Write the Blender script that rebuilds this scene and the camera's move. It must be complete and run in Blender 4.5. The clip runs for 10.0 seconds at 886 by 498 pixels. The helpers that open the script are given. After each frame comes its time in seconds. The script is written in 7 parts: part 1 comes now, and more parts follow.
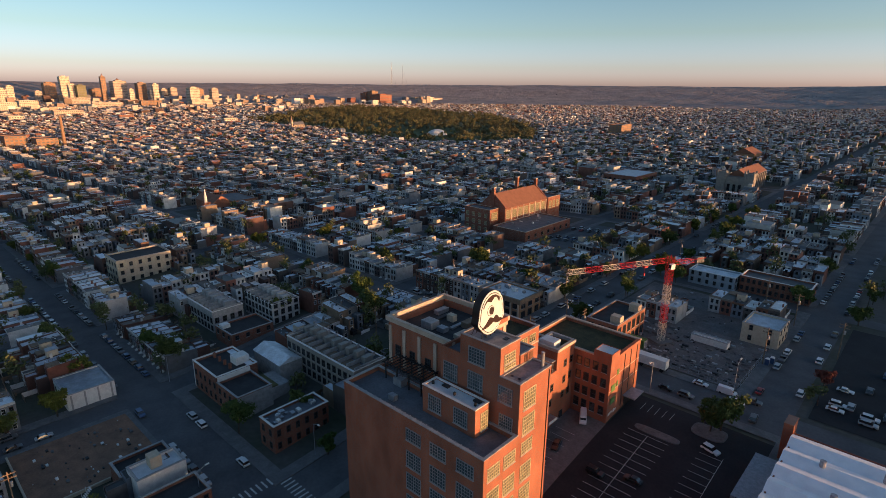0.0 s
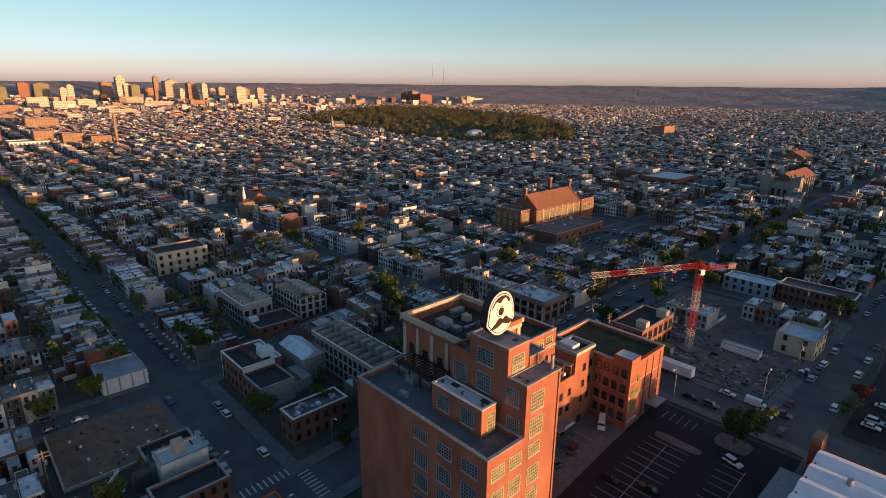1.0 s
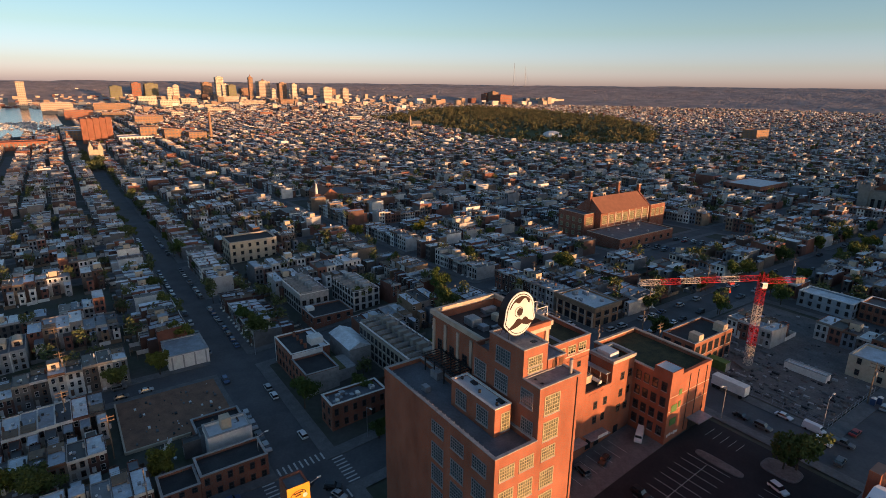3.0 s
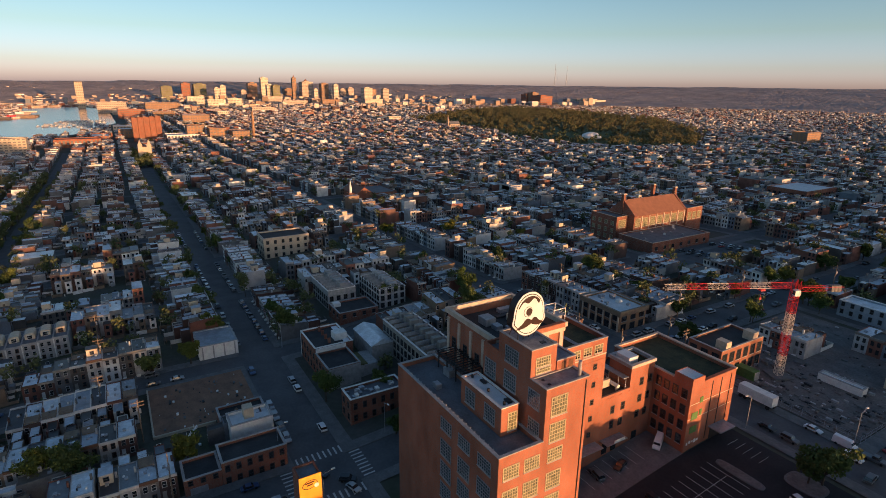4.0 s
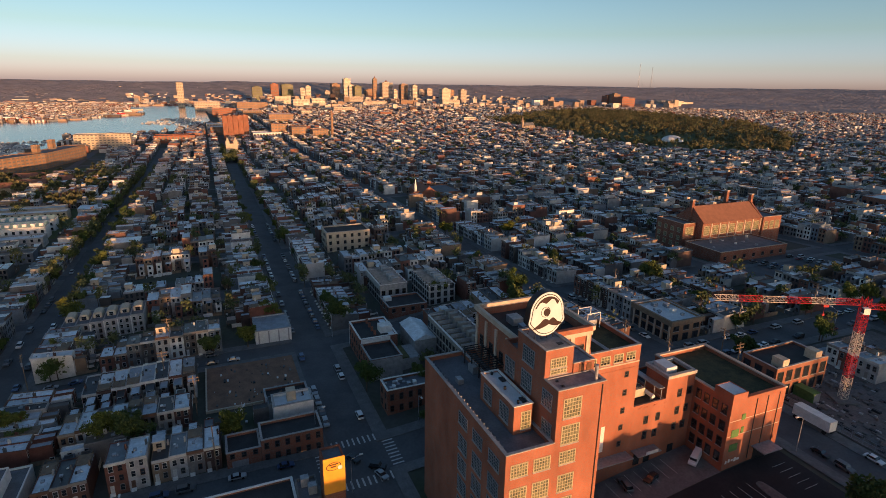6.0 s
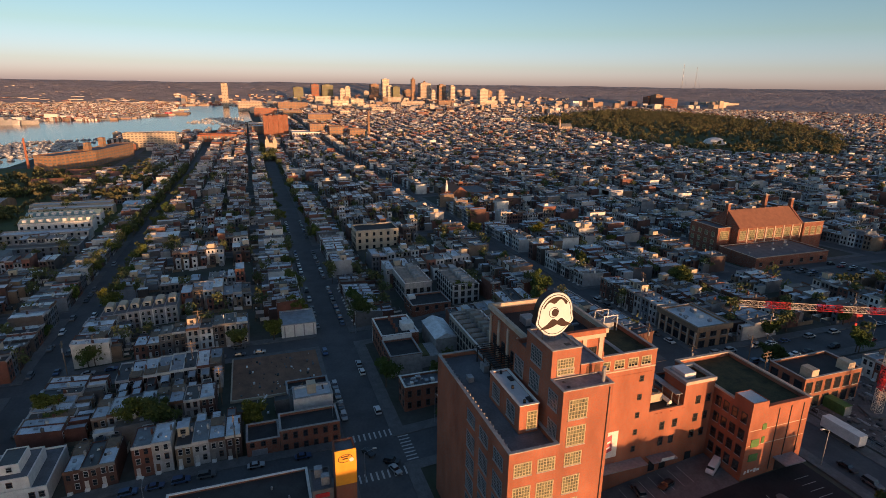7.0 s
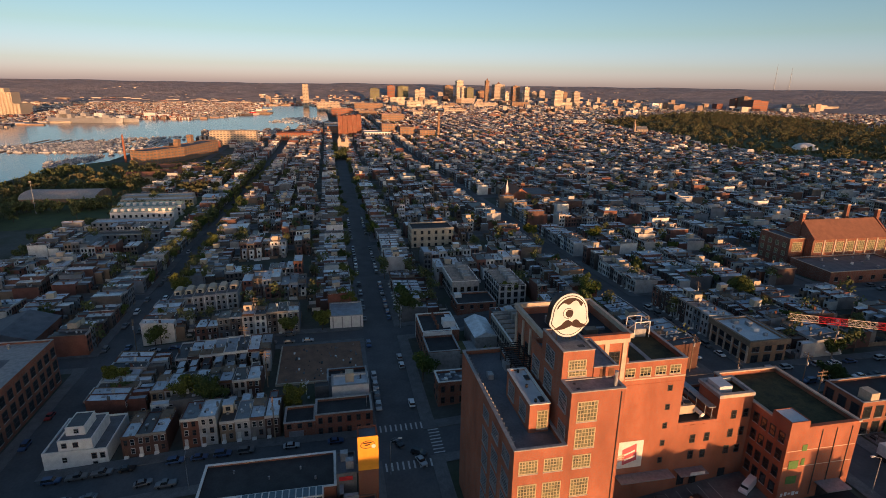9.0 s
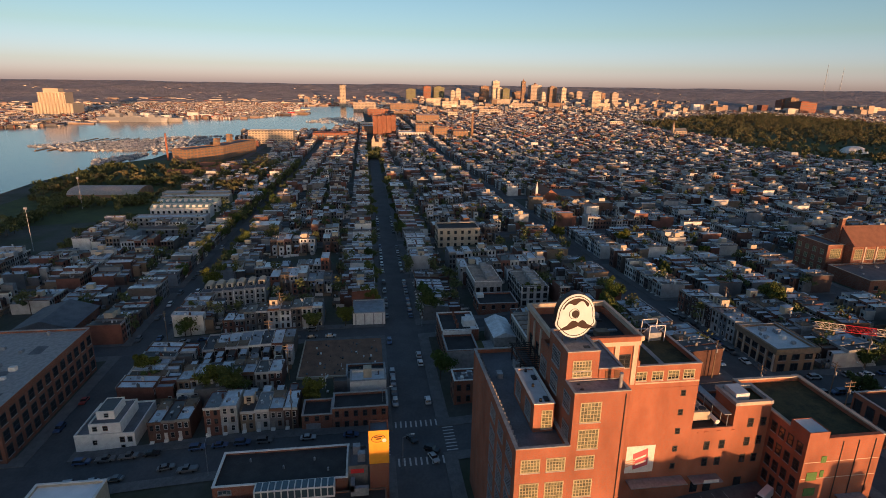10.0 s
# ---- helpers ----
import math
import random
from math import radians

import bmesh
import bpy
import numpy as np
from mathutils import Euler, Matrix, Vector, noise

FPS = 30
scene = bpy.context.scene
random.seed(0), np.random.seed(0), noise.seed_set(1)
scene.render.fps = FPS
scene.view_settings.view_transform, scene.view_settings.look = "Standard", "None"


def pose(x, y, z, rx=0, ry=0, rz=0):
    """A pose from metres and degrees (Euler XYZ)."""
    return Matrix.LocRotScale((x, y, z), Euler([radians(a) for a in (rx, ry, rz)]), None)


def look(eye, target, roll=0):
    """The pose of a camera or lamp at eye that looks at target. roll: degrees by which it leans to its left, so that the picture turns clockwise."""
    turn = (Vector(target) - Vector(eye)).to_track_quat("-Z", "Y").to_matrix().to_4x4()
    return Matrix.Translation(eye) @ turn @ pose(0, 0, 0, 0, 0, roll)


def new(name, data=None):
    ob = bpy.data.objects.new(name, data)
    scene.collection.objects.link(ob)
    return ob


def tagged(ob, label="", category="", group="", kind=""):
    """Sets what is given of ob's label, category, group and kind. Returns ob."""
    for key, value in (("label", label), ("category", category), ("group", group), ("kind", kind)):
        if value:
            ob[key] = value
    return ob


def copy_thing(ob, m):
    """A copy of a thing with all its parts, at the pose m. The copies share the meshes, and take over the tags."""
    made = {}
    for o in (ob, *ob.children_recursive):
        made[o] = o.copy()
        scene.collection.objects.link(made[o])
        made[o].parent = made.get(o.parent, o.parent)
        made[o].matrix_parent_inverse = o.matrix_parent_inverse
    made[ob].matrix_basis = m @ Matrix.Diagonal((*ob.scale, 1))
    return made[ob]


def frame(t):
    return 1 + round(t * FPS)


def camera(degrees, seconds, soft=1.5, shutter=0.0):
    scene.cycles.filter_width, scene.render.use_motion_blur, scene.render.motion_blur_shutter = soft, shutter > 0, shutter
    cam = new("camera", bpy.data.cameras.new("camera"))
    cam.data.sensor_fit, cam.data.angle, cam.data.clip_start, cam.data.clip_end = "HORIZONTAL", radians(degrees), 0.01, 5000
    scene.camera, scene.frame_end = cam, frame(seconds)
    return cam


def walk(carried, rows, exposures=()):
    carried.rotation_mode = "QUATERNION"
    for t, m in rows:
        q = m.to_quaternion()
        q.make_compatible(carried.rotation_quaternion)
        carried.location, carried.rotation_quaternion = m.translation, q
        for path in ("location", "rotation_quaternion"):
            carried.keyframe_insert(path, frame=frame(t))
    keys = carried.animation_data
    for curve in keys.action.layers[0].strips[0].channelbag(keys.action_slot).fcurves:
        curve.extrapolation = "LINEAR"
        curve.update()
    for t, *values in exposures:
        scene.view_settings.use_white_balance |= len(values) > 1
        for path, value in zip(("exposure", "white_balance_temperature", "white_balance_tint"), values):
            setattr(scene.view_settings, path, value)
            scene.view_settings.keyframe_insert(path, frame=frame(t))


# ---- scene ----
cam = camera(77.6, 10.0, soft=0.8)
# one unit of the plan below, in metres
METRE = 1.25
# camera rows: seconds, x, y, z, heading, pitch, lean
ROWS = [
    (0.0, 0.951, -0.328, 81.084, 42.849, -16.503, 0.412),
    (0.5, 2.515, 0.999, 81.085, 44.889, -16.509, 0.451),
    (1.0, 4.066, 2.340, 81.079, 46.930, -16.515, 0.488),
    (1.5, 5.600, 3.697, 81.066, 48.971, -16.519, 0.524),
    (2.0, 7.111, 5.075, 81.047, 51.008, -16.523, 0.558),
    (2.5, 8.594, 6.476, 81.023, 53.039, -16.526, 0.590),
    (3.0, 10.046, 7.903, 80.995, 55.063, -16.528, 0.621),
    (3.5, 11.464, 9.357, 80.964, 57.078, -16.529, 0.650),
    (4.0, 12.843, 10.842, 80.931, 59.082, -16.530, 0.678),
    (4.5, 14.182, 12.359, 80.896, 61.073, -16.530, 0.705),
    (5.0, 15.480, 13.907, 80.861, 63.051, -16.529, 0.730),
    (5.5, 16.733, 15.489, 80.826, 65.014, -16.527, 0.753),
    (6.0, 17.943, 17.105, 80.793, 66.962, -16.525, 0.775),
    (6.5, 19.108, 18.754, 80.762, 68.894, -16.521, 0.795),
    (7.0, 20.229, 20.436, 80.735, 70.809, -16.517, 0.814),
    (7.5, 21.307, 22.151, 80.711, 72.708, -16.513, 0.832),
    (8.0, 22.342, 23.896, 80.693, 74.591, -16.507, 0.847),
    (8.5, 23.337, 25.671, 80.681, 76.457, -16.501, 0.862),
    (9.0, 24.294, 27.474, 80.676, 78.307, -16.494, 0.875),
    (9.5, 25.215, 29.302, 80.678, 80.141, -16.486, 0.886),
    (10.0, 26.105, 31.152, 80.689, 81.961, -16.477, 0.896),
]
walk(cam, [(t, pose(0, 0, 0, 0, 0, 0) @ look((x * METRE, y * METRE, z * METRE), (x * METRE - math.sin(radians(a)) * math.cos(radians(p)), y * METRE + math.cos(radians(a)) * math.cos(radians(p)), z * METRE + math.sin(radians(p))), r)) for t, x, y, z, a, p, r in ROWS], ((0.0, 1.3), (5.0, 1.2), (10.0, 1.0)))

# ---- world, sun, exposure ----
SUN_AZ, SUN_EL = 78.0, 2.5
world = bpy.data.worlds.new("dawn_sky")
scene.world = world
world.use_nodes = True
wn = world.node_tree.nodes
sky = wn.new("ShaderNodeTexSky")
sky.sky_type = "NISHITA"
sky.sun_disc = False
sky.sun_elevation, sky.sun_rotation = radians(SUN_EL), radians(SUN_AZ)
sky.altitude, sky.air_density, sky.dust_density, sky.ozone_density = 60, 0.6, 1.0, 2.0
wn["Background"].inputs["Strength"].default_value = 0.14
# morning haze: the sky warms and pales evenly all round towards the horizon
sky_dir, sky_sep, haze, haze_mul = wn.new("ShaderNodeTexCoord"), wn.new("ShaderNodeSeparateXYZ"), wn.new("ShaderNodeValToRGB"), wn.new("ShaderNodeMix")
he = haze.color_ramp.elements
HAZE = ((0.0, (2.3, 1.85, 3.2)), (0.03, (1.80, 1.42, 1.74)), (0.083, (1.52, 1.2, 1.0)), (0.155, (1.39, 1.16, 0.94)), (0.5, (1.18, 1.14, 1.07)))
for hp, hc in HAZE[1:-1]:
    he.new(hp)
for k, (hp, hc) in zip(he, HAZE):
    k.position, k.color = hp, (*hc, 1)
haze_mul.data_type, haze_mul.blend_type = "RGBA", "MULTIPLY"
haze_mul.inputs["Factor"].default_value = 1.0
wl = world.node_tree.links
wl.new(sky_dir.outputs["Generated"], sky_sep.inputs[0])
wl.new(sky_sep.outputs["Z"], haze.inputs["Fac"])
wl.new(sky.outputs["Color"], haze_mul.inputs["A"])
wl.new(haze.outputs["Color"], haze_mul.inputs["B"])
wl.new(haze_mul.outputs["Result"], wn["Background"].inputs["Color"])
sun_data = bpy.data.lights.new("sun", "SUN")
sun_data.energy, sun_data.angle, sun_data.color = 3.2, radians(0.6), (1.0, 0.50, 0.22)
sun = new("sun", sun_data)
to_sun = Vector((math.sin(radians(SUN_AZ)) * math.cos(radians(SUN_EL)), math.cos(radians(SUN_AZ)) * math.cos(radians(SUN_EL)), math.sin(radians(SUN_EL))))
sun.matrix_world = look(to_sun * 500, (0, 0, 0))


# ---- terrain ----
def ss(u):
    u = np.clip(u, 0, 1)
    return u * u * (3 - 2 * u)


def terrain(x, y):
    """Ground height: a low rise to the north-east, a fall to the harbour, far hills."""
    a = 8 * ss((y - 42) / 80) * (1 - 0.5 * ss((-70 - x) / 150)) - 13 * ss((-130 - x) / 650) - 3 * ss((10 - y) / 60) * (1 - ss((-130 - x) / 650))
    a = a + (-13 - a) * ss((-100 - y) / 170) * ss((-180 - x) / 220)
    return a + 91 * ss((np.hypot(x, y) - 2850) / 1100)


def tz(x, y):
    return float(terrain(x, y))


# ---- materials ----
def mat(name, c1, c2=None, scale=0.6, rough=0.85, metal=0.0, bump=0.15, fine=9.0, palette=None, island=False, vary=0.0, spec=0.3, stain=0.35):
    """Two colours mixed by coarse stains and fine grain at world size; a palette picks the base by object or island."""
    m = bpy.data.materials.new(name)
    m.use_nodes = True
    n, l = m.node_tree.nodes, m.node_tree.links
    b = n["Principled BSDF"]
    geo = n.new("ShaderNodeNewGeometry")
    coarse, grain = n.new("ShaderNodeTexNoise"), n.new("ShaderNodeTexNoise")
    coarse.inputs["Scale"].default_value, coarse.inputs["Detail"].default_value = scale, 5
    grain.inputs["Scale"].default_value, grain.inputs["Detail"].default_value = fine, 3
    for k in (coarse, grain):
        l.new(geo.outputs["Position"], k.inputs["Vector"])
    c2 = c2 or tuple(v * 0.7 for v in c1)
    mix = n.new("ShaderNodeMix")
    mix.data_type = "RGBA"
    mix.inputs["A"].default_value, mix.inputs["B"].default_value = (*c1, 1), (*c2, 1)
    sharp = n.new("ShaderNodeMapRange")
    sharp.inputs["From Min"].default_value, sharp.inputs["From Max"].default_value = 0.35, 0.68
    l.new(coarse.outputs["Fac"], sharp.inputs["Value"])
    l.new(sharp.outputs["Result"], mix.inputs["Factor"])
    out = mix.outputs["Result"]
    if palette or vary:
        if island:
            rnd = geo.outputs["Random Per Island"]
        else:
            rnd = n.new("ShaderNodeObjectInfo").outputs["Random"]
        ramp = n.new("ShaderNodeValToRGB")
        ramp.color_ramp.interpolation = "CONSTANT"
        cols = palette or [(1 - vary,) * 3, (1,) * 3, (1 + vary * 0.6,) * 3]
        e = ramp.color_ramp.elements
        while len(e) < len(cols):
            e.new(0.5)
        for i, c in enumerate(cols):
            e[i].position, e[i].color = i / len(cols), (*c, 1)
        l.new(rnd, ramp.inputs["Fac"])
        mul = n.new("ShaderNodeMix")
        mul.data_type, mul.blend_type = "RGBA", "MULTIPLY"
        mul.inputs["Factor"].default_value = 1.0
        l.new(ramp.outputs["Color"], mul.inputs["A"])
        l.new(out, mul.inputs["B"])
        out = mul.outputs["Result"]
    g2 = n.new("ShaderNodeMapRange")
    g2.inputs["To Min"].default_value, g2.inputs["To Max"].default_value = 1 - stain, 1 + stain
    l.new(grain.outputs["Fac"], g2.inputs["Value"])
    sc = n.new("ShaderNodeMix")
    sc.data_type, sc.blend_type = "RGBA", "MULTIPLY"
    sc.inputs["Factor"].default_value = 1.0
    l.new(out, sc.inputs["A"])
    l.new(g2.outputs["Result"], sc.inputs["B"])
    l.new(sc.outputs["Result"], b.inputs["Base Color"])
    b.inputs["Roughness"].default_value, b.inputs["Metallic"].default_value = rough, metal
    b.inputs["Specular IOR Level"].default_value = spec
    if bump:
        bp = n.new("ShaderNodeBump")
        bp.inputs["Strength"].default_value, bp.inputs["Distance"].default_value = bump, 0.05
        l.new(grain.outputs["Fac"], bp.inputs["Height"])
        l.new(bp.outputs["Normal"], b.inputs["Normal"])
    return m


def brickwork(name, c1, c2, mortar, streak=(0.75, 1.1)):
    """Brick courses of real size over broad weather stains."""
    m = bpy.data.materials.new(name)
    m.use_nodes = True
    n, l = m.node_tree.nodes, m.node_tree.links
    b = n["Principled BSDF"]
    geo = n.new("ShaderNodeNewGeometry")
    sep, com, add = n.new("ShaderNodeSeparateXYZ"), n.new("ShaderNodeCombineXYZ"), n.new("ShaderNodeMath")
    l.new(geo.outputs["Position"], sep.inputs[0])
    l.new(sep.outputs["X"], add.inputs[0])
    l.new(sep.outputs["Y"], add.inputs[1])
    l.new(add.outputs[0], com.inputs["X"])
    l.new(sep.outputs["Z"], com.inputs["Y"])
    br = n.new("ShaderNodeTexBrick")
    l.new(com.outputs[0], br.inputs["Vector"])
    br.inputs["Scale"].default_value = 1.0
    br.inputs["Brick Width"].default_value, br.inputs["Row Height"].default_value, br.inputs["Mortar Size"].default_value = 0.22, 0.075, 0.008
    br.inputs["Color1"].default_value, br.inputs["Color2"].default_value, br.inputs["Mortar"].default_value = (*c1, 1), (*c2, 1), (*mortar, 1)
    st = n.new("ShaderNodeTexNoise")
    st.inputs["Scale"].default_value, st.inputs["Detail"].default_value = 0.22, 6
    mp = n.new("ShaderNodeVectorMath")
    mp.operation = "MULTIPLY"
    mp.inputs[1].default_value = (1, 1, 0.45)
    l.new(geo.outputs["Position"], mp.inputs[0])
    l.new(mp.outputs[0], st.inputs["Vector"])
    mr = n.new("ShaderNodeMapRange")
    mr.inputs["From Min"].default_value, mr.inputs["From Max"].default_value = 0.3, 0.7
    mr.inputs["To Min"].default_value, mr.inputs["To Max"].default_value = streak
    l.new(st.outputs["Fac"], mr.inputs["Value"])
    mul = n.new("ShaderNodeMix")
    mul.data_type, mul.blend_type = "RGBA", "MULTIPLY"
    mul.inputs["Factor"].default_value = 1.0
    l.new(br.outputs["Color"], mul.inputs["A"])
    l.new(mr.outputs["Result"], mul.inputs["B"])
    l.new(mul.outputs["Result"], b.inputs["Base Color"])
    b.inputs["Roughness"].default_value = 0.9
    b.inputs["Specular IOR Level"].default_value = 0.2
    bp = n.new("ShaderNodeBump")
    bp.inputs["Strength"].default_value, bp.inputs["Distance"].default_value = 0.3, 0.01
    l.new(br.outputs["Fac"], bp.inputs["Height"])
    bp.invert = True
    l.new(bp.outputs["Normal"], b.inputs["Normal"])
    return m


WALLS = [(0.16, 0.068, 0.05), (0.075, 0.046, 0.04), (0.18, 0.172, 0.168), (0.44, 0.42, 0.39), (0.19, 0.078, 0.055), (0.12, 0.12, 0.125), (0.62, 0.61, 0.58), (0.11, 0.056, 0.045), (0.15, 0.175, 0.205), (0.21, 0.15, 0.105), (0.085, 0.075, 0.07), (0.38, 0.375, 0.37)]
ROOFS = [(0.46, 0.52, 0.58), (0.075, 0.078, 0.082), (0.68, 0.72, 0.76), (0.17, 0.185, 0.205), (0.04, 0.04, 0.042), (0.36, 0.41, 0.48), (0.11, 0.09, 0.075), (0.58, 0.63, 0.68), (0.055, 0.055, 0.06), (0.27, 0.30, 0.34), (0.64, 0.70, 0.76), (0.48, 0.54, 0.61)]
ONE, DIM = (1, 1, 1), (0.72, 0.70, 0.68)
M_silo = brickwork("silo_brick", (0.30, 0.11, 0.065), (0.25, 0.095, 0.06), (0.22, 0.15, 0.11))
M_greystone = mat("grey_ashlar", (0.27, 0.25, 0.225), (0.20, 0.19, 0.17), 0.5)
M_brick = brickwork("orange_brick", (0.37, 0.125, 0.068), (0.31, 0.105, 0.058), (0.25, 0.16, 0.125), (0.68, 1.12))
M_dbrick = brickwork("dark_red_brick", (0.25, 0.085, 0.05), (0.20, 0.07, 0.045), (0.22, 0.17, 0.14))
M_tbrick = brickwork("tan_brick", (0.36, 0.20, 0.11), (0.30, 0.17, 0.10), (0.26, 0.20, 0.15))
M_stone = mat("cream_stone", (0.52, 0.42, 0.33), (0.40, 0.32, 0.25), 0.5)
M_coping = mat("grey_coping", (0.36, 0.35, 0.34), (0.25, 0.25, 0.25), 0.8)
M_tarroof = mat("grey_roof_felt", (0.15, 0.155, 0.17), (0.10, 0.105, 0.115), 0.3, fine=2.5)
M_whiteroof = mat("white_roof_coat", (0.60, 0.62, 0.64), (0.46, 0.49, 0.52), 0.35, 0.6)
M_paleroof = mat("weathered_pinkish_roof", (0.27, 0.245, 0.25), (0.17, 0.16, 0.17), 0.5, fine=2.5)
M_darkroof = mat("black_roof_felt", (0.045, 0.045, 0.047), (0.03, 0.03, 0.032), 0.3, fine=2)
M_sedum = mat("sedum_roof", (0.075, 0.065, 0.03), (0.03, 0.032, 0.018), 0.45, 0.95, fine=3.0, stain=0.6, bump=0.6)
M_slate = mat("brown_tile_roof", (0.23, 0.11, 0.07), (0.18, 0.085, 0.055), 0.4, 0.8)
M_wall = mat("house_wall", ONE, DIM, 0.5, palette=WALLS, fine=5)
M_roof = mat("house_roof", ONE, DIM, 0.35, 0.5, palette=ROOFS, fine=1.6, stain=0.3)
M_trim = mat("painted_trim", (0.55, 0.53, 0.50), (0.42, 0.41, 0.39), 1.0, palette=[(1, 1, 1), (0.45, 0.42, 0.40), (0.85, 0.85, 0.88), (0.25, 0.14, 0.10)])
M_white = mat("white_paint", (0.72, 0.70, 0.66), (0.60, 0.58, 0.55), 0.8)
M_cream = mat("cream_siding", (0.50, 0.42, 0.32), (0.42, 0.35, 0.26), 0.9)
M_grey = mat("grey_metal", (0.33, 0.34, 0.36), (0.24, 0.25, 0.27), 1.2, 0.5, metal=0.4)
M_dark = mat("dark_metal", (0.035, 0.035, 0.038), (0.02, 0.02, 0.022), 1.0, 0.55)
M_rust = mat("rusty_brown_timber", (0.16, 0.075, 0.04), (0.10, 0.05, 0.03), 1.0)
M_deck = mat("weathered_timber", (0.22, 0.16, 0.11), (0.15, 0.11, 0.08), 0.8)
M_asphalt = mat("asphalt", (0.105, 0.106, 0.11), (0.075, 0.076, 0.08), 0.12, 0.9, fine=1.2, stain=0.25)
M_lot = mat("fresh_asphalt", (0.028, 0.028, 0.03), (0.02, 0.02, 0.022), 0.15, 0.9, fine=1.5)
M_conc = mat("concrete_pavement", (0.155, 0.152, 0.15), (0.11, 0.11, 0.11), 0.4, fine=2)
M_paint = mat("road_paint", (0.55, 0.55, 0.53), (0.38, 0.38, 0.37), 1.5)
M_soil = mat("bare_soil", (0.25, 0.135, 0.085), (0.155, 0.09, 0.062), 0.25, 0.95, fine=2.5)
M_grass = mat("grass", (0.075, 0.095, 0.03), (0.05, 0.065, 0.025), 0.1, 0.95, fine=1.2)
M_ground = mat("city_ground", (0.085, 0.082, 0.075), (0.045, 0.055, 0.03), 0.05, 0.95, fine=0.6)
M_leaf = mat("spring_leaves", (0.10, 0.125, 0.03), (0.06, 0.085, 0.024), 0.5, 0.8, palette=[(1, 1, 1), (0.75, 0.9, 0.8), (1.2, 1.05, 0.7), (0.7, 0.75, 0.7)], bump=0)
M_redleaf = mat("red_spring_leaves", (0.19, 0.06, 0.045), (0.12, 0.045, 0.036), 0.6, 0.8, bump=0)
M_sitedirt = mat("grey_site_dirt", (0.165, 0.145, 0.138), (0.11, 0.098, 0.093), 0.2, 0.95, fine=1.5, stain=0.5)
M_roofcoat = mat("bright_roof_coat", (0.82, 0.84, 0.86), (0.70, 0.73, 0.76), 0.35, 0.5, stain=0.12)
M_leafstuff = mat("park_leaves", (0.15, 0.125, 0.06), (0.065, 0.085, 0.038), 0.07, 0.85, island=True, vary=0.15, bump=0)
# woods colour raised to imitate haze and low sun on upright trees
M_farwood = mat("lightened_far_woods", (0.32, 0.275, 0.255), (0.21, 0.185, 0.18), 0.012, 0.95, bump=1.0, fine=0.045, stain=0.3)
M_farwood.node_tree.nodes["Bump"].inputs["Distance"].default_value = 9.0
M_farglass = mat("far_window_glass", (0.17, 0.155, 0.14), (0.12, 0.115, 0.11), 0.02, 0.6, spec=0.3, bump=0)
M_bark = mat("bark", (0.09, 0.07, 0.055), (0.06, 0.05, 0.04), 2.0)
M_redsteel = mat("red_crane_steel", (0.50, 0.03, 0.035), (0.38, 0.025, 0.03), 1.0, 0.5)
M_whitesteel = mat("white_crane_steel", (0.60, 0.52, 0.42), (0.48, 0.42, 0.35), 1.0, 0.5)
M_signface = mat("cream_sign_face", (0.52, 0.60, 0.62), (0.48, 0.55, 0.56), 0.6, 0.45, bump=0, stain=0.06)
M_signdark = mat("brown_black_enamel", (0.035, 0.014, 0.01), (0.02, 0.012, 0.01), 0.8, 0.45, bump=0)
M_orange = mat("orange_sign_panel", (0.72, 0.33, 0.035), (0.66, 0.29, 0.03), 0.8, 0.55, bump=0.05, stain=0.08)
M_pink = mat("faded_red_print", (0.55, 0.12, 0.13), (0.48, 0.10, 0.12), 0.8)
M_peach = mat("peach_print", (0.72, 0.42, 0.28), (0.65, 0.38, 0.26), 0.8)
M_tealroof = mat("sea_green_metal_roof", (0.26, 0.38, 0.36), (0.19, 0.29, 0.28), 0.4, 0.5)
M_olive = mat("olive_cover_sheet", (0.13, 0.12, 0.045), (0.09, 0.085, 0.035), 0.6)
M_boat = mat("boat_gelcoat", (0.50, 0.50, 0.50), (0.36, 0.37, 0.39), 0.08, 0.4, palette=[(1, 1, 1), (0.55, 0.6, 0.68), (1.2, 1.2, 1.2), (0.35, 0.38, 0.45)], island=True, bump=0)
M_shoreleaf = mat("dull_green_leaves", (0.115, 0.125, 0.048), (0.065, 0.088, 0.036), 0.08, 0.85, island=True, vary=0.2, bump=0)
M_paleblue = mat("pale_blue_paint", (0.30, 0.34, 0.38), (0.24, 0.275, 0.31), 0.7)
M_stucco = mat("weathered_pale_stucco", (0.42, 0.41, 0.40), (0.33, 0.325, 0.32), 0.6)
M_green = mat("green_shutter", (0.10, 0.20, 0.06), (0.07, 0.15, 0.05), 1.2)
M_blind = mat("olive_cream_blind", (0.19, 0.185, 0.10), (0.05, 0.055, 0.035), 1.1, 0.35, spec=0.5, fine=3, stain=0.5)
M_sash = mat("cream_steel_sash", (0.46, 0.42, 0.28), (0.36, 0.32, 0.21), 2.0)
M_tyre = mat("tyre_rubber", (0.02, 0.02, 0.02), (0.015, 0.015, 0.015), 3)
M_skyglass = mat("tinted_tower_glass", (0.16, 0.16, 0.07), (0.11, 0.11, 0.06), 0.02, 0.6, spec=0.3, bump=0)
M_skypale = mat("sunlit_tower_stone", (0.62, 0.53, 0.40), (0.54, 0.45, 0.34), 0.02, 0.8, bump=0, stain=0.15)
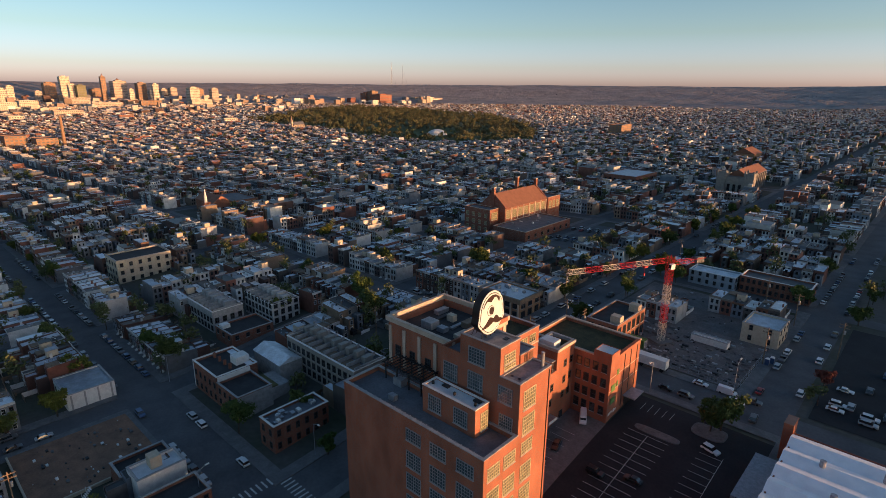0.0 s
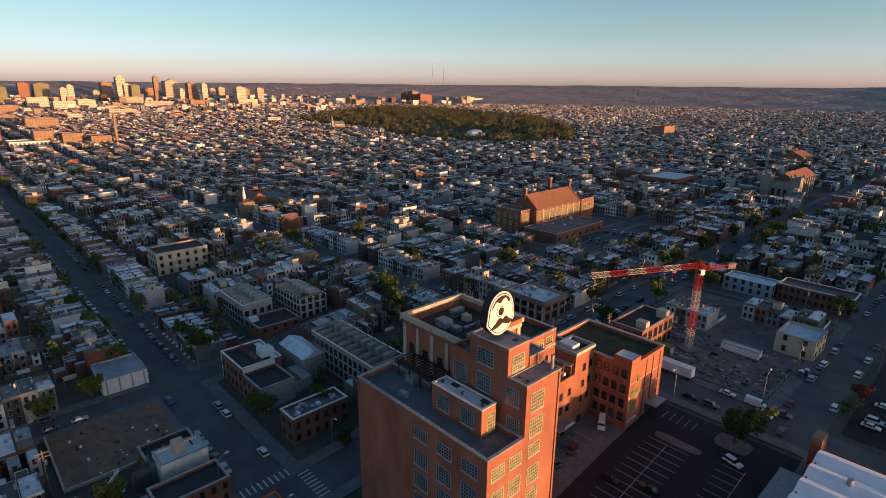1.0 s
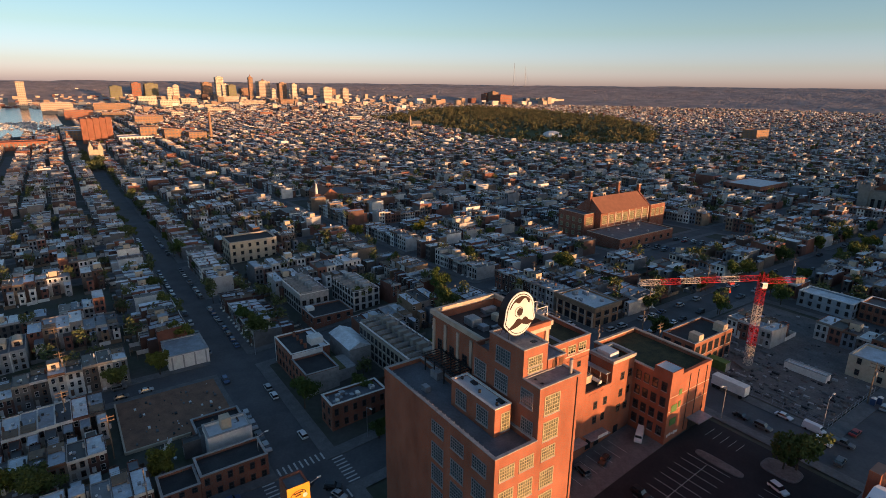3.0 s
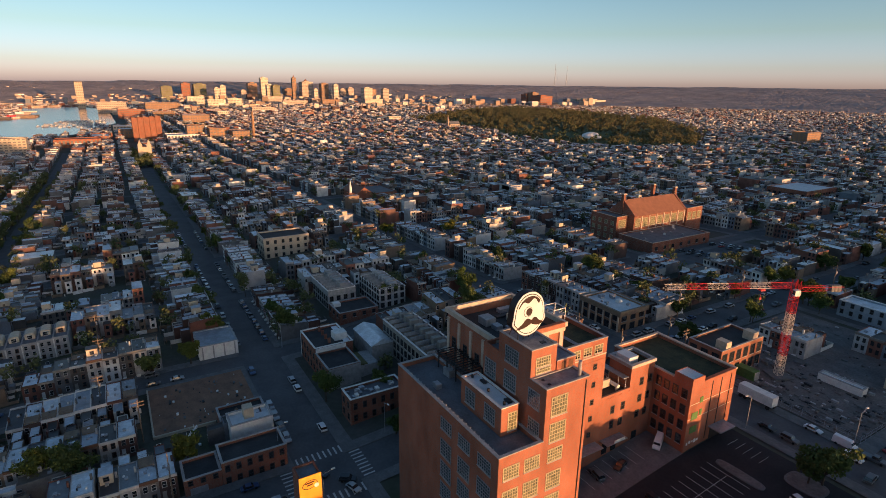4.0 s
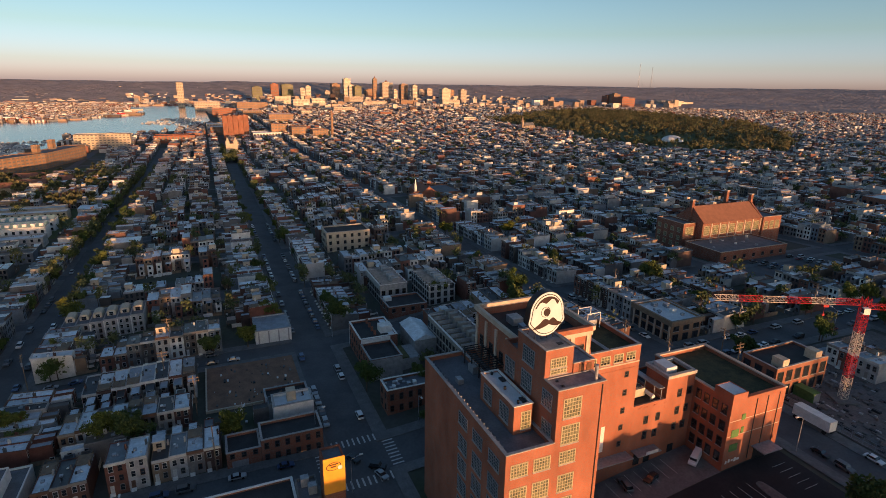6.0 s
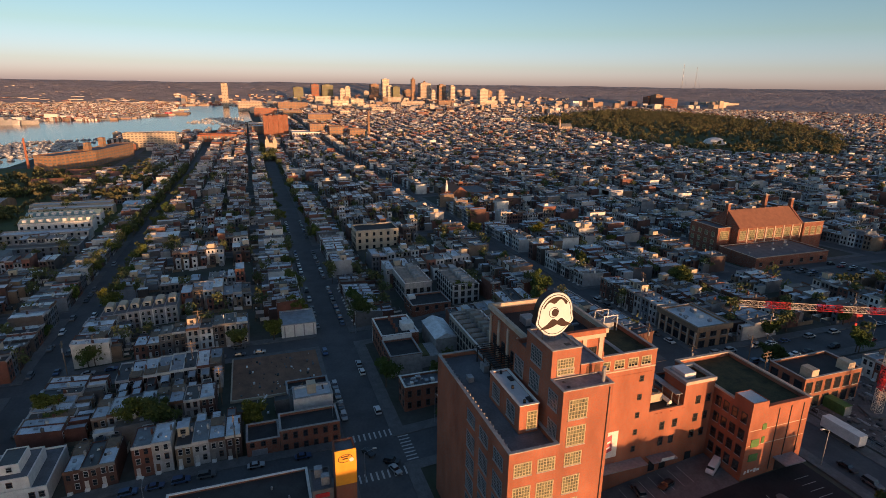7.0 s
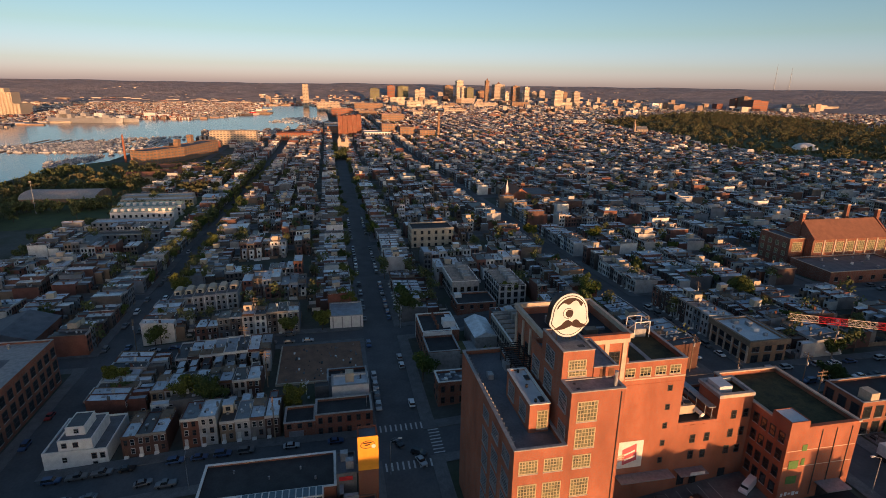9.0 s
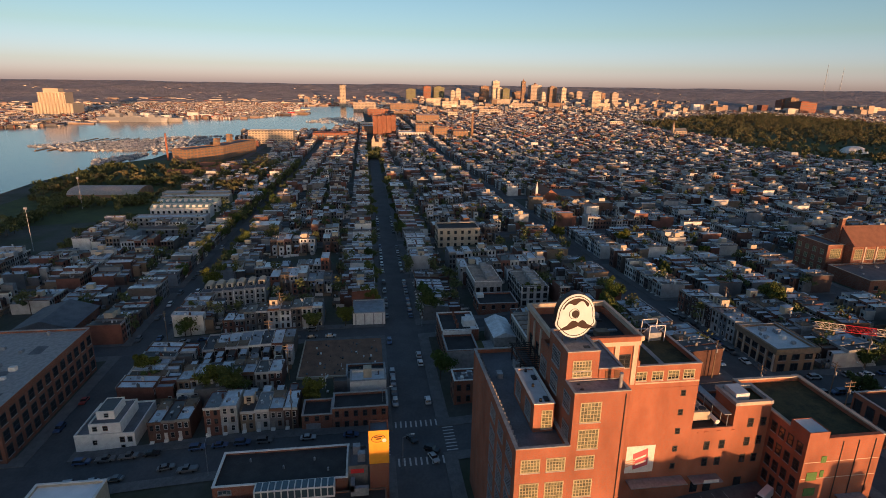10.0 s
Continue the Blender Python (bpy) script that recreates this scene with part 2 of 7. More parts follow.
# wall colour lifted: distance haze and low sun are put into it
M_farpale = mat("far_haze_pale_walls", (0.54, 0.46, 0.37), (0.44, 0.38, 0.31), 0.02, 0.9, palette=[(1, 1, 1), (0.8, 0.72, 0.66), (1.15, 1.12, 1.1), (0.6, 0.5, 0.45)], island=True, bump=0)


def glass(name, col, rough=0.08, spec=0.9):
    m = bpy.data.materials.new(name)
    m.use_nodes = True
    b = m.node_tree.nodes["Principled BSDF"]
    b.inputs["Base Color"].default_value, b.inputs["Roughness"].default_value = (*col, 1), rough
    b.inputs["Specular IOR Level"].default_value = spec
    return m


M_glass = glass("dark_window_glass", (0.02, 0.025, 0.03))
M_blueglass = glass("blue_grey_window_glass", (0.05, 0.085, 0.10), 0.2)
CARS = {k: mat("car_paint_" + k, c, tuple(v * 0.92 for v in c), 1.0, 0.28, spec=0.6, bump=0, stain=0.04) for k, c in dict(white=(0.7, 0.7, 0.7), black=(0.015, 0.015, 0.017), silver=(0.38, 0.39, 0.40), grey=(0.12, 0.125, 0.13), red=(0.30, 0.03, 0.025), blue=(0.04, 0.08, 0.17)).items()}
wat = bpy.data.materials.new("harbour_water")
wat.use_nodes = True
wb = wat.node_tree.nodes["Principled BSDF"]
wb.inputs["Base Color"].default_value, wb.inputs["Roughness"].default_value = (0.05, 0.06, 0.07, 1), 0.16
wz = wat.node_tree.nodes.new("ShaderNodeTexNoise")
wz.inputs["Scale"].default_value, wz.inputs["Detail"].default_value = 0.12, 6
wg = wat.node_tree.nodes.new("ShaderNodeNewGeometry")
wbp = wat.node_tree.nodes.new("ShaderNodeBump")
wbp.inputs["Strength"].default_value, wbp.inputs["Distance"].default_value = 0.25, 0.6
wat.node_tree.links.new(wg.outputs["Position"], wz.inputs["Vector"])
wat.node_tree.links.new(wz.outputs["Fac"], wbp.inputs["Height"])
wat.node_tree.links.new(wbp.outputs["Normal"], wb.inputs["Normal"])


# ---- mesh helpers ----
def box(bm, x0, x1, y0, y1, z0, z1, mi=0, bottom=False):
    v = [bm.verts.new(c) for c in ((x0, y0, z0), (x1, y0, z0), (x1, y1, z0), (x0, y1, z0), (x0, y0, z1), (x1, y0, z1), (x1, y1, z1), (x0, y1, z1))]
    q = [(0, 1, 5, 4), (1, 2, 6, 5), (2, 3, 7, 6), (3, 0, 4, 7), (4, 5, 6, 7)] + ([(3, 2, 1, 0)] if bottom else [])
    for f in q:
        bm.faces.new([v[i] for i in f]).material_index = mi


def tub(bm, x0, x1, y0, y1, z0, z1, t=0.35, d=0.7, mi=0):
    """Walls with thickness round a sunk roof."""
    rings = [(0, z0), (0, z1), (t, z1), (t, z1 - d)]
    vs = []
    for o, z in rings:
        vs.append([bm.verts.new(c) for c in ((x0 + o, y0 + o, z), (x1 - o, y0 + o, z), (x1 - o, y1 - o, z), (x0 + o, y1 - o, z))])
    for a, b in zip(vs, vs[1:]):
        for i in range(4):
            bm.faces.new((a[i], a[(i + 1) % 4], b[(i + 1) % 4], b[i])).material_index = mi


def tube(bm, p, q, r, r2=None, n=6, mi=0, cap=True):
    p, q = Vector(p), Vector(q)
    r2 = r if r2 is None else r2
    m = (q - p).to_track_quat("Z", "Y").to_matrix()
    a = [bm.verts.new(p + m @ Vector((math.cos(k * math.tau / n) * r, math.sin(k * math.tau / n) * r, 0))) for k in range(n)]
    b = [bm.verts.new(q + m @ Vector((math.cos(k * math.tau / n) * r2, math.sin(k * math.tau / n) * r2, 0))) for k in range(n)]
    for k in range(n):
        bm.faces.new((a[k], a[(k + 1) % n], b[(k + 1) % n], b[k])).material_index = mi
    if cap:
        bm.faces.new(b).material_index = mi
        bm.faces.new(a[::-1]).material_index = mi


def gable(bm, x0, x1, y0, y1, z0, z1, along="y", mi=0):
    """A gabled roof solid with its ridge along x or y."""
    if along == "y":
        xm = (x0 + x1) / 2
        c = [(x0, y0, z0), (x1, y0, z0), (xm, y0, z1), (x0, y1, z0), (x1, y1, z0), (xm, y1, z1)]
    else:
        ym = (y0 + y1) / 2
        c = [(x1, y0, z0), (x1, y1, z0), (x1, ym, z1), (x0, y0, z0), (x0, y1, z0), (x0, ym, z1)]
    v = [bm.verts.new(k) for k in c]
    for f in ((0, 1, 2), (5, 4, 3), (1, 4, 5, 2), (3, 0, 2, 5), (0, 3, 4, 1)):
        bm.faces.new([v[i] for i in f]).material_index = mi


def mesh_of(name, bm, *mats):
    bmesh.ops.recalc_face_normals(bm, faces=bm.faces)
    me = bpy.data.meshes.new(name)
    bm.to_mesh(me)
    bm.free()
    for m in mats:
        me.materials.append(m)
    return me


def thing(name, loc, label, category, group="", rz=0.0):
    ob = new(name)
    ob.location, ob.rotation_euler = loc, (0, 0, radians(rz))
    ob.empty_display_size = 0.5
    return tagged(ob, label, category, group)


def part(name, bm, material, parent, label="", loc=(0, 0, 0), rz=0.0):
    """Links a bmesh, or a mesh, as one mesh object under a thing or a part."""
    mats = material if isinstance(material, (list, tuple)) else [material]
    me = bm if isinstance(bm, bpy.types.Mesh) else mesh_of(name, bm, *mats)
    ob = new(name, me)
    ob.parent = parent
    ob.location, ob.rotation_euler = loc, (0, 0, radians(rz))
    if label:
        ob["label"] = label
    return ob


def solid(name, bm, mats, label, category="", kind="", group=""):
    mats = mats if isinstance(mats, (list, tuple)) else [mats]
    return tagged(new(name, mesh_of(name, bm, *mats)), label, category, group, kind)


class Boxes:
    """Many plain blocks in one mesh."""

    def __init__(self):
        self.rows = []

    def add(self, x0, x1, y0, y1, z0, z1, mi=0, top=None):
        self.rows.append((min(x0, x1), max(x0, x1), min(y0, y1), max(y0, y1), z0, z1, mi, mi if top is None else top))

    def build(self, name, mats, label, category, kind="stuff"):
        a = np.array(self.rows)
        n = len(a)
        ix = np.array([[0, 2], [1, 2], [1, 3], [0, 3]] * 2)
        v = np.empty((n, 8, 3), np.float32)
        for k in range(8):
            v[:, k, 0], v[:, k, 1], v[:, k, 2] = a[:, ix[k, 0]], a[:, ix[k, 1]], a[:, 4 if k < 4 else 5]
        q = np.array([[0, 1, 5, 4], [1, 2, 6, 5], [2, 3, 7, 6], [3, 0, 4, 7], [4, 5, 6, 7]])
        f = (q[None] + 8 * np.arange(n)[:, None, None]).reshape(-1)
        me = bpy.data.meshes.new(name)
        me.vertices.add(8 * n)
        me.vertices.foreach_set("co", v.reshape(-1))
        me.loops.add(20 * n)
        me.loops.foreach_set("vertex_index", f.astype(np.int32))
        me.polygons.add(5 * n)
        me.polygons.foreach_set("loop_start", np.arange(0, 20 * n, 4, dtype=np.int32))
        mi = np.repeat(a[:, 6:7], 5, axis=1)
        mi[:, 4] = a[:, 7]
        me.polygons.foreach_set("material_index", mi.reshape(-1).astype(np.int32))
        me.update(calc_edges=True)
        me.shade_flat()
        for m in mats:
            me.materials.append(m)
        return tagged(new(name, me), label, category, "", kind)


# ---- ground ----
def sheet(name, xs, ys, mats, label, lift=0.0, kind="structure"):
    X, Y = np.meshgrid(np.array(xs, float), np.array(ys, float), indexing="ij")
    Z = terrain(X, Y) + lift
    nx, ny = X.shape
    co = np.stack([X, Y, Z], -1).reshape(-1, 3)
    i, j = np.meshgrid(np.arange(nx - 1), np.arange(ny - 1), indexing="ij")
    a = (i * ny + j).reshape(-1)
    f = np.stack([a, a + ny, a + ny + 1, a + 1], -1)
    me = bpy.data.meshes.new(name)
    me.from_pydata(co.tolist(), [], f.tolist())
    for m in mats:
        me.materials.append(m)
    return tagged(new(name, me), label, "", "", kind)


def steps(a, b, s):
    return list(np.linspace(a, b, max(2, int(abs(b - a) / s) + 2)))


sheet("ground", sorted(set(steps(-4950, -1000, 90) + steps(-1000, -260, 20) + steps(-260, 60, 5) + steps(60, 1500, 90))), sorted(set(steps(-3000, -300, 90) + steps(-300, -120, 20) + steps(-120, 330, 5) + steps(330, 1200, 25) + steps(1200, 4950, 90))), [M_ground], "grey-brown city ground of yards, alleys and weeds")

NS = [(-20, 5, 8), (-85.5, 5, 8.5), (-147.5, 3.6, 5.2)] + [(-204 - 58 * i, 3.4, 5.0) for i in range(46)]
EW = [(-42.5, 4.5, 7.5), (41.5, 5.5, 8.5), (131, 5, 8)] + [(214 + 84 * i, 3.6, 5.2) for i in range(28)] + [(-126 - 84 * i, 4, 6.5) for i in range(10)]
for i, (c, h, w) in enumerate(NS[:14]):
    y0 = 126 if c == -20 else -300 if c > -300 else -120
    sheet(f"road_{i + 1}", [c - h, c, c + h], steps(y0, 900 if i < 8 else 600, 5 if i < 4 else 12), [M_asphalt], "worn grey asphalt street", 0.05)
for i, (c, h, w) in enumerate(sorted(EW, key=lambda e: abs(e[0]))[:12]):
    sheet(f"road_{i + 21}", steps(-900 if c < 500 else -500, 60, 5), [c - h, c, c + h], [M_asphalt], "worn grey asphalt street", 0.07)


def pavement(name, x0, x1, y0, y1, w, lift=0.2):
    """A raised walk with kerb faces round one block."""
    bm = bmesh.new()
    def strip(pts_o, pts_i):
        for (a, b), (c, d) in zip(zip(pts_o, pts_o[1:]), zip(pts_i, pts_i[1:])):
            lo = [bm.verts.new((p[0], p[1], tz(*p) - 0.1)) for p in (a, b)]
            hi = [bm.verts.new((p[0], p[1], tz(*p) + lift)) for p in (a, b, d, c)]
            bm.faces.new(hi)
            bm.faces.new((lo[0], lo[1], hi[1], hi[0]))
    def side(o0, o1, i0, i1):
        n = max(1, int(math.hypot(o1[0] - o0[0], o1[1] - o0[1]) / 6))
        L = lambda p, q: [(p[0] + (q[0] - p[0]) * k / n, p[1] + (q[1] - p[1]) * k / n) for k in range(n + 1)]
        strip(L(o0, o1), L(i0, i1))
    O = [(x0, y0), (x1, y0), (x1, y1), (x0, y1)]
    I = [(x0 + w, y0 + w), (x1 - w, y0 + w), (x1 - w, y1 - w), (x0 + w, y1 - w)]
    for k in range(4):
        side(O[k], O[(k + 1) % 4], I[k], I[(k + 1) % 4])
    return solid(name, bm, M_conc, "pale concrete pavement with a kerb", "", "structure")


nsr, ewr = sorted(NS)[-10:], sorted(EW)
PAVED = 0
for (xa, ha, wa), (xb, hb, wb_) in zip(nsr, nsr[1:]):
    for (ya, va, ua), (yb, vb, ub) in zip(ewr, ewr[1:]):
        if -140 < ya < 480 and xa > -520 and not (xb == -20 and ya < 100) and not (xa < -330 and ya < -60):
            PAVED += 1
            pavement(f"pavement_{PAVED}", xa + ha, xb - hb, ya + va, yb - vb, 3.3)
pavement("pavement_90", -80.5, -12.6, 47, 126, 3.0)
pavement("pavement_91", -80.5, -28, -38, 36, 3.0)


# ---- brewery: the tower block ----
def barred(bm, xs, zs, y0, y1, mi=0):
    """A connected frame: strips of bars between openings. xs and zs hold the edges of bars and openings in turn."""
    g = [[bm.verts.new((x, y1, z)) for z in zs] for x in xs]
    fs = []
    for a in range(len(xs) - 1):
        for b in range(len(zs) - 1):
            if a % 2 == 1 and b % 2 == 1:
                continue
            fs.append(bm.faces.new((g[a][b], g[a + 1][b], g[a + 1][b + 1], g[a][b + 1])))
    r = bmesh.ops.extrude_face_region(bm, geom=fs)
    for v in r["geom"]:
        if isinstance(v, bmesh.types.BMVert):
            v.co.y = y0
    for f in bm.faces:
        f.material_index = mi


def edges_of(w, n, outer, bar):
    """Edges of n openings over the width w, with outer and inner bars."""
    r = [-w / 2 - outer / 2]
    for k in range(n):
        r += [-w / 2 + w * k / n + (outer if k == 0 else bar) / 2, -w / 2 + w * (k + 1) / n - (outer if k == n - 1 else bar) / 2]
    return r + [w / 2 + outer / 2]


def sash(w, h, nx, ny, blind, key={}):
    """A steel factory window: bars over panes, some with blinds drawn. Faces -y, centred."""
    k = (round(w, 1), round(h, 1), nx, ny, blind)
    if k not in key:
        bm = bmesh.new()
        barred(bm, edges_of(w, nx, 0.14, 0.075), edges_of(h, ny, 0.14, 0.075), -0.1, 0.01)
        fr = mesh_of("window", bm, M_sash if blind else M_dark if w < 2.2 else M_grey)
        cut = -h / 2 + (h * 0.4 if blind == "half" else 0)
        panes = []
        for z0, z1, m in ((cut, h / 2, M_blind if blind else M_blueglass if w >= 2.2 else M_glass), (-h / 2, cut, M_glass)):
            if z1 - z0 > 0.05:
                bm = bmesh.new()
                box(bm, -w / 2, w / 2, -0.04, 0.01, z0, z1, bottom=True)
                panes.append(mesh_of("pane", bm, m))
        bm = bmesh.new()
        box(bm, -w / 2 - 0.12, w / 2 + 0.12, -0.18, 0.02, -h / 2 - 0.2, -h / 2 - 0.061, bottom=True)
        key[k] = (fr, panes, mesh_of("sill", bm, M_coping))
    return key[k]


def put_window(parent, x, y, z, w, h, face, nx=4, ny=4, blind=False):
    """face: the way that it looks, s, e, n or w. Place in world."""
    fr, panes, sill = sash(w, h, nx, ny, blind)
    L = parent.location
    ob = part("window", fr, None, parent, "", (x - L.x, y - L.y, z - L.z), {"s": 0, "e": 90, "n": 180, "w": -90}[face])
    for pn in panes:
        part("pane", pn, None, ob)
    if w > 1.0:
        part("sill", sill, None, ob)


def wall_at(parent, name, x0, x1, y0, y1, z0, z1, m, d=0.7, t=0.35, roof=None, label="", cope=None):
    """A block of walls with its own roof and coping, in world places."""
    L = parent.location
    bm = bmesh.new()
    tub(bm, x0 - L.x, x1 - L.x, y0 - L.y, y1 - L.y, z0 - L.z, z1 - L.z, t, d)
    ob = part(name, bm, m, parent, label)
    if roof:
        bm = bmesh.new()
        box(bm, x0 + t - L.x, x1 - t - L.x, y0 + t - L.y, y1 - t - L.y, z1 - d - 0.3 - L.z, z1 - d + 0.02 - L.z)
        part("roof", bm, roof, parent)
    if cope:
        bm = bmesh.new()
        o = 0.08
        X0, X1, Y0, Y1, Z = x0 - o - L.x, x1 + o - L.x, y0 - o - L.y, y1 + o - L.y, z1 - L.z
        q = t + 2 * o
        for b in ((X0, X1, Y0, Y0 + q), (X0, X1, Y1 - q, Y1), (X0, X0 + q, Y0 + q, Y1 - q), (X1 - q, X1, Y0 + q, Y1 - q)):
            box(bm, *b, Z + 0.003, Z + 0.15, bottom=True)
        part("coping", bm, cope, parent)
    return ob


def blockpart(parent, name, x0, x1, y0, y1, z0, z1, m, label=""):
    L = parent.location
    bm = bmesh.new()
    box(bm, x0 - L.x, x1 - L.x, y0 - L.y, y1 - L.y, z0 - L.z, z1 - L.z, bottom=True)
    return part(name, bm, m, parent, label)


tower = thing("brewery_tower", (-54.0, 59.0, 0.0), "stepped orange-brick brewery tower with steel factory windows", "building")
wall_at(tower, "main_block", -70.5, -38.9, 51.3, 59.3, -1.5, 31.1, M_brick, 0.8, 0.4, M_tarroof, cope=M_coping)
wall_at(tower, "rear_block", -70.5, -54.6, 59.305, 62.0, -1.5, 31.1, M_brick, 0.8, 0.4, M_tarroof)
wall_at(tower, "east_shaft", -42.6, -38.9, 59.305, 67.6, -1.5, 39.6, M_brick, 0.12, 0.3, M_paleroof, cope=M_coping)
wall_at(tower, "sign_block", -50.5, -42.605, 59.31, 64.2, 20, 44.1, M_brick, 0.1, 0.25, M_paleroof, cope=M_coping)
wall_at(tower, "west_shaft", -54.6, -50.505, 59.31, 64.2, 20, 40.6, M_brick, 0.8, 0.35, M_tarroof)
wall_at(tower, "stair_house", -51.5, -42.4, 64.21, 68.0, 20, 41.3, M_brick, 0.12, 0.2, M_paleroof, cope=M_coping)
wall_at(tower, "penthouse", -54.8, -43.8, 55.2, 58.4, 30.0, 35.1, M_brick, 0.2, 0.25, M_whiteroof, cope=M_white)
ROWZ = [(28.2, 2.1), (23.7, 2.9), (19.5, 2.9), (15.3, 2.9), (11.1, 2.9), (6.9, 2.9), (2.9, 2.9)]
for z, h in ROWZ:
    for y in (53.55, 57.35, 61.75):
        put_window(tower, -38.9, y, z, 2.75, h, "e", 6, 4 if h < 2.5 else 5, True)
    for x in (-53.0, -47.7, -42.3):
        put_window(tower, x, 51.3, z - 0.1, 3.2, h, "s", 6, 4 if h < 2.5 else 5)
for z in (36.5, 32.1):
    put_window(tower, -38.9, 61.9, z, 3.0, 3.1, "e", 6, 5, True)
for x, z, w, h in ((-52.5, 36.7, 2.9, 3.0), (-47.3, 36.9, 2.9, 3.0), (-41.5, 36.9, 2.5, 2.6), (-41.2, 32.2, 2.4, 2.6), (-47.1, 41.3, 3.2, 2.6)):
    put_window(tower, x, 59.3, z, w, h, "s", 6, 5)
for x in (-52.1, -46.7):
    put_window(tower, x, 55.2, 32.7, 2.7, 2.7, "s", 6, 5)
put_window(tower, -43.8, 57.3, 32.5, 1.6, 3.0, "e", 3, 5, True)
put_window(tower, -42.6, 61.6, 41.9, 2.7, 1.5, "e", 6, 3, True)
put_window(tower, -42.6, 61.7, 40.55, 2.8, 0.9, "e", 5, 2, True)
blockpart(tower, "downpipe", -38.89, -38.75, 66.9, 67.02, 1, 39.2, M_dark)
for x in (-52.5, -46.0):
    blockpart(tower, "skylight", x, x + 1.3, 57.2, 57.9, 34.92, 35.15, M_dark)
for x, y in ((-54.0, 56.8), (-49.2, 56.6), (-44.9, 56.5)):
    bm = bmesh.new()
    tube(bm, (x + 54, y - 59, 34.9), (x + 54, y - 59, 35.4), 0.22, n=8)
    part("roof_vent", bm, M_dark, tower)
bm = bmesh.new()
tube(bm, (14.2, 7.4, 39.0), (14.2, 7.4, 42.0), 0.28, n=10)
part("flue", bm, M_grey, tower)
for y in (65.2, 66.6):
    blockpart(tower, "door", -42.39, -42.33, y, y + 0.9, 39.2, 41.0, M_rust)
for k in range(24):
    blockpart(tower, "parapet_bracket", -69.0 + 1.2 * k, -68.85 + 1.2 * k, 51.72, 52.2, 30.32, 31.0, M_coping)
blockpart(tower, "roof_hatch", -44.6, -43.9, 62.3, 63.2, 43.8, 44.1, M_dark)
for x, y, s in ((-61.5, 53.6, 0.9), (-64.5, 57.5, 1.3), (-58.0, 60.2, 1.0)):
    blockpart(tower, "air_unit", x, x + 1.6 * s, y, y + 1.1 * s, 30.32, 30.3 + 1.1 * s, M_grey)
for x in (-41.8, -40.4):
    blockpart(tower, "roof_junk", x, x + 0.5, 60.6, 61.1, 39.1, 39.5, M_dark)

# rooftop pergola with bare vines
perg = thing("roof_pergola", (-62.5, 60.2, 30.3), "dark timber pergola grown with bare vines on a roof", "pergola")
for x in (-4.5, -1.5, 1.5, 4.5):
    for y in (-2.2, 1.4):
        bm = bmesh.new()
        box(bm, x - 0.1, x + 0.1, y - 0.1, y + 0.1, 0, 3.0)
        part("post", bm, M_dark, perg)
for y in (-2.2, 1.4):
    bm = bmesh.new()
    box(bm, -5, 5, y - 0.07, y + 0.07, 3.0, 3.2, bottom=True)
    part("beam", bm, M_dark, perg)
for k in range(13):
    bm = bmesh.new()
    box(bm, -4.9 + 0.8 * k, -4.8 + 0.8 * k, -2.8, 2.0, 3.2, 3.35, bottom=True)
    part("rafter", bm, M_dark, perg)
bm = bmesh.new()
rg = random.Random(4)
for k in range(260):
    x, y, z = rg.uniform(-5, 5), rg.uniform(-2.9, 2.1), rg.uniform(2.2, 3.7)
    tube(bm, (x, y, z), (x + rg.uniform(-1, 1), y + rg.uniform(-1, 1), z + rg.uniform(-0.5, 0.3)), 0.03, n=3, cap=False)
part("vine", bm, M_bark, perg)


# roof sign: a cream rounded panel with plain dark shapes, on a steel stand
def outline(n, f):
    return [f(k * math.tau / n) for k in range(n)]


def slab(bm, pts, x0, x1, mi=0):
    """A flat plate from an outline in y, z; it reaches from x0 to x1."""
    a = [bm.verts.new((x0, y, z)) for y, z in pts]
    b = [bm.verts.new((x1, y, z)) for y, z in pts]
    bm.faces.new(b).material_index = mi
    bm.faces.new(a[::-1]).material_index = mi
    for k in range(len(pts)):
        bm.faces.new((a[k], a[(k + 1) % len(pts)], b[(k + 1) % len(pts)], b[k])).material_index = mi


roof_sign = thing("roof_sign", (-46.3, 61.5, 43.8), "large round cream sign with dark shapes on a roof stand", "sign", rz=0)


def head(s):
    return lambda a: (s * (2.95 + 0.42 * math.exp(-((a - 3.5) / 0.22) ** 2) + 0.45 * math.exp(-((a - 5.95) / 0.18) ** 2)) * math.cos(a), 4.35 + s * 3.55 * math.copysign(abs(math.sin(a)) ** 0.92, math.sin(a)))


bm = bmesh.new()
slab(bm, outline(64, head(1.0)), -1.3, 0.0)
part("cabinet", bm, M_signdark, roof_sign, "black sign cabinet side")
bm = bmesh.new()
slab(bm, outline(64, head(0.985)), 0.0, 0.06)
part("border", bm, M_signface, roof_sign, "cream sign border")
bm = bmesh.new()
slab(bm, outline(64, head(0.90)), 0.06, 0.09)
part("border_line", bm, M_signdark, roof_sign)
bm = bmesh.new()
slab(bm, outline(64, head(0.865)), 0.09, 0.12)
part("panel", bm, M_signface, roof_sign, "cream enamel sign face")
bm = bmesh.new()
slab(bm, outline(36, lambda a: (-0.3 + 0.82 * math.cos(a), 4.75 + 0.84 * math.sin(a))), 0.12, 0.135)
part("disc_ring", bm, M_signdark, roof_sign, "thin dark ring on the sign")
bm = bmesh.new()
slab(bm, outline(36, lambda a: (-0.3 + 0.74 * math.cos(a), 4.75 + 0.76 * math.sin(a))), 0.135, 0.15)
part("disc_face", bm, M_signface, roof_sign)
bm = bmesh.new()
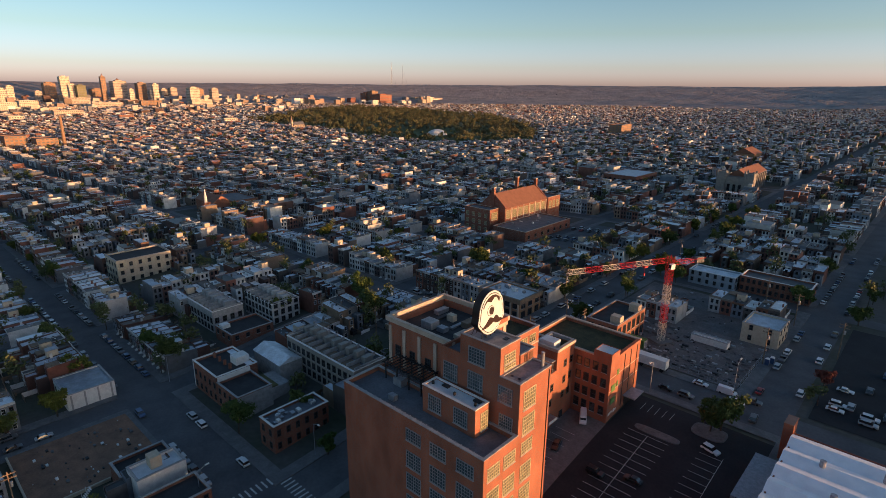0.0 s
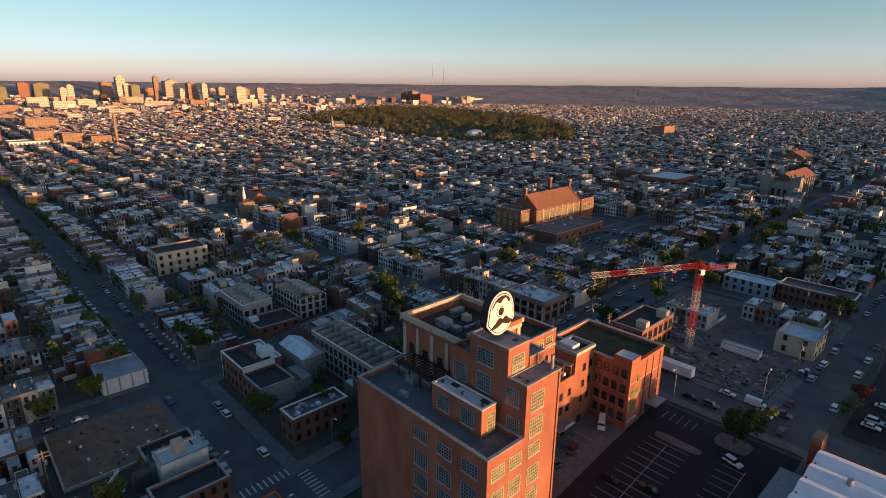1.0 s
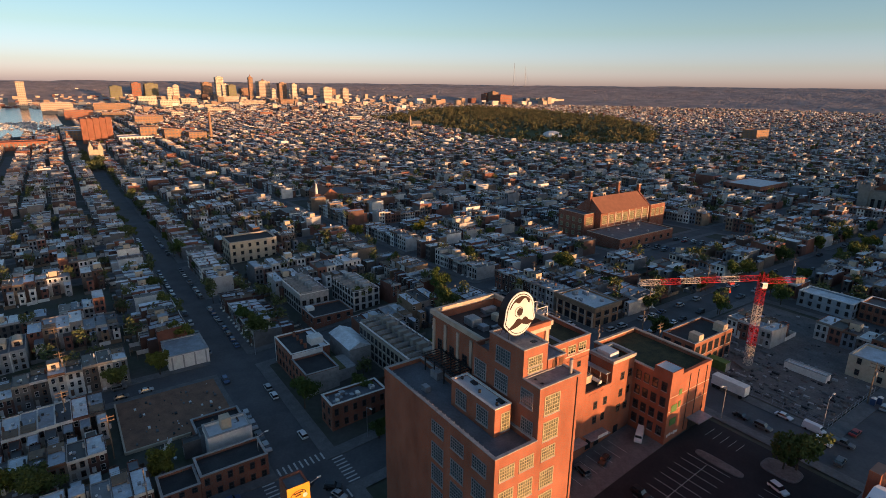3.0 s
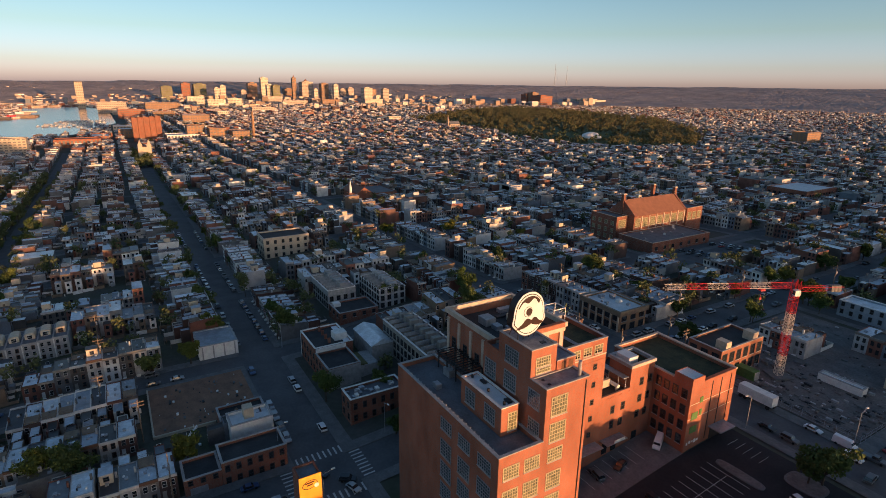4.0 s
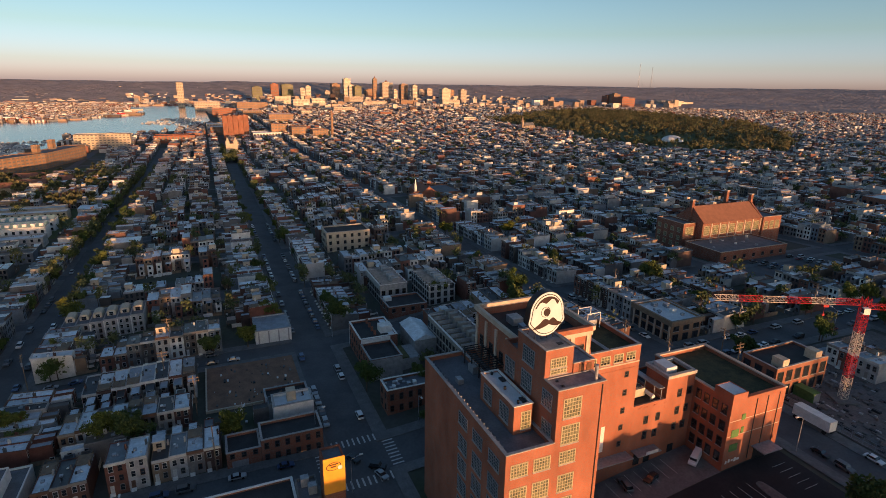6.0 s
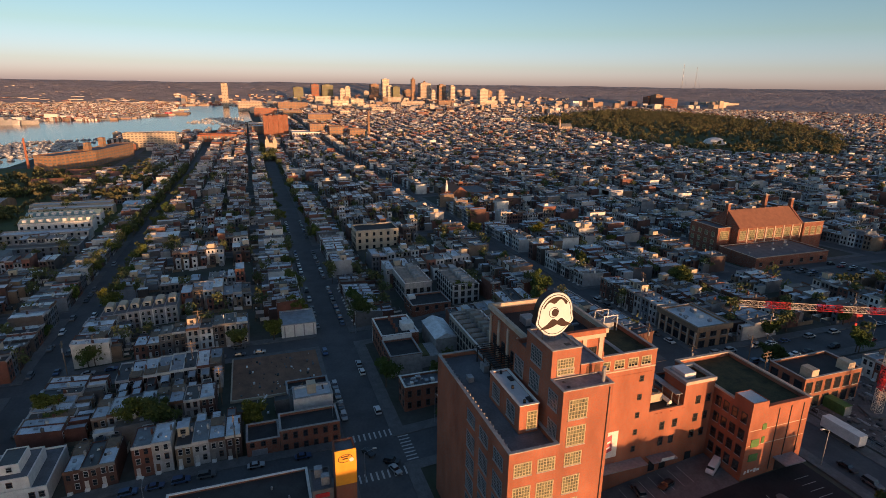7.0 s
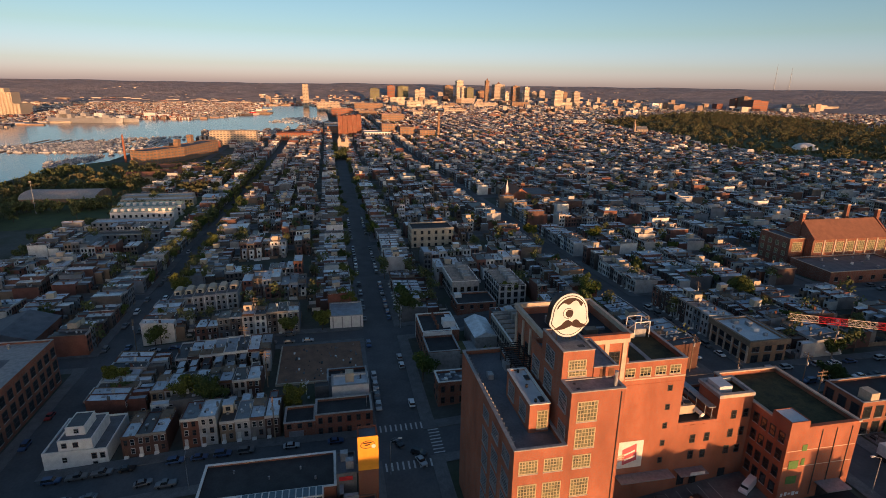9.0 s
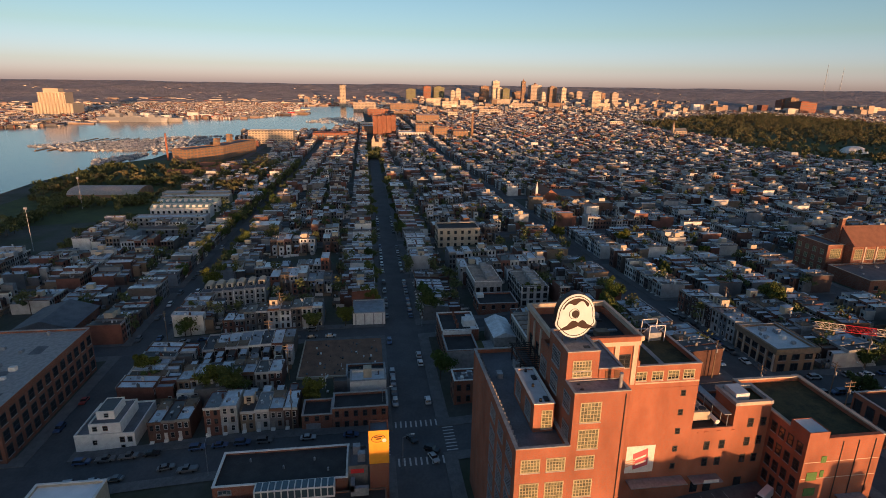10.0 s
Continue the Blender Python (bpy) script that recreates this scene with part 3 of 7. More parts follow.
slab(bm, outline(36, lambda a: (-0.12 + 0.58 * math.cos(a), 4.72 + 0.62 * math.sin(a))), 0.15, 0.165)
part("dark_disc", bm, M_signdark, roof_sign, "plain dark disc on the sign")
bm = bmesh.new()
for side, span, drop in ((-1, 2.85, 1.1), (1, 2.4, 0.7)):
    top = [(0.4 + side * span * k / 16, 3.3 + 0.45 * math.sin(math.pi * min(1, 1.7 * k / 16)) - drop * (k / 16) ** 2) for k in range(17)]
    low = [(y, 2.75 - 0.4 * math.sin(math.pi * k / 16) + (0.55 - drop) * (k / 16) ** 2 - 0.02) for k, (y, z) in enumerate(top)]
    for k in range(16):
        q = [bm.verts.new((0.14, *p)) for p in (low[k], low[k + 1], top[k + 1], top[k])]
        r = [bm.verts.new((0.12, *p)) for p in (low[k], low[k + 1], top[k + 1], top[k])]
        bm.faces.new(q)
        bm.faces.new((r[0], r[1], q[1], q[0]))
        bm.faces.new((q[3], q[2], r[2], r[3]))
bmesh.ops.remove_doubles(bm, verts=bm.verts, dist=0.001)
part("dark_band", bm, M_signdark, roof_sign, "dark two-lobed bar on the sign")
bm = bmesh.new()
arc = [(2.45 * math.cos(a) + 0.1, 4.45 + 2.75 * math.sin(a)) for a in np.linspace(0.72, 2.75, 20)]
arc += [(2.28 * math.cos(a) + 0.12, 4.45 + (2.45 - 0.75 * math.exp(-((a - 1.75) / 0.3) ** 2) - 0.6 * math.exp(-((a - 0.85) / 0.2) ** 2)) * math.sin(a)) for a in np.linspace(2.7, 0.78, 30)]
slab(bm, arc, 0.12, 0.14)
part("dark_arc", bm, M_signdark, roof_sign, "dark arc along the sign's top")
for y in (-1.6, -0.5, 0.5, 1.6):
    bm = bmesh.new()
    tube(bm, (-0.4, y, 0.05), (-0.4, y, 1.6), 0.07)
    tube(bm, (-2.6, y, 0.05), (-0.5, y, 4.5), 0.05)
    part("strut", bm, M_dark, roof_sign)
bm = bmesh.new()
box(bm, -2.7, 0.2, -2.0, 2.0, 0.0, 0.12, bottom=True)
part("stand", bm, M_dark, roof_sign)

# ---- brewery: the northern ranges ----
north_hall = thing("brewery_north_hall", (-62.5, 69.5, 2.0), "tall brick brew hall with stone pilasters and cornice", "building")
wall_at(north_hall, "wall", -70.5, -54.62, 62.01, 77.1, -0.5, 39.4, M_brick, 1.3, 0.45, M_darkroof)
for x in (-69.9, -66.2, -62.3, -58.4):
    blockpart(north_hall, "pilaster", x - 0.35, x + 0.35, 61.75, 62.008, 25, 38.6, M_stone)
    blockpart(north_hall, "pilaster", -70.78, -70.505, 63 + (x + 69.9) * 1.1, 63.7 + (x + 69.9) * 1.1, 15, 38.6, M_stone)
for y in (68.6, 72.9, 76.3):
    blockpart(north_hall, "pilaster", -54.615, -54.35, y - 0.42, y + 0.42, 31, 38.6, M_stone)
for b in ((-70.9, -54.2, 61.6, 62.3), (-70.9, -54.2, 76.9, 77.5), (-70.9, -70.2, 62.305, 76.895), (-55.0, -54.2, 64.3, 76.895)):
    blockpart(north_hall, "cornice", *b, 39.405, 40.3, M_brick if b[0] > -60 else M_stone)
blockpart(north_hall, "frieze", -54.6, -54.3, 68.1, 77.1, 38.6, 39.4, M_stone)
blockpart(north_hall, "panel", -54.6, -54.5, 69.4, 72.2, 34.5, 38.2, M_brick)
put_window(north_hall, -54.55, 74.5, 35.6, 1.9, 2.4, "e", 2, 3)
for x in (-64.2, -60.3, -68.0):
    put_window(north_hall, x, 62.0, 34.0, 1.2, 2.0, "s", 2, 3)
for b, m in (((-66, -63.4, 66, 68.2, 38.1, 39.5), M_coping), ((-62.6, -60.9, 66.6, 68.0, 38.1, 39.0), M_grey), ((-60.5, -58.9, 71, 73.4, 38.1, 39.2), M_deck), ((-68.5, -67.2, 72, 75, 38.1, 38.9), M_grey), ((-64.5, -62.9, 71.4, 72.6, 38.1, 39.4), M_cream), ((-66.3, -65.4, 70.0, 74.8, 38.1, 38.5), M_dark), ((-58.4, -57.0, 66.5, 69.5, 38.1, 38.9), M_cream), ((-61.6, -60.9, 69.0, 75.8, 38.1, 38.45), M_grey)):
    blockpart(north_hall, "roof_unit", *b, m)

east_range = thing("brewery_east_range", (-63, 83.5, 4.0), "plain orange-brick range with a green roof and top windows", "building")
wall_at(east_range, "wall", -70.5, -55.5, 77.11, 89.9, 0.5, 33.8, M_brick, 0.9, 0.4, M_sedum, cope=M_coping)
blockpart(east_range, "band", -55.5, -55.38, 77.2, 89.85, 30.3, 30.55, M_stone)
blockpart(east_range, "band", -55.5, -55.42, 77.2, 89.85, 29.2, 29.35, M_brick)
for y in (78.45, 81.6, 84.65, 87.6):
    put_window(east_range, -55.5, y, 31.85, 2.1, 1.7, "e", 3, 3, "half")
for z in (28.0, 24.0, 20.0, 16.2, 12.4):
    put_window(east_range, -55.5, 87.1, z, 0.8, 1.1, "e", 1, 2)
blockpart(east_range, "parapet_block", -57.0, -55.495, 77.11, 78.0, 33.95, 34.9, M_brick)
blockpart(east_range, "roof_path", -70.0, -56.0, 83.0, 83.9, 32.93, 33.02, M_coping)
stand = thing("roof_frame", (-68, 87, 32.9), "white steel plant frame on a roof", "frame")
for x in (-1.6, 1.6):
    for y in (-1.6, 1.6):
        bm = bmesh.new()
        tube(bm, (x, y, 0), (x, y, 3.4), 0.1)
        part("leg", bm, M_white, stand)
bm = bmesh.new()
for k in (-1.6, 1.6):
    tube(bm, (-1.6, k, 3.4), (1.6, k, 3.4), 0.1)
    tube(bm, (k, -1.6, 3.4), (k, 1.6, 3.4), 0.1)
    tube(bm, (-1.6, k, 0.2), (1.6, k, 3.3), 0.06)
part("top_rail", bm, M_white, stand)
bm = bmesh.new()
box(bm, -1.2, 1.2, -1.2, 1.2, 0.0, 1.7)
part("tank", bm, M_grey, stand)
# the printed banner on the wall: plain shapes
banner = thing("wall_banner", (-55.4, 80.0, 14.5), "faded white banner with red and peach shapes on brick", "banner")
bm = bmesh.new()
box(bm, -0.05, 0.0, -3.15, 3.15, -2.9, 2.9, bottom=True)
part("sheet", bm, M_white, banner)
bm = bmesh.new()
slab(bm, [(-0.9, -2.2), (2.0, -1.3), (1.7, 2.3), (-1.1, 1.2)], 0.003, 0.02)
part("red_shape", bm, M_pink, banner)
bm = bmesh.new()
for k in range(3):
    slab(bm, [(-2.9, -0.4 - 0.5 * k), (-0.6, 0.3 - 0.5 * k), (-0.6, 0.0 - 0.5 * k), (-2.9, -0.75 - 0.5 * k)], 0.022, 0.03)
part("peach_shape", bm, M_peach, banner)
bm = bmesh.new()
slab(bm, [(-0.6, 0.2), (1.5, 1.0), (1.5, 0.6), (-0.6, -0.2)], 0.022, 0.03)
slab(bm, [(-0.5, -0.9), (1.6, -0.2), (1.6, -0.6), (-0.5, -1.3)], 0.022, 0.03)
part("bar", bm, M_white, banner)

low_range = thing("brewery_low_range", (-61, 96, 5.0), "low brick range with roof plant and a loading awning", "building")
wall_at(low_range, "wall", -68.0, -55.5, 89.91, 98.2, 1.0, 20.1, M_brick, 0.5, 0.4, M_darkroof)
wall_at(low_range, "stair_block", -61.5, -55.5, 98.21, 105.59, 1.0, 24.6, M_brick, 0.5, 0.35, M_sedum)
wall_at(low_range, "rear_wall", -68.0, -61.51, 98.21, 105.59, 1.0, 20.1, M_brick, 0.5, 0.4, M_darkroof)
for b in ((-61.8, -55.2, 97.9, 98.7), (-61.8, -55.2, 104.9, 105.58), (-61.8, -61.0, 98.705, 104.895), (-56.0, -55.2, 98.705, 104.895)):
    blockpart(low_range, "cornice", *b, 24.6, 25.3, M_stone if b[0] > -57 else M_coping)
blockpart(low_range, "roof_house", -60.8, -57.2, 99.2, 102.0, 24.1, 25.9, M_whiteroof)
for y, z in ((93.5, 16.3), (96.6, 16.4), (93.6, 12.7), (96.2, 12.7), (101.8, 20.7), (104.4, 20.8), (101.7, 16.6), (104.1, 16.8), (101.4, 12.9), (103.8, 12.9)):
    put_window(low_range, -55.5, y, z, 1.0, 1.7, "e", 1, 2)
for y in (91.2, 92.6, 95.1, 98.0):
    blockpart(low_range, "sill_course", -55.5, -55.4, y, y + 0.9, 19.2, 19.45, M_brick)
blockpart(low_range, "awning", -55.5, -53.2, 86.6 + 4, 96.6, 9.6, 9.8, M_grey)
blockpart(low_range, "awning", -55.5, -53.0, 78.0, 89.2, 9.9, 10.1, M_grey)
blockpart(low_range, "sign_board", -53.2, -53.12, 92.5, 95.6, 9.82, 10.5, M_white)
for y in (91.5, 94.2, 100.5):
    blockpart(low_range, "door", -55.5, -55.42, y, y + 1.5, 6.0, 8.6, M_glass)
for x, y in ((-66.5, 91.5), (-63.5, 91.2), (-60.5, 91.6)):
    u = thing("rooftop_chiller", (x, y, 19.62), "pale boxy rooftop chiller with round fan guards", "air conditioner", "roof plant")
    bm = bmesh.new()
    box(bm, 0, 2.2, 0, 3.6, 0.25, 2.1)
    part("case", bm, M_cream, u)
    for k in range(2):
        bm = bmesh.new()
        tube(bm, (1.1, 0.95 + 1.7 * k, 2.1), (1.1, 0.95 + 1.7 * k, 2.3), 0.7, n=14)
        part("fan_guard", bm, M_dark, u)
    bm = bmesh.new()
    for p in ((0.1, 0.1), (2.1, 0.1), (0.1, 3.5), (2.1, 3.5)):
        box(bm, p[0] - 0.08, p[0] + 0.08, p[1] - 0.08, p[1] + 0.08, 0, 0.25)
    part("foot", bm, M_dark, u)
gal = thing("roof_gantry", (-60.5, 97.2, 19.62), "grey steel gantry over roof plant", "gantry")
for x in (-5.5, -2.7, 0, 2.7, 4.6):
    bm = bmesh.new()
    tube(bm, (x, 0, 0), (x, 0, 2.9), 0.09)
    part("post", bm, M_grey, gal)
bm = bmesh.new()
box(bm, -5.7, 4.8, -0.9, 0.6, 2.9, 3.1, bottom=True)
part("walkway", bm, M_grey, gal)

stock = thing("brewery_stock_house", (-56.5, 113, 7.0), "square brick stock house with a green roof and pale parapet", "building")
wall_at(stock, "wall", -66.8, -46.2, 105.6, 120.6, 3.0, 23.0, M_brick, 0.8, 0.5, M_sedum)
for b in ((-66.95, -46.1, 120.0, 120.75), (-66.95, -66.2, 105.5, 119.995), (-46.85, -46.05, 109.5, 119.995), (-66.195, -50.6, 105.5, 106.2)):
    blockpart(stock, "parapet_cap", *b, 23.005, 23.3, M_stone if b[0] < -60 else M_brick)
wall_at(stock, "stair_top", -50.5, -46.15, 105.55, 109.45, 22.9, 24.5, M_brick, 0.12, 0.15, M_whiteroof)
for z in (20.6, 17.0, 13.4, 10.0):
    for x in (-54.0, -52.0, -49.9, -47.7):
        put_window(stock, x, 105.6, z, 1.2, 2.0, "s", 1, 2)
for y, z, w, h in ((109.4, 18.9, 1.0, 1.3), (107.7, 15.5, 2.0, 1.7), (109.6, 15.9, 0.7, 1.4), (107.9, 12.2, 2.2, 1.6)):
    blockpart(stock, "shutter", -46.2, -46.1, y - w / 2, y + w / 2, z - h / 2, z + h / 2, M_green)
for y in (112.5, 115.6, 118.9):
    blockpart(stock, "downpipe", -46.2, -46.08, y - 0.06, y + 0.06, 8.5, 22.4, M_dark)
for z in (18.3, 14.9):
    blockpart(stock, "patched_course", -46.2, -46.185, 105.8, 120.4, z, z + 0.14, M_stone)
blockpart(stock, "canopy", -46.2, -43.2, 113.4, 118.6, 10.9, 11.15, M_grey)
blockpart(stock, "dock_door", -46.2, -46.12, 114.2, 117.6, 7.2, 10.4, M_dark)
for k in range(5):
    blockpart(stock, "paint_scrawl", -46.2, -46.188, 106.4 + 0.8 * k, 106.9 + 0.85 * k, 8.6 + 0.15 * (k % 3), 9.3 + 0.2 * (k % 2), M_white)


# white ducts over the low range's roof
for k, (x, y, ln) in enumerate(((-66.8, 95.4, 6.5), (-64.0, 94.2, 5.0), (-59.5, 95.6, 3.2))):
    o = thing("roof_duct", (x, y, 19.62), "pale round ventilation duct on a brewery roof", "duct", "roof plant")
    bm = bmesh.new()
    tube(bm, (0, 0, 1.1), (ln, 0, 1.1), 0.42, n=12)
    part("pipe", bm, M_white, o)
    for q in (0.5, ln - 0.5):
        bm = bmesh.new()
        box(bm, q - 0.1, q + 0.1, -0.3, 0.3, 0, 0.7)
        part("stand", bm, M_grey, o)
    bm = bmesh.new()
    tube(bm, (0.42, 0, 1.0), (0.42, 0, 0.0), 0.36, n=12)
    part("elbow", bm, M_white, o)


# ---- ground round the brewery ----
sheet("parking_lot", steps(-45.9, -12.8, 5), steps(58, 121.5, 5), [M_lot], "black asphalt car park with painted bays", 0.10)
sheet("loading_yard", steps(-55.4, -46.0, 5), steps(68, 105.5, 5), [M_conc], "worn concrete yard below the brewery wall", 0.12)
sheet("vacant_lot", steps(-141.5, -117.9, 4), steps(10.4, 34.6, 4), [M_soil], "bare brown soil of a cleared lot", 0.5)
sheet("construction_ground", steps(-76.5, -28.6, 5), steps(140, 205, 5), [M_sitedirt], "trodden grey soil of a building site", 0.12)
sheet("school_yard", steps(-149.6, -120, 6), steps(219, 280, 6), [M_asphalt], "asphalt school car park", 0.12)
sheet("corner_car_park", steps(-12.6, 40, 6), steps(138.5, 205, 6), [M_lot], "dark asphalt car park on a street corner", 0.12)


def stripe(parts, x0, x1, y0, y1, lift):
    z = tz((x0 + x1) / 2, (y0 + y1) / 2) + lift
    n = max(1, int(max(x1 - x0, y1 - y0) / 3))
    for k in range(n):
        if y1 - y0 > x1 - x0:
            a, b = y0 + (y1 - y0) * k / n, y0 + (y1 - y0) * (k + 1) / n
            q = [(x0, a), (x1, a), (x1, b), (x0, b)]
        else:
            a, b = x0 + (x1 - x0) * k / n, x0 + (x1 - x0) * (k + 1) / n
            q = [(a, y0), (b, y0), (b, y1), (a, y1)]
        parts.faces.new([parts.verts.new((px, py, tz(px, py) + lift)) for px, py in q])


bm = bmesh.new()
for k in range(19):
    y = 67.5 + 2.2 * k
    stripe(bm, -41.5, -32.4, y, y + 0.09, 0.16)
    stripe(bm, -26.7, -22.2, y + 2, y + 2.09, 0.16)
stripe(bm, -37.05, -36.95, 67.5, 107.1, 0.16)
stripe(bm, -22.25, -22.15, 69.5, 110, 0.16)
for k in range(5):
    stripe(bm, -42.5 + 1.7 * k, -42.42 + 1.7 * k, 115.5, 119.0, 0.16)
for k in range(7):
    stripe(bm, -54.5, -49.5, 84 + 2.3 * k, 84.09 + 2.3 * k, 0.18)
solid("bay_lines", bm, M_paint, "white painted parking bay lines", "", "structure")
bm = bmesh.new()
for k in range(9):
    stripe(bm, -93.9 + 0.05, -91.2, 36.6 + 1.25 * k, 37.0 + 1.25 * k, 0.14)
    stripe(bm, -79.6, -76.9, 36.6 + 1.25 * k, 37.0 + 1.25 * k, 0.14)
for k in range(8):
    stripe(bm, -90.2 + 1.25 * k, -89.8 + 1.25 * k, 48.0, 50.6, 0.14)
    stripe(bm, -90.2 + 1.25 * k, -89.8 + 1.25 * k, 32.4, 35.0, 0.14)
solid("crossing_bars", bm, M_paint, "white ladder bars of a street crossing", "", "structure")
bm = bmesh.new()
for cx, cy, lx, ly in ((-35.8, 109.2, 5.0, 1.1), (-27.3, 117.0, 3.6, 2.6)):
    pts = [(cx + lx * math.copysign(abs(math.cos(a)) ** 0.6, math.cos(a)), cy + ly * math.copysign(abs(math.sin(a)) ** 0.6, math.sin(a))) for a in np.linspace(0, math.tau, 28, endpoint=False)]
    lo = [bm.verts.new((x, y, tz(x, y) + 0.05)) for x, y in pts]
    hi = [bm.verts.new((x, y, tz(x, y) + 0.3)) for x, y in pts]
    ins = [bm.verts.new((cx + (x - cx) * 0.9, cy + (y - cy) * 0.82, tz(x, y) + 0.3)) for x, y in pts]
    for k in range(28):
        j = (k + 1) % 28
        bm.faces.new((lo[k], lo[j], hi[j], hi[k]))
        bm.faces.new((hi[k], hi[j], ins[j], ins[k]))
    bm.faces.new(ins).material_index = 1
solid("kerb_islands", bm, [M_conc, M_sitedirt], "concrete-kerbed islands in the car park", "", "structure")


# ---- houses ----
def small_window(w=0.95, h=1.6, key={}):
    if (w, h) not in key:
        bm = bmesh.new()
        xs, zs = [-w / 2 - 0.1, -w / 2, w / 2, w / 2 + 0.1], [-h / 2 - 0.14, -h / 2, -0.03, 0.03, h / 2, h / 2 + 0.16]
        g = [[bm.verts.new((x, -0.07, z)) for z in zs] for x in xs]
        hole = []
        for a in range(3):
            for b in range(5):
                f = bm.faces.new((g[a][b], g[a + 1][b], g[a + 1][b + 1], g[a][b + 1]))
                if a == 1 and b in (1, 3):
                    hole.append(f)
        rim = [e for e in bm.edges if len(e.link_faces) == 1]
        bmesh.ops.inset_individual(bm, faces=hole, thickness=0.015, depth=-0.05)
        for f in hole:
            f.material_index = 1
        r = bmesh.ops.extrude_edge_only(bm, edges=rim)
        for v in r["geom"]:
            if isinstance(v, bmesh.types.BMVert):
                v.co.y = 0.02
        key[(w, h)] = mesh_of("window", bm, M_trim, M_glass)
    return key[(w, h)]


SPECS = []
rs = random.Random(11)
for st, w in ((2, 4.2), (2, 4.5), (3, 4.4), (2, 4.0), (3, 4.8)):
    for top in ("plain", "deck", "popup"):
        SPECS.append(dict(st=st, w=w, d=rs.choice((10.5, 11.5, 12.5)), wing=rs.choice((3.5, 4.5, 5.5)), h=(6.6 if st == 2 else 9.4) + rs.uniform(-0.3, 0.5), top=top, hip=rs.random() < 0.3))
TEMPLATES = {}
LABEL = {"plain": "narrow {} row house with a low sloping flat roof", "deck": "narrow {} row house with a timber roof deck", "popup": "narrow {} row house with a raised stair house on its roof"}


def slope_roof(bm, x0, x1, y0, y1, za, zb, t=0.15):
    v = [bm.verts.new(c) for c in ((x0, y0, za - t), (x1, y0, za - t), (x1, y1, zb - t), (x0, y1, zb - t), (x0, y0, za), (x1, y0, za), (x1, y1, zb), (x0, y1, zb))]
    for f in ((0, 1, 5, 4), (1, 2, 6, 5), (2, 3, 7, 6), (3, 0, 4, 7), (4, 5, 6, 7), (3, 2, 1, 0)):
        bm.faces.new([v[i] for i in f])


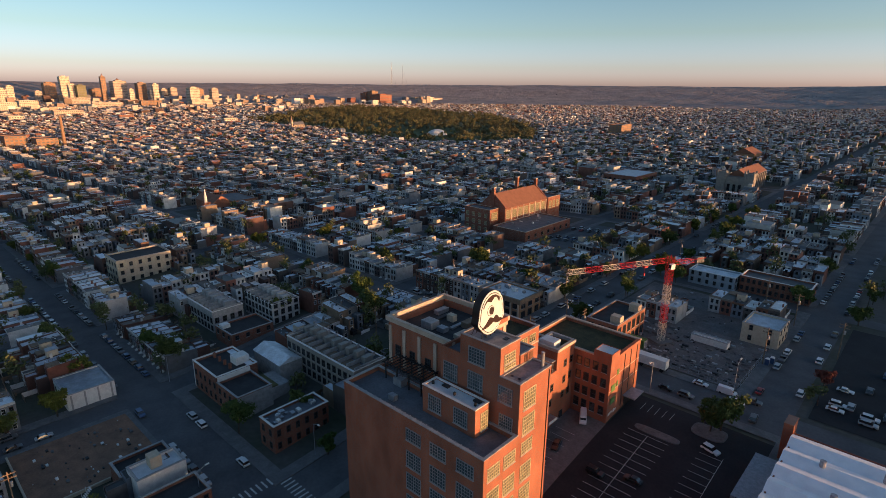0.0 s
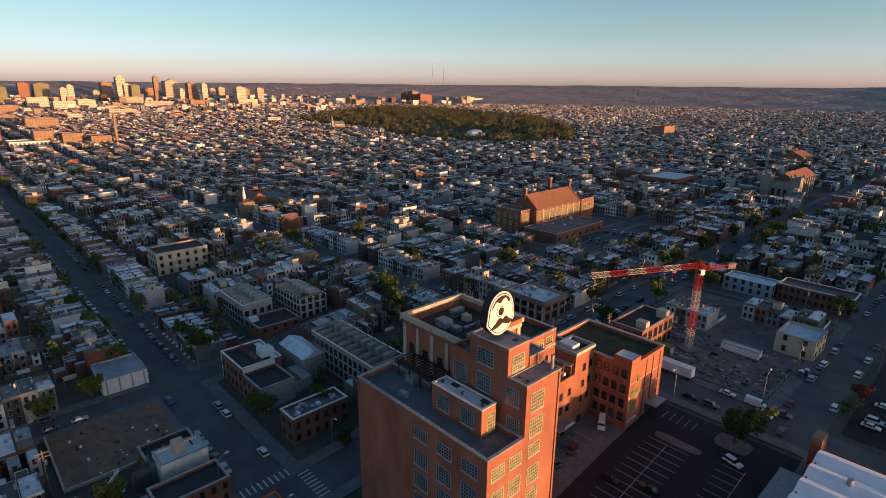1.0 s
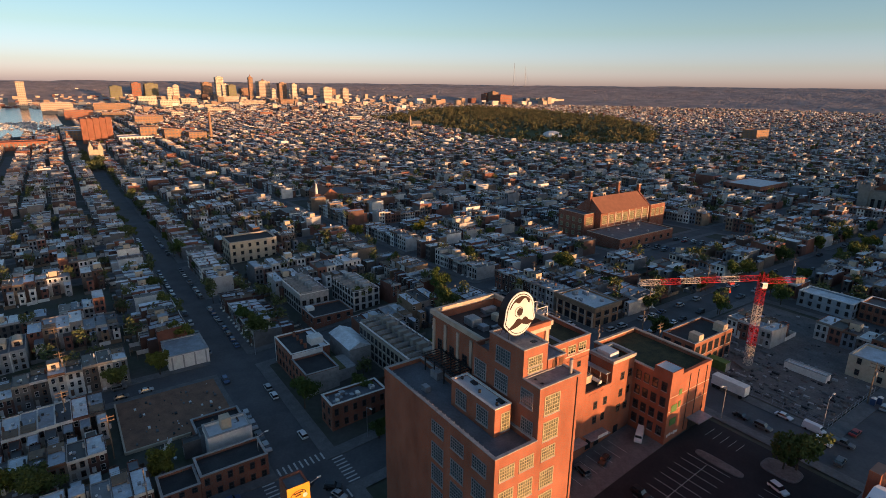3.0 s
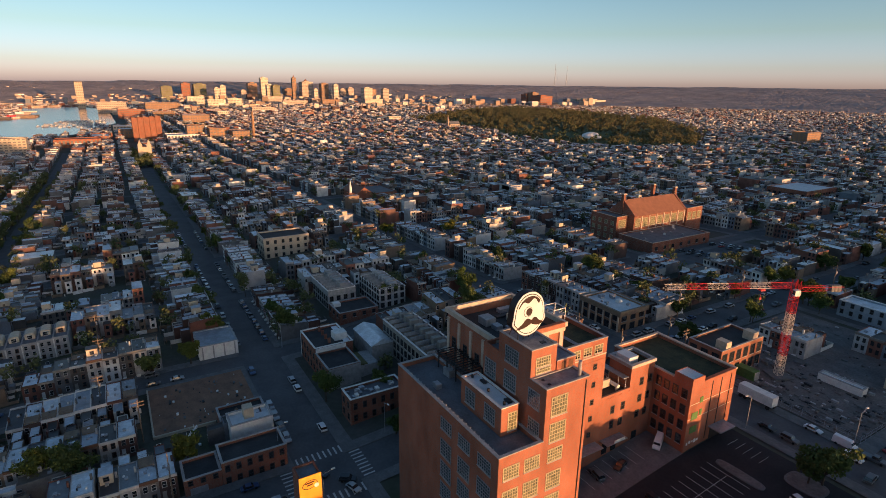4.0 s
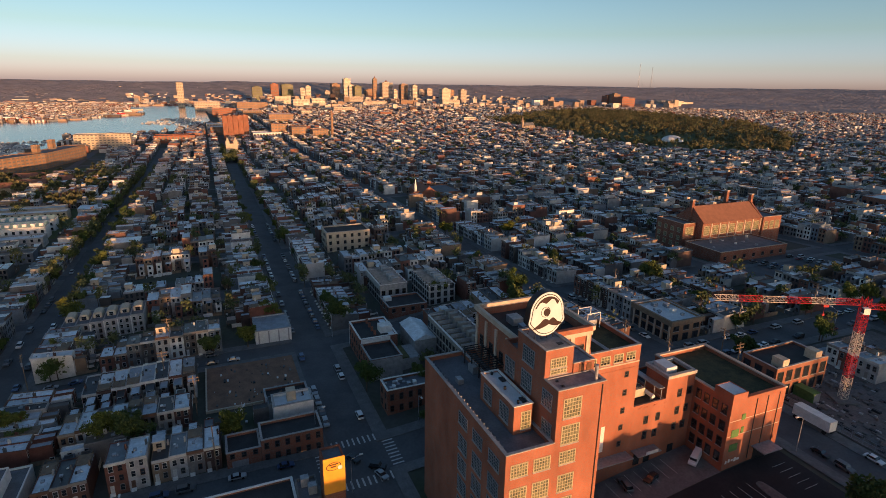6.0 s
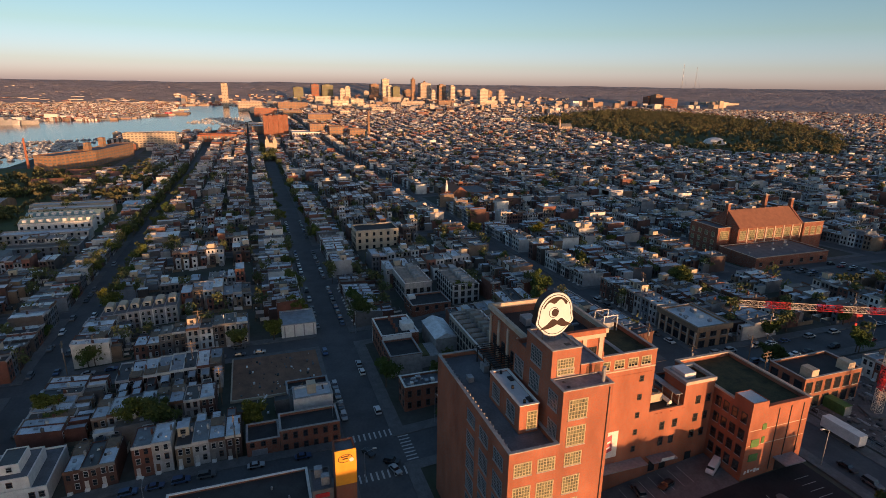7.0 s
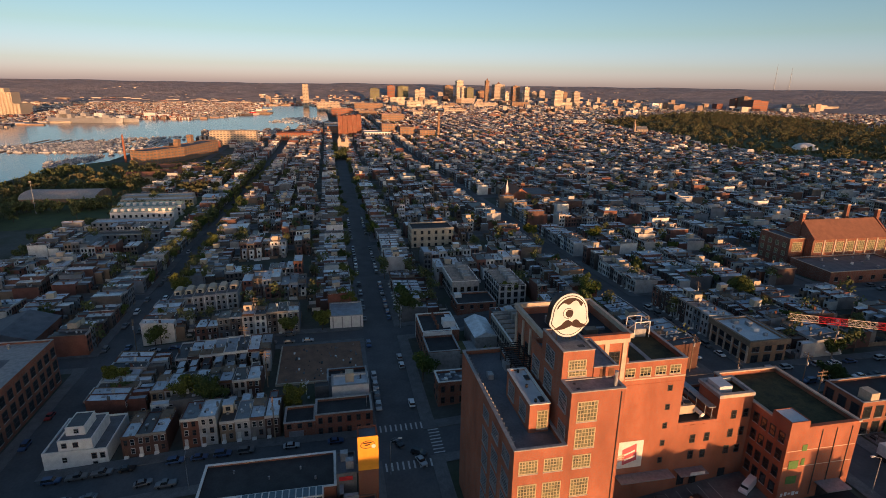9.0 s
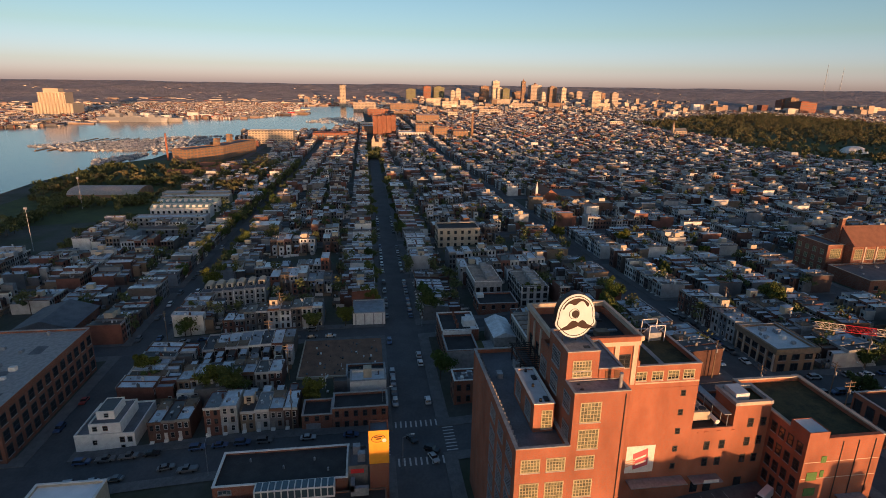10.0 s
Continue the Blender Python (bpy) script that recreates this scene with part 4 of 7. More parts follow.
def house_parts(s):
    """One row house; its front is at y = 0 and looks to -y, x runs from 0 to its width."""
    ob = thing("row_house", (0, 0, 0), LABEL[s["top"]].format("two-storey" if s["st"] == 2 else "three-storey"), "house", "row houses")
    w, d, h = s["w"], s["d"], s["h"]
    bm = bmesh.new()
    v = [[bm.verts.new((x + (o if x == 0 else -o if x == w else 0), y + (o if y == 0 else -o if y == d else 0), z)) for x, y, z in ((0, 0, za), (w, 0, za), (w, d, zb), (0, d, zb))] for o, za, zb in ((0.01, -1.6, -1.6), (0.01, h, h - 0.7), (0.22, h, h - 0.7), (0.22, h - 0.35, h - 1.0))]
    for a, b in zip(v, v[1:]):
        for i in range(4):
            bm.faces.new((a[i], a[(i + 1) % 4], b[(i + 1) % 4], b[i]))
    part("outer_wall", bm, M_wall, ob)
    bm = bmesh.new()
    slope_roof(bm, 0.22, w - 0.22, 0.22, d - 0.22, h - 0.28, h - 0.95)
    part("roof", bm, M_roof, ob)
    bm = bmesh.new()
    box(bm, 0.02, w - 0.02, -0.32, 0.0, h - 0.45, h + 0.12, bottom=True)
    box(bm, 0.02, w - 0.02, -0.2, 0.0, h - 0.75, h - 0.45, bottom=True)
    part("cornice", bm, M_trim, ob)
    ww, wd, wh = w * 0.62, s["wing"], h - (1.6 if s["st"] == 2 else 3.4)
    bm = bmesh.new()
    tub(bm, 0.02, ww, d + 0.005, d + wd, -1.6, wh, 0.18, 0.25)
    part("rear_wing", bm, M_wall, ob)
    bm = bmesh.new()
    slope_roof(bm, 0.2, ww - 0.18, d + 0.18, d + wd - 0.18, wh - 0.2, wh - 0.24)
    part("wing_roof", bm, M_roof, ob)
    win = small_window()
    for f in range(s["st"]):
        z = 1.9 + 2.85 * f
        for x in ([w * 0.7] if f == 0 else [w * 0.28, w * 0.72]):
            part("window", win, None, ob, "", (x, 0, z))
        if f < 2:
            part("window", win, None, ob, "", (ww * 0.5, d + wd, z), 180)
    part("window", win, None, ob, "", (w * 0.83, d, 1.9 + 2.85 * (s["st"] - 1) - 0.3), 180)
    bm = bmesh.new()
    box(bm, w * 0.12, w * 0.12 + 0.95, -0.06, 0.02, 0.55, 2.75, bottom=True)
    part("door", bm, M_trim, ob)
    bm = bmesh.new()
    for k in range(3):
        box(bm, w * 0.08, w * 0.08 + 1.2, -0.3 * (3 - k), 0.0, -0.6, 0.18 * (k + 1))
    part("doorstep", bm, M_white, ob)
    bm = bmesh.new()
    box(bm, w - 0.75, w - 0.25, d * 0.55, d * 0.55 + 0.8, h - 1.2, h + 0.7)
    box(bm, w - 0.65, w - 0.35, d * 0.55 + 0.15, d * 0.55 + 0.35, h + 0.7, h + 1.0)
    part("chimney", bm, M_wall, ob)
    bm = bmesh.new()
    box(bm, w * 0.3, w * 0.3 + 0.8, d * 0.35, d * 0.35 + 1.0, h - 0.9, h - 0.1)
    part("hatch", bm, M_grey, ob)
    if s["top"] == "deck":
        bm = bmesh.new()
        box(bm, 0.3, w - 0.3, d * 0.62, d - 0.2, h - 0.55, h - 0.35, bottom=True)
        part("deck", bm, M_deck, ob)
        bm = bmesh.new()
        for x in (0.35, w - 0.4):
            for k in range(4):
                y = d * 0.62 + (d * 0.38 - 0.3) * k / 3
                box(bm, x - 0.04, x + 0.04, y - 0.04, y + 0.04, h - 0.4, h + 0.65)
        for z in (h + 0.1, h + 0.62):
            box(bm, 0.32, 0.38, d * 0.62, d - 0.25, z - 0.04, z, bottom=True)
            box(bm, w - 0.42, w - 0.36, d * 0.62, d - 0.25, z - 0.04, z, bottom=True)
            box(bm, 0.32, w - 0.36, d - 0.29, d - 0.23, z - 0.04, z, bottom=True)
        part("railing", bm, M_deck, ob)
    if s["top"] == "popup":
        bm = bmesh.new()
        box(bm, 0.25, w * 0.75, d * 0.42, d * 0.42 + 3.4, h - 1.0, h + 2.1)
        pop = part("stair_house", bm, M_cream, ob, "pale clad stair house")
        bm = bmesh.new()
        slope_roof(bm, 0.1, w * 0.75 + 0.15, d * 0.42 - 0.15, d * 0.42 + 3.55, h + 2.3, h + 2.2)
        part("roof", bm, M_roof, pop)
        part("window", small_window(1.2, 1.2), None, pop, "", (w * 0.4, d * 0.42, h + 0.9))
    return ob


HOUSES = []
# houses are built in metres
HS = 1 / METRE


def row(x, y, facing, length, rnd, specs=None, fill=0.97):
    """Lines up houses from a corner. facing: s, e, n, w."""
    along = 0.0
    while along < length - 3.6:
        k = rnd.choice((2, 3, 4, 6))
        si = specs[rnd.randrange(len(specs))] if specs else rnd.randrange(15) // 3 * 3
        for _ in range(k):
            v = si if rnd.random() < 0.68 else si + (1 if rnd.random() < 0.72 else 2)
            s = SPECS[min(v, len(SPECS) - 1)]
            if along + s["w"] * HS > length + 0.1:
                return
            if rnd.random() < fill:
                rz = {"s": 0, "e": 90, "n": 180, "w": -90}[facing]
                c, sn = round(math.cos(radians(rz))), round(math.sin(radians(rz)))
                HOUSES.append((x + c * along, y + sn * along, rz, min(v, len(SPECS) - 1)))
            along += s["w"] * HS


WATER = [(-300, -420), (-480.6, -276.7), (-537, -279.9), (-595.7, -272.6), (-610.7, -248.5), (-664, -267.8), (-698.8, -243.2), (-714.6, -235.3), (-846, -233.2), (-878.9, -180), (-1100, -200), (-1130, -109.5), (-1237.9, -26.8), (-1526.8, 28.9), (-2359, 17.4), (-2586, -84.9), (-2473, -246.9), (-1820, -193.2), (-1620, -277.7), (-1533, -334), (-1560, -480), (-1400, -600), (-1200, -650), (-1113, -720), (-700, -1000)]
PARK = [(-1294, 690), (-1081, 690), (-954, 701), (-747, 630), (-611, 625), (-540, 655), (-505, 766), (-740, 1082), (-1090, 1393), (-1470, 1480), (-1900, 1500), (-1760, 1203)]


def inside(poly, x, y):
    r = False
    for (ax, ay), (bx, by) in zip(poly, poly[1:] + poly[:1]):
        if (ay > y) != (by > y) and x < (bx - ax) * (y - ay) / (by - ay) + ax:
            r = not r
    return r


KEEP = [(-142, -110.5, 9, 36), (-94, -28, 49, 124), (-78, -28, -36, 34), (-77, -28, 138, 207), (-205, -119.5, 216, 291), (-132, -98, 425, 500), (-382, -336, 143, 190), (-111, -93, 137, 152), (-198.5, -179, -36, -7), (-860, -640, -230, -110), (-960, -880, -180, -70), (-1075, -1020, 30, 110), (-815, -765, 28, 66), (-492, -420, -218, -140), (-12, 60, 40, 222), (-215, -180, 420, 470), (-185, -155, 660, 700), (-485, -440, 940, 1000), (-142, -93, -36, -21.5), (-145, -88, -110, -50), (-182, -150, -90, -60), (-262, -246, 66, 90), (-116, -92.5, 49, 72), (-143.5, -116, 50, 68), (-138.5, -121, 67, 77), (-132, -95, 73, 88.5), (-165.5, -151, 68, 86), (-190, -167, 69, 84), (-177, -155, 84.5, 98), (-168, -151, 23, 39), (-69, -26, 212, 229), (-141, -110, -22, 9)]


def free(x, y):
    return not any(a < x < b and c < y < d for a, b, c, d in KEEP)


def in_view(x, y, margin=0.0):
    return x < 0.075 * y + 12 + margin and y > 0.68 * x - 12 - margin


def generic_blocks():
    rnd = random.Random(5)
    nss, ews = sorted(NS), sorted(EW)
    for (xa, ha, wa), (xb, hb, wb_) in zip(nss, nss[1:]):
        for (ya, va, ua), (yb, vb, ub) in zip(ews, ews[1:]):
            x0, x1, y0, y1 = xa + wa, xb - wb_, ya + ua, yb - ub
            cx, cy = (x0 + x1) / 2, (y0 + y1) / 2
            r = math.hypot(cx, cy)
            if -440 < cx < -345 and cy < -62 or -660 < cx < -250 and cy < -128:
                continue
            if not in_view(cx, cy, 60) or r > 2750 or inside(WATER, cx, cy) or inside(PARK, cx, cy):
                continue
            fl = 0.93 if r < 1200 else 0.9
            if rnd.random() < 0.55:
                al = rnd.uniform(-2, 2)
                row(x0, y0, "s", x1 - x0, rnd, fill=fl)
                row(x1, cy + al - 2.4, "n", x1 - x0, rnd, (0, 3, 0, 9), fl)
                row(x0, cy + al + 2.4, "s", x1 - x0, rnd, (0, 3, 9, 6), fl)
                row(x1, y1, "n", x1 - x0, rnd, fill=fl)
            else:
                row(x1, y0 + 17, "e", y1 - y0 - 34, rnd, fill=fl)
                row(x0, y1 - 17, "w", y1 - y0 - 34, rnd, fill=fl)
                row(x0, y0, "s", x1 - x0, rnd, fill=fl)
                row(x1, y1, "n", x1 - x0, rnd, fill=fl)


rn = random.Random(21)
row(-94.2, -21.3, "e", 12.8, rn, (0, 9))
row(-94.2, -8.5, "e", 8.2, rn, (12,))
row(-94.2, -0.2, "e", 14.6, rn, (3, 0))
row(-346, -50.3, "n", 290, rn, (0, 3, 6))
row(-113.5, -20.5, "e", 28, rn, (0, 3, 9))
row(-140.6, 8, "w", 28, rn, (0, 3))
row(-140.5, -35.6, "s", 31, rn, (0, 3))
row(-51.5, 189.2, "s", 23.5, rn, (0, 3))
row(-68.5, 170.0, "s", 15.5, rn, (0,))
OWN = len(HOUSES)
generic_blocks()


def footprint(x, y, rz, s):
    c, sn = round(math.cos(radians(rz))), round(math.sin(radians(rz)))
    return c, sn, s["w"] * HS, (s["d"] + s["wing"]) * HS


placed = []
for i, (x, y, rz, v) in enumerate(HOUSES):
    s = SPECS[v]
    c, sn, w, d = footprint(x, y, rz, s)
    mx, my = x + c * w / 2 - sn * d / 2, y + sn * w / 2 + c * d / 2
    own = i < OWN
    if not own and (not free(mx, my) or not free(x + c * w / 2 - sn * 2, y + sn * w / 2 + c * 2) or inside(WATER, mx, my) or inside(PARK, mx, my)):
        continue
    if not own and -108 < mx < -93 and -22 < my < 36:
        continue
    placed.append((math.hypot(mx + 60, my - 60), x, y, rz, v, mx, my))
placed.sort(key=lambda p: p[0])
NEAR_HOUSES = 152
# keep rear wings from running into the next row: a coarse occupancy check
cells = {}
kept = []
for p in placed:
    _, x, y, rz, v, mx, my = p
    s = SPECS[v]
    c, sn, w, d = footprint(x, y, rz, s)
    keys = set()
    for a in (0.2, 0.5, 0.8):
        for b in (0.08, 0.3, 0.5, 0.7, 0.92):
            keys.add((round((x + c * w * a - sn * d * b) / 1.3), round((y + sn * w * a + c * d * b) / 1.3)))
    if p[0] < 900 and sum(k in cells for k in keys) > 2:
        continue
    for k in keys:
        cells[k] = 1
    kept.append(p)
for r, x, y, rz, v, mx, my in kept[:NEAR_HOUSES]:
    z = min(tz(mx, my), tz(x, y)) + 0.25
    m = pose(x, y, z, 0, 0, rz)
    if v not in TEMPLATES:
        TEMPLATES[v] = house_parts(SPECS[v])
        TEMPLATES[v].matrix_basis = m @ Matrix.Scale(HS, 4)
    else:
        copy_thing(TEMPLATES[v], m)

mid, far = Boxes(), Boxes()
rb = random.Random(8)
for r, x, y, rz, v, mx, my in kept[NEAR_HOUSES:]:
    s = SPECS[v]
    c, sn = round(math.cos(radians(rz))), round(math.sin(radians(rz)))
    z = min(tz(mx, my), tz(x, y)) + 0.2
    w, d, h, wd = s["w"], s["d"], s["h"] + rb.uniform(-0.8, 0.8) + (rb.uniform(1.2, 3.2) if r > 200 and rb.random() < 0.12 else 0), s["wing"]
    B = mid if r < 620 else far

    def lb(a0, a1, b0, b1, z0, z1, mi=0, top=None):
        a0, a1, b0, b1 = a0 * HS, a1 * HS, b0 * HS, b1 * HS
        B.add(x + c * a0 - sn * b0, x + c * a1 - sn * b1, y + sn * a0 + c * b0, y + sn * a1 + c * b1, z + z0 * HS, z + z1 * HS, mi, top)

    lb(0.01, w - 0.01, 0, d, -1.6, h - 0.5, 0, 1)
    lb(0.01, w * 0.62, d + 0.01, d + wd, -1.6, h - (1.8 if s["st"] == 2 else 3.4), 0, 1)
    if r < 1500:
        lb(0.0, w, -0.25, 0.15, h - 0.8, h, 2)
        if rb.random() < 0.75:
            lb(w - 0.7, w - 0.2, d * 0.5, d * 0.5 + 0.8, h - 0.8, h + 0.8, 0)
        if rb.random() < 0.5:
            lb(w * 0.3, w * 0.3 + 0.9, d * 0.3, d * 0.3 + 1.0, h - 0.6, h + 0.1, 4)
    if r > 230 and rb.random() < 0.014:
        a, e = rb.uniform(9, 20), rb.uniform(6.5, 11.5)
        lb(-a * 0.4, a * 0.6, 0.3, rb.uniform(10, 22), -1.6, e, 0, 1)
        lb(-a * 0.2, a * 0.1, 3, 6, e, e + rb.uniform(0.8, 2.4), rb.choice((0, 4, 5)), 1)
    if s["top"] == "popup" or rb.random() < 0.02:
        lb(0.25, w * 0.78, d * 0.4, d * 0.4 + 3.4, h - 0.6, h + 2.1, 5, 1)
    if r < 620:
        lb(0.05, 0.25, 0.2, d, h - 0.6, h - 0.25, 0)
        for f in range(s["st"]):
            zz = 1.1 + 2.85 * f
            for a in (w * 0.28, w * 0.72):
                lb(a - 0.5, a + 0.5, -0.05, 0.0, zz, zz + 1.7, 3)
                if f == s["st"] - 1:
                    lb(a - 0.45, a + 0.45, d, d + 0.05, zz - 0.2, zz + 1.2, 3)
            if f < 2:
                lb(w * 0.2, w * 0.45, d + wd, d + wd + 0.05, zz, zz + 1.4, 3)
        if s["top"] == "deck":
            lb(0.3, w - 0.3, d * 0.66, d - 0.2, h - 0.4, h - 0.2, 6)
            lb(0.3, w - 0.3, d - 0.25, d - 0.2, h + 0.5, h + 0.6, 6)
# house palettes paled in the colour itself, standing in for far haze and sun
M_wall_i = mat("hazed_house_wall", ONE, DIM, 0.3, palette=[tuple(min(0.75, v * 1.18 + 0.01) for v in c) for c in WALLS], island=True, fine=3)
M_roof_i = mat("hazed_house_roof", ONE, DIM, 0.2, 0.5, palette=[tuple(min(0.8, v * 1.12 + 0.01) for v in c) for c in ROOFS], island=True, fine=1.0)
M_trim_i = mat("far_trim", (0.5, 0.48, 0.45), (0.4, 0.38, 0.36), 1, palette=[(1, 1, 1), (0.4, 0.37, 0.35), (0.8, 0.8, 0.85), (0.3, 0.17, 0.12)], island=True)
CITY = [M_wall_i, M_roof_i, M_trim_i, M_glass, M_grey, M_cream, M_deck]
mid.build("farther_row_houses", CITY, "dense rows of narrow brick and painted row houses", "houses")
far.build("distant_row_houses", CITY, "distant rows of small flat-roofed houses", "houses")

# yard fences, sheds and bins behind the nearer rows
FN = Boxes()
rfn = random.Random(19)
for r, x, y, rz, v, mx, my in kept[:1300]:
    s = SPECS[v]
    c, sn = round(math.cos(radians(rz))), round(math.sin(radians(rz)))
    d0 = s["d"] + 0.1
    ln = s["wing"] + rfn.uniform(3.0, 5.0)
    zf = tz(mx, my)

    def yb(a0, a1, b0, b1, z0, z1, mi):
        a0, a1, b0, b1 = a0 * HS, a1 * HS, b0 * HS, b1 * HS
        FN.add(x + c * a0 - sn * b0, x + c * a1 - sn * b1, y + sn * a0 + c * b0, y + sn * a1 + c * b1, zf + z0 * HS, zf + z1 * HS, mi)

    if rfn.random() < 0.85:
        yb(s["w"] - 0.08, s["w"], d0, d0 + ln, -0.5, 1.75, rfn.choice((0, 0, 1, 2)))
        yb(0.05, s["w"] - 0.1, d0 + ln - 0.08, d0 + ln, -0.5, 1.75, rfn.choice((0, 0, 1, 2)))
    if rfn.random() < 0.25:
        q = rfn.uniform(1.6, 2.6)
        yb(0.3, 0.3 + q, d0 + s["wing"] + 0.2, d0 + s["wing"] + 0.2 + q * 0.8, -0.3, 2.1, rfn.choice((2, 3, 4)))
    for _ in range(3):
        a, b, q = rfn.uniform(0.4, s["w"] - 1.2), d0 + rfn.uniform(0.3, ln - 1), rfn.uniform(0.3, 0.9)
        if a > s["w"] * 0.66 or b > d0 + s["wing"] + 0.3:
            yb(a, a + q, b, b + q * 0.8, -0.3, rfn.uniform(0.4, 1.2), rfn.randrange(6))
    for _ in range(3):
        a, b, q = rfn.uniform(0.4, s["w"] - 1.2), rfn.uniform(0.6, s["d"] - 1.5), rfn.uniform(0.2, 0.7)
        zr = s["h"] - 0.35 - 0.7 * b / s["d"]
        zb_ = (min(tz(mx, my), tz(x, y)) + 0.25 - zf) / HS
        yb(a, a + q, b, b + q, zb_ + zr - 0.3, zb_ + zr + rfn.uniform(0.15, 0.7), rfn.choice((1, 3, 4, 5)))
FN.build("yard_and_roof_clutter", [M_deck, M_white, M_conc, M_grey, M_dark, M_whiteroof], "board fences, sheds, bins and roof vents of row houses", "clutter")

bm = bmesh.new()
bm.faces.new([bm.verts.new((x, y, tz(x, y) + 0.3)) for x, y in PARK])
bmesh.ops.triangulate(bm, faces=bm.faces)
solid("park_ground", bm, M_grass, "dull spring grass under park trees", "", "structure")
sheet("waterfront_lawn", steps(-700, -345, 12), steps(-250, -68, 8), [M_grass], "rough grass by the waterfront", 0.12)


# ---- landmark buildings ----
def hall(name, x0, x1, y0, y1, h, wm, rm, label, category="building", wins=None, win=(1.2, 1.8), faces="es", step=3.2, base=None, storey=3.6, cope=M_coping, z_first=1.8, muntin=(1, 2), d=0.6):
    """A flat-roofed building with rows of windows on the faces named."""
    zs = [tz(a, b) for a in (x0, x1) for b in (y0, y1)]
    z = min(zs) if base is None else base
    ob = thing(name, ((x0 + x1) / 2, (y0 + y1) / 2, z), label, category)
    wall_at(ob, "outer_wall", x0, x1, y0, y1, z - 1.5, z + h, wm, d, 0.35, rm, cope=cope)
    for f in range(wins or 0):
        zz = z + z_first + storey * f
        for fc in faces:
            a, b = (y0, y1) if fc in "ew" else (x0, x1)
            n = max(1, int((b - a - 1.2) / step))
            for k in range(n):
                q = a + (b - a) * (k + 0.5) / n
                px, py = (x1 if fc == "e" else x0, q) if fc in "ew" else (q, y0 if fc == "s" else y1)
                put_window(ob, px, py, zz, win[0], win[1], fc, *muntin)
    return ob


def roof_clutter(ob, x0, x1, y0, y1, z, n, seed):
    r = random.Random(seed)
    for _ in range(n):
        x, y, s = r.uniform(x0, x1 - 2), r.uniform(y0, y1 - 2), r.uniform(0.5, 1.6)
        blockpart(ob, "roof_unit", x, x + s, y, y + s * r.uniform(0.6, 1.3), z, z + r.uniform(0.4, 1.2), M_grey if r.random() < 0.7 else M_white)


# white metal-roofed works beside the car park
works = thing("white_roof_works", (0, 94, 7.5), "low works with a white ribbed metal roof", "building")
wall_at(works, "outer_wall", -12.0, 14, 66, 117.3, 6, 15.2, M_dbrick, 0.3, 0.3)
for k in range(9):
    y = 66.4 + 5.6 * k
    bm = bmesh.new()
    gable(bm, -12.3, 14, y - 94, y + 5.6 - 94, 7.6, 8.5, "x")
    part("roof_bay", bm, M_roofcoat, works)
for x, y in ((-6, 108), (-3, 99), (-7, 92), (3, 111)):
    bm = bmesh.new()
    tube(bm, (x, y - 94, 8), (x, y - 94, 9.5), 0.5, n=10)
    part("roof_vent", bm, M_grey, works)
blockpart(works, "chimney", -14.2, -12.4, 117.5, 121.5, 7, 16.5, M_brick)
blockpart(works, "side_shed", -17.2, -12.02, 96, 112.5, 7, 10.6, M_grey)

# single-storey shop with the tall orange sign pier
shop = hall("corner_shop", -78, -67.3, 0.2, 26, 6.0, M_dbrick, M_darkroof, "low brick shop with a black roof and white coping", "shop", 0, cope=M_white, base=0.0, d=0.4)
wall_at(shop, "rear_room", -65.9, -44, 0.4, 33.5, -1, 4.2, M_dbrick, 0.3, 0.3, M_darkroof)
blockpart(shop, "glazed_ridge", -67.29, -64.6, 8.4, 23.6, 4.0, 6.5, M_white)
for k in range(12):
    blockpart(shop, "skylight_pane", -64.62, -64.55, 8.7 + 1.24 * k, 9.7 + 1.24 * k, 4.5, 6.2, M_blueglass)
    blockpart(shop, "skylight_pane", -67.1, -64.75, 8.7 + 1.24 * k, 9.7 + 1.24 * k, 6.5, 6.56, M_blueglass)
for x, y in ((-75, 6), (-72, 13), (-74, 19), (-70.5, 22)):
    bm = bmesh.new()
    tube(bm, (x + 72.65, y - 13.1, 5.5), (x + 72.65, y - 13.1, 6.3), 0.2, n=8)
    part("roof_vent", bm, M_grey, shop)
put_window(shop, -67.3, 2.5, 4.8, 2.4, 0.9, "e", 3, 1)
wall_at(shop, "plant_room", -74, -67.5, 26.1, 30.0, -1, 8.5, M_conc, 0.5, 0.3, M_tarroof)
for x, y in ((-73, 27), (-70.5, 28)):
    blockpart(shop, "duct", x, x + 1.4, y, y + 1.5, 8.0, 9.8, M_grey)
blockpart(shop, "duct", -67.45, -64, 26.6, 27.4, 5.2, 6.0, M_grey)
blockpart(shop, "duct", -64.8, -64.0, 26.6, 30.1, 4.2, 6.0, M_grey)
blockpart(shop, "red_plate", -67.5, -67.4, 26.6, 29.2, 6.8, 7.7, M_redsteel)
pier = thing("sign_pier", (-68, 32.25, 0), "tall brick pier with an orange sign panel", "sign")
wall_at(pier, "shaft", -70, -66.1, 30.35, 34.15, -1, 16.9, M_dbrick, 0.4, 0.3, M_tarroof)
blockpart(pier, "sign_panel", -66.1, -65.95, 30.3, 34.2, 9.8, 17.2, M_orange, "orange painted sign panel")
L = pier.location
bm = bmesh.new()
slab(bm, outline(30, lambda a: (-0.1 + 1.35 * math.cos(a), 15.45 + 0.85 * math.sin(a) + 0.12 * math.cos(a))), 2.052, 2.07)
part("dark_oval", bm, M_signdark, pier, "dark outlined oval mark")
bm = bmesh.new()
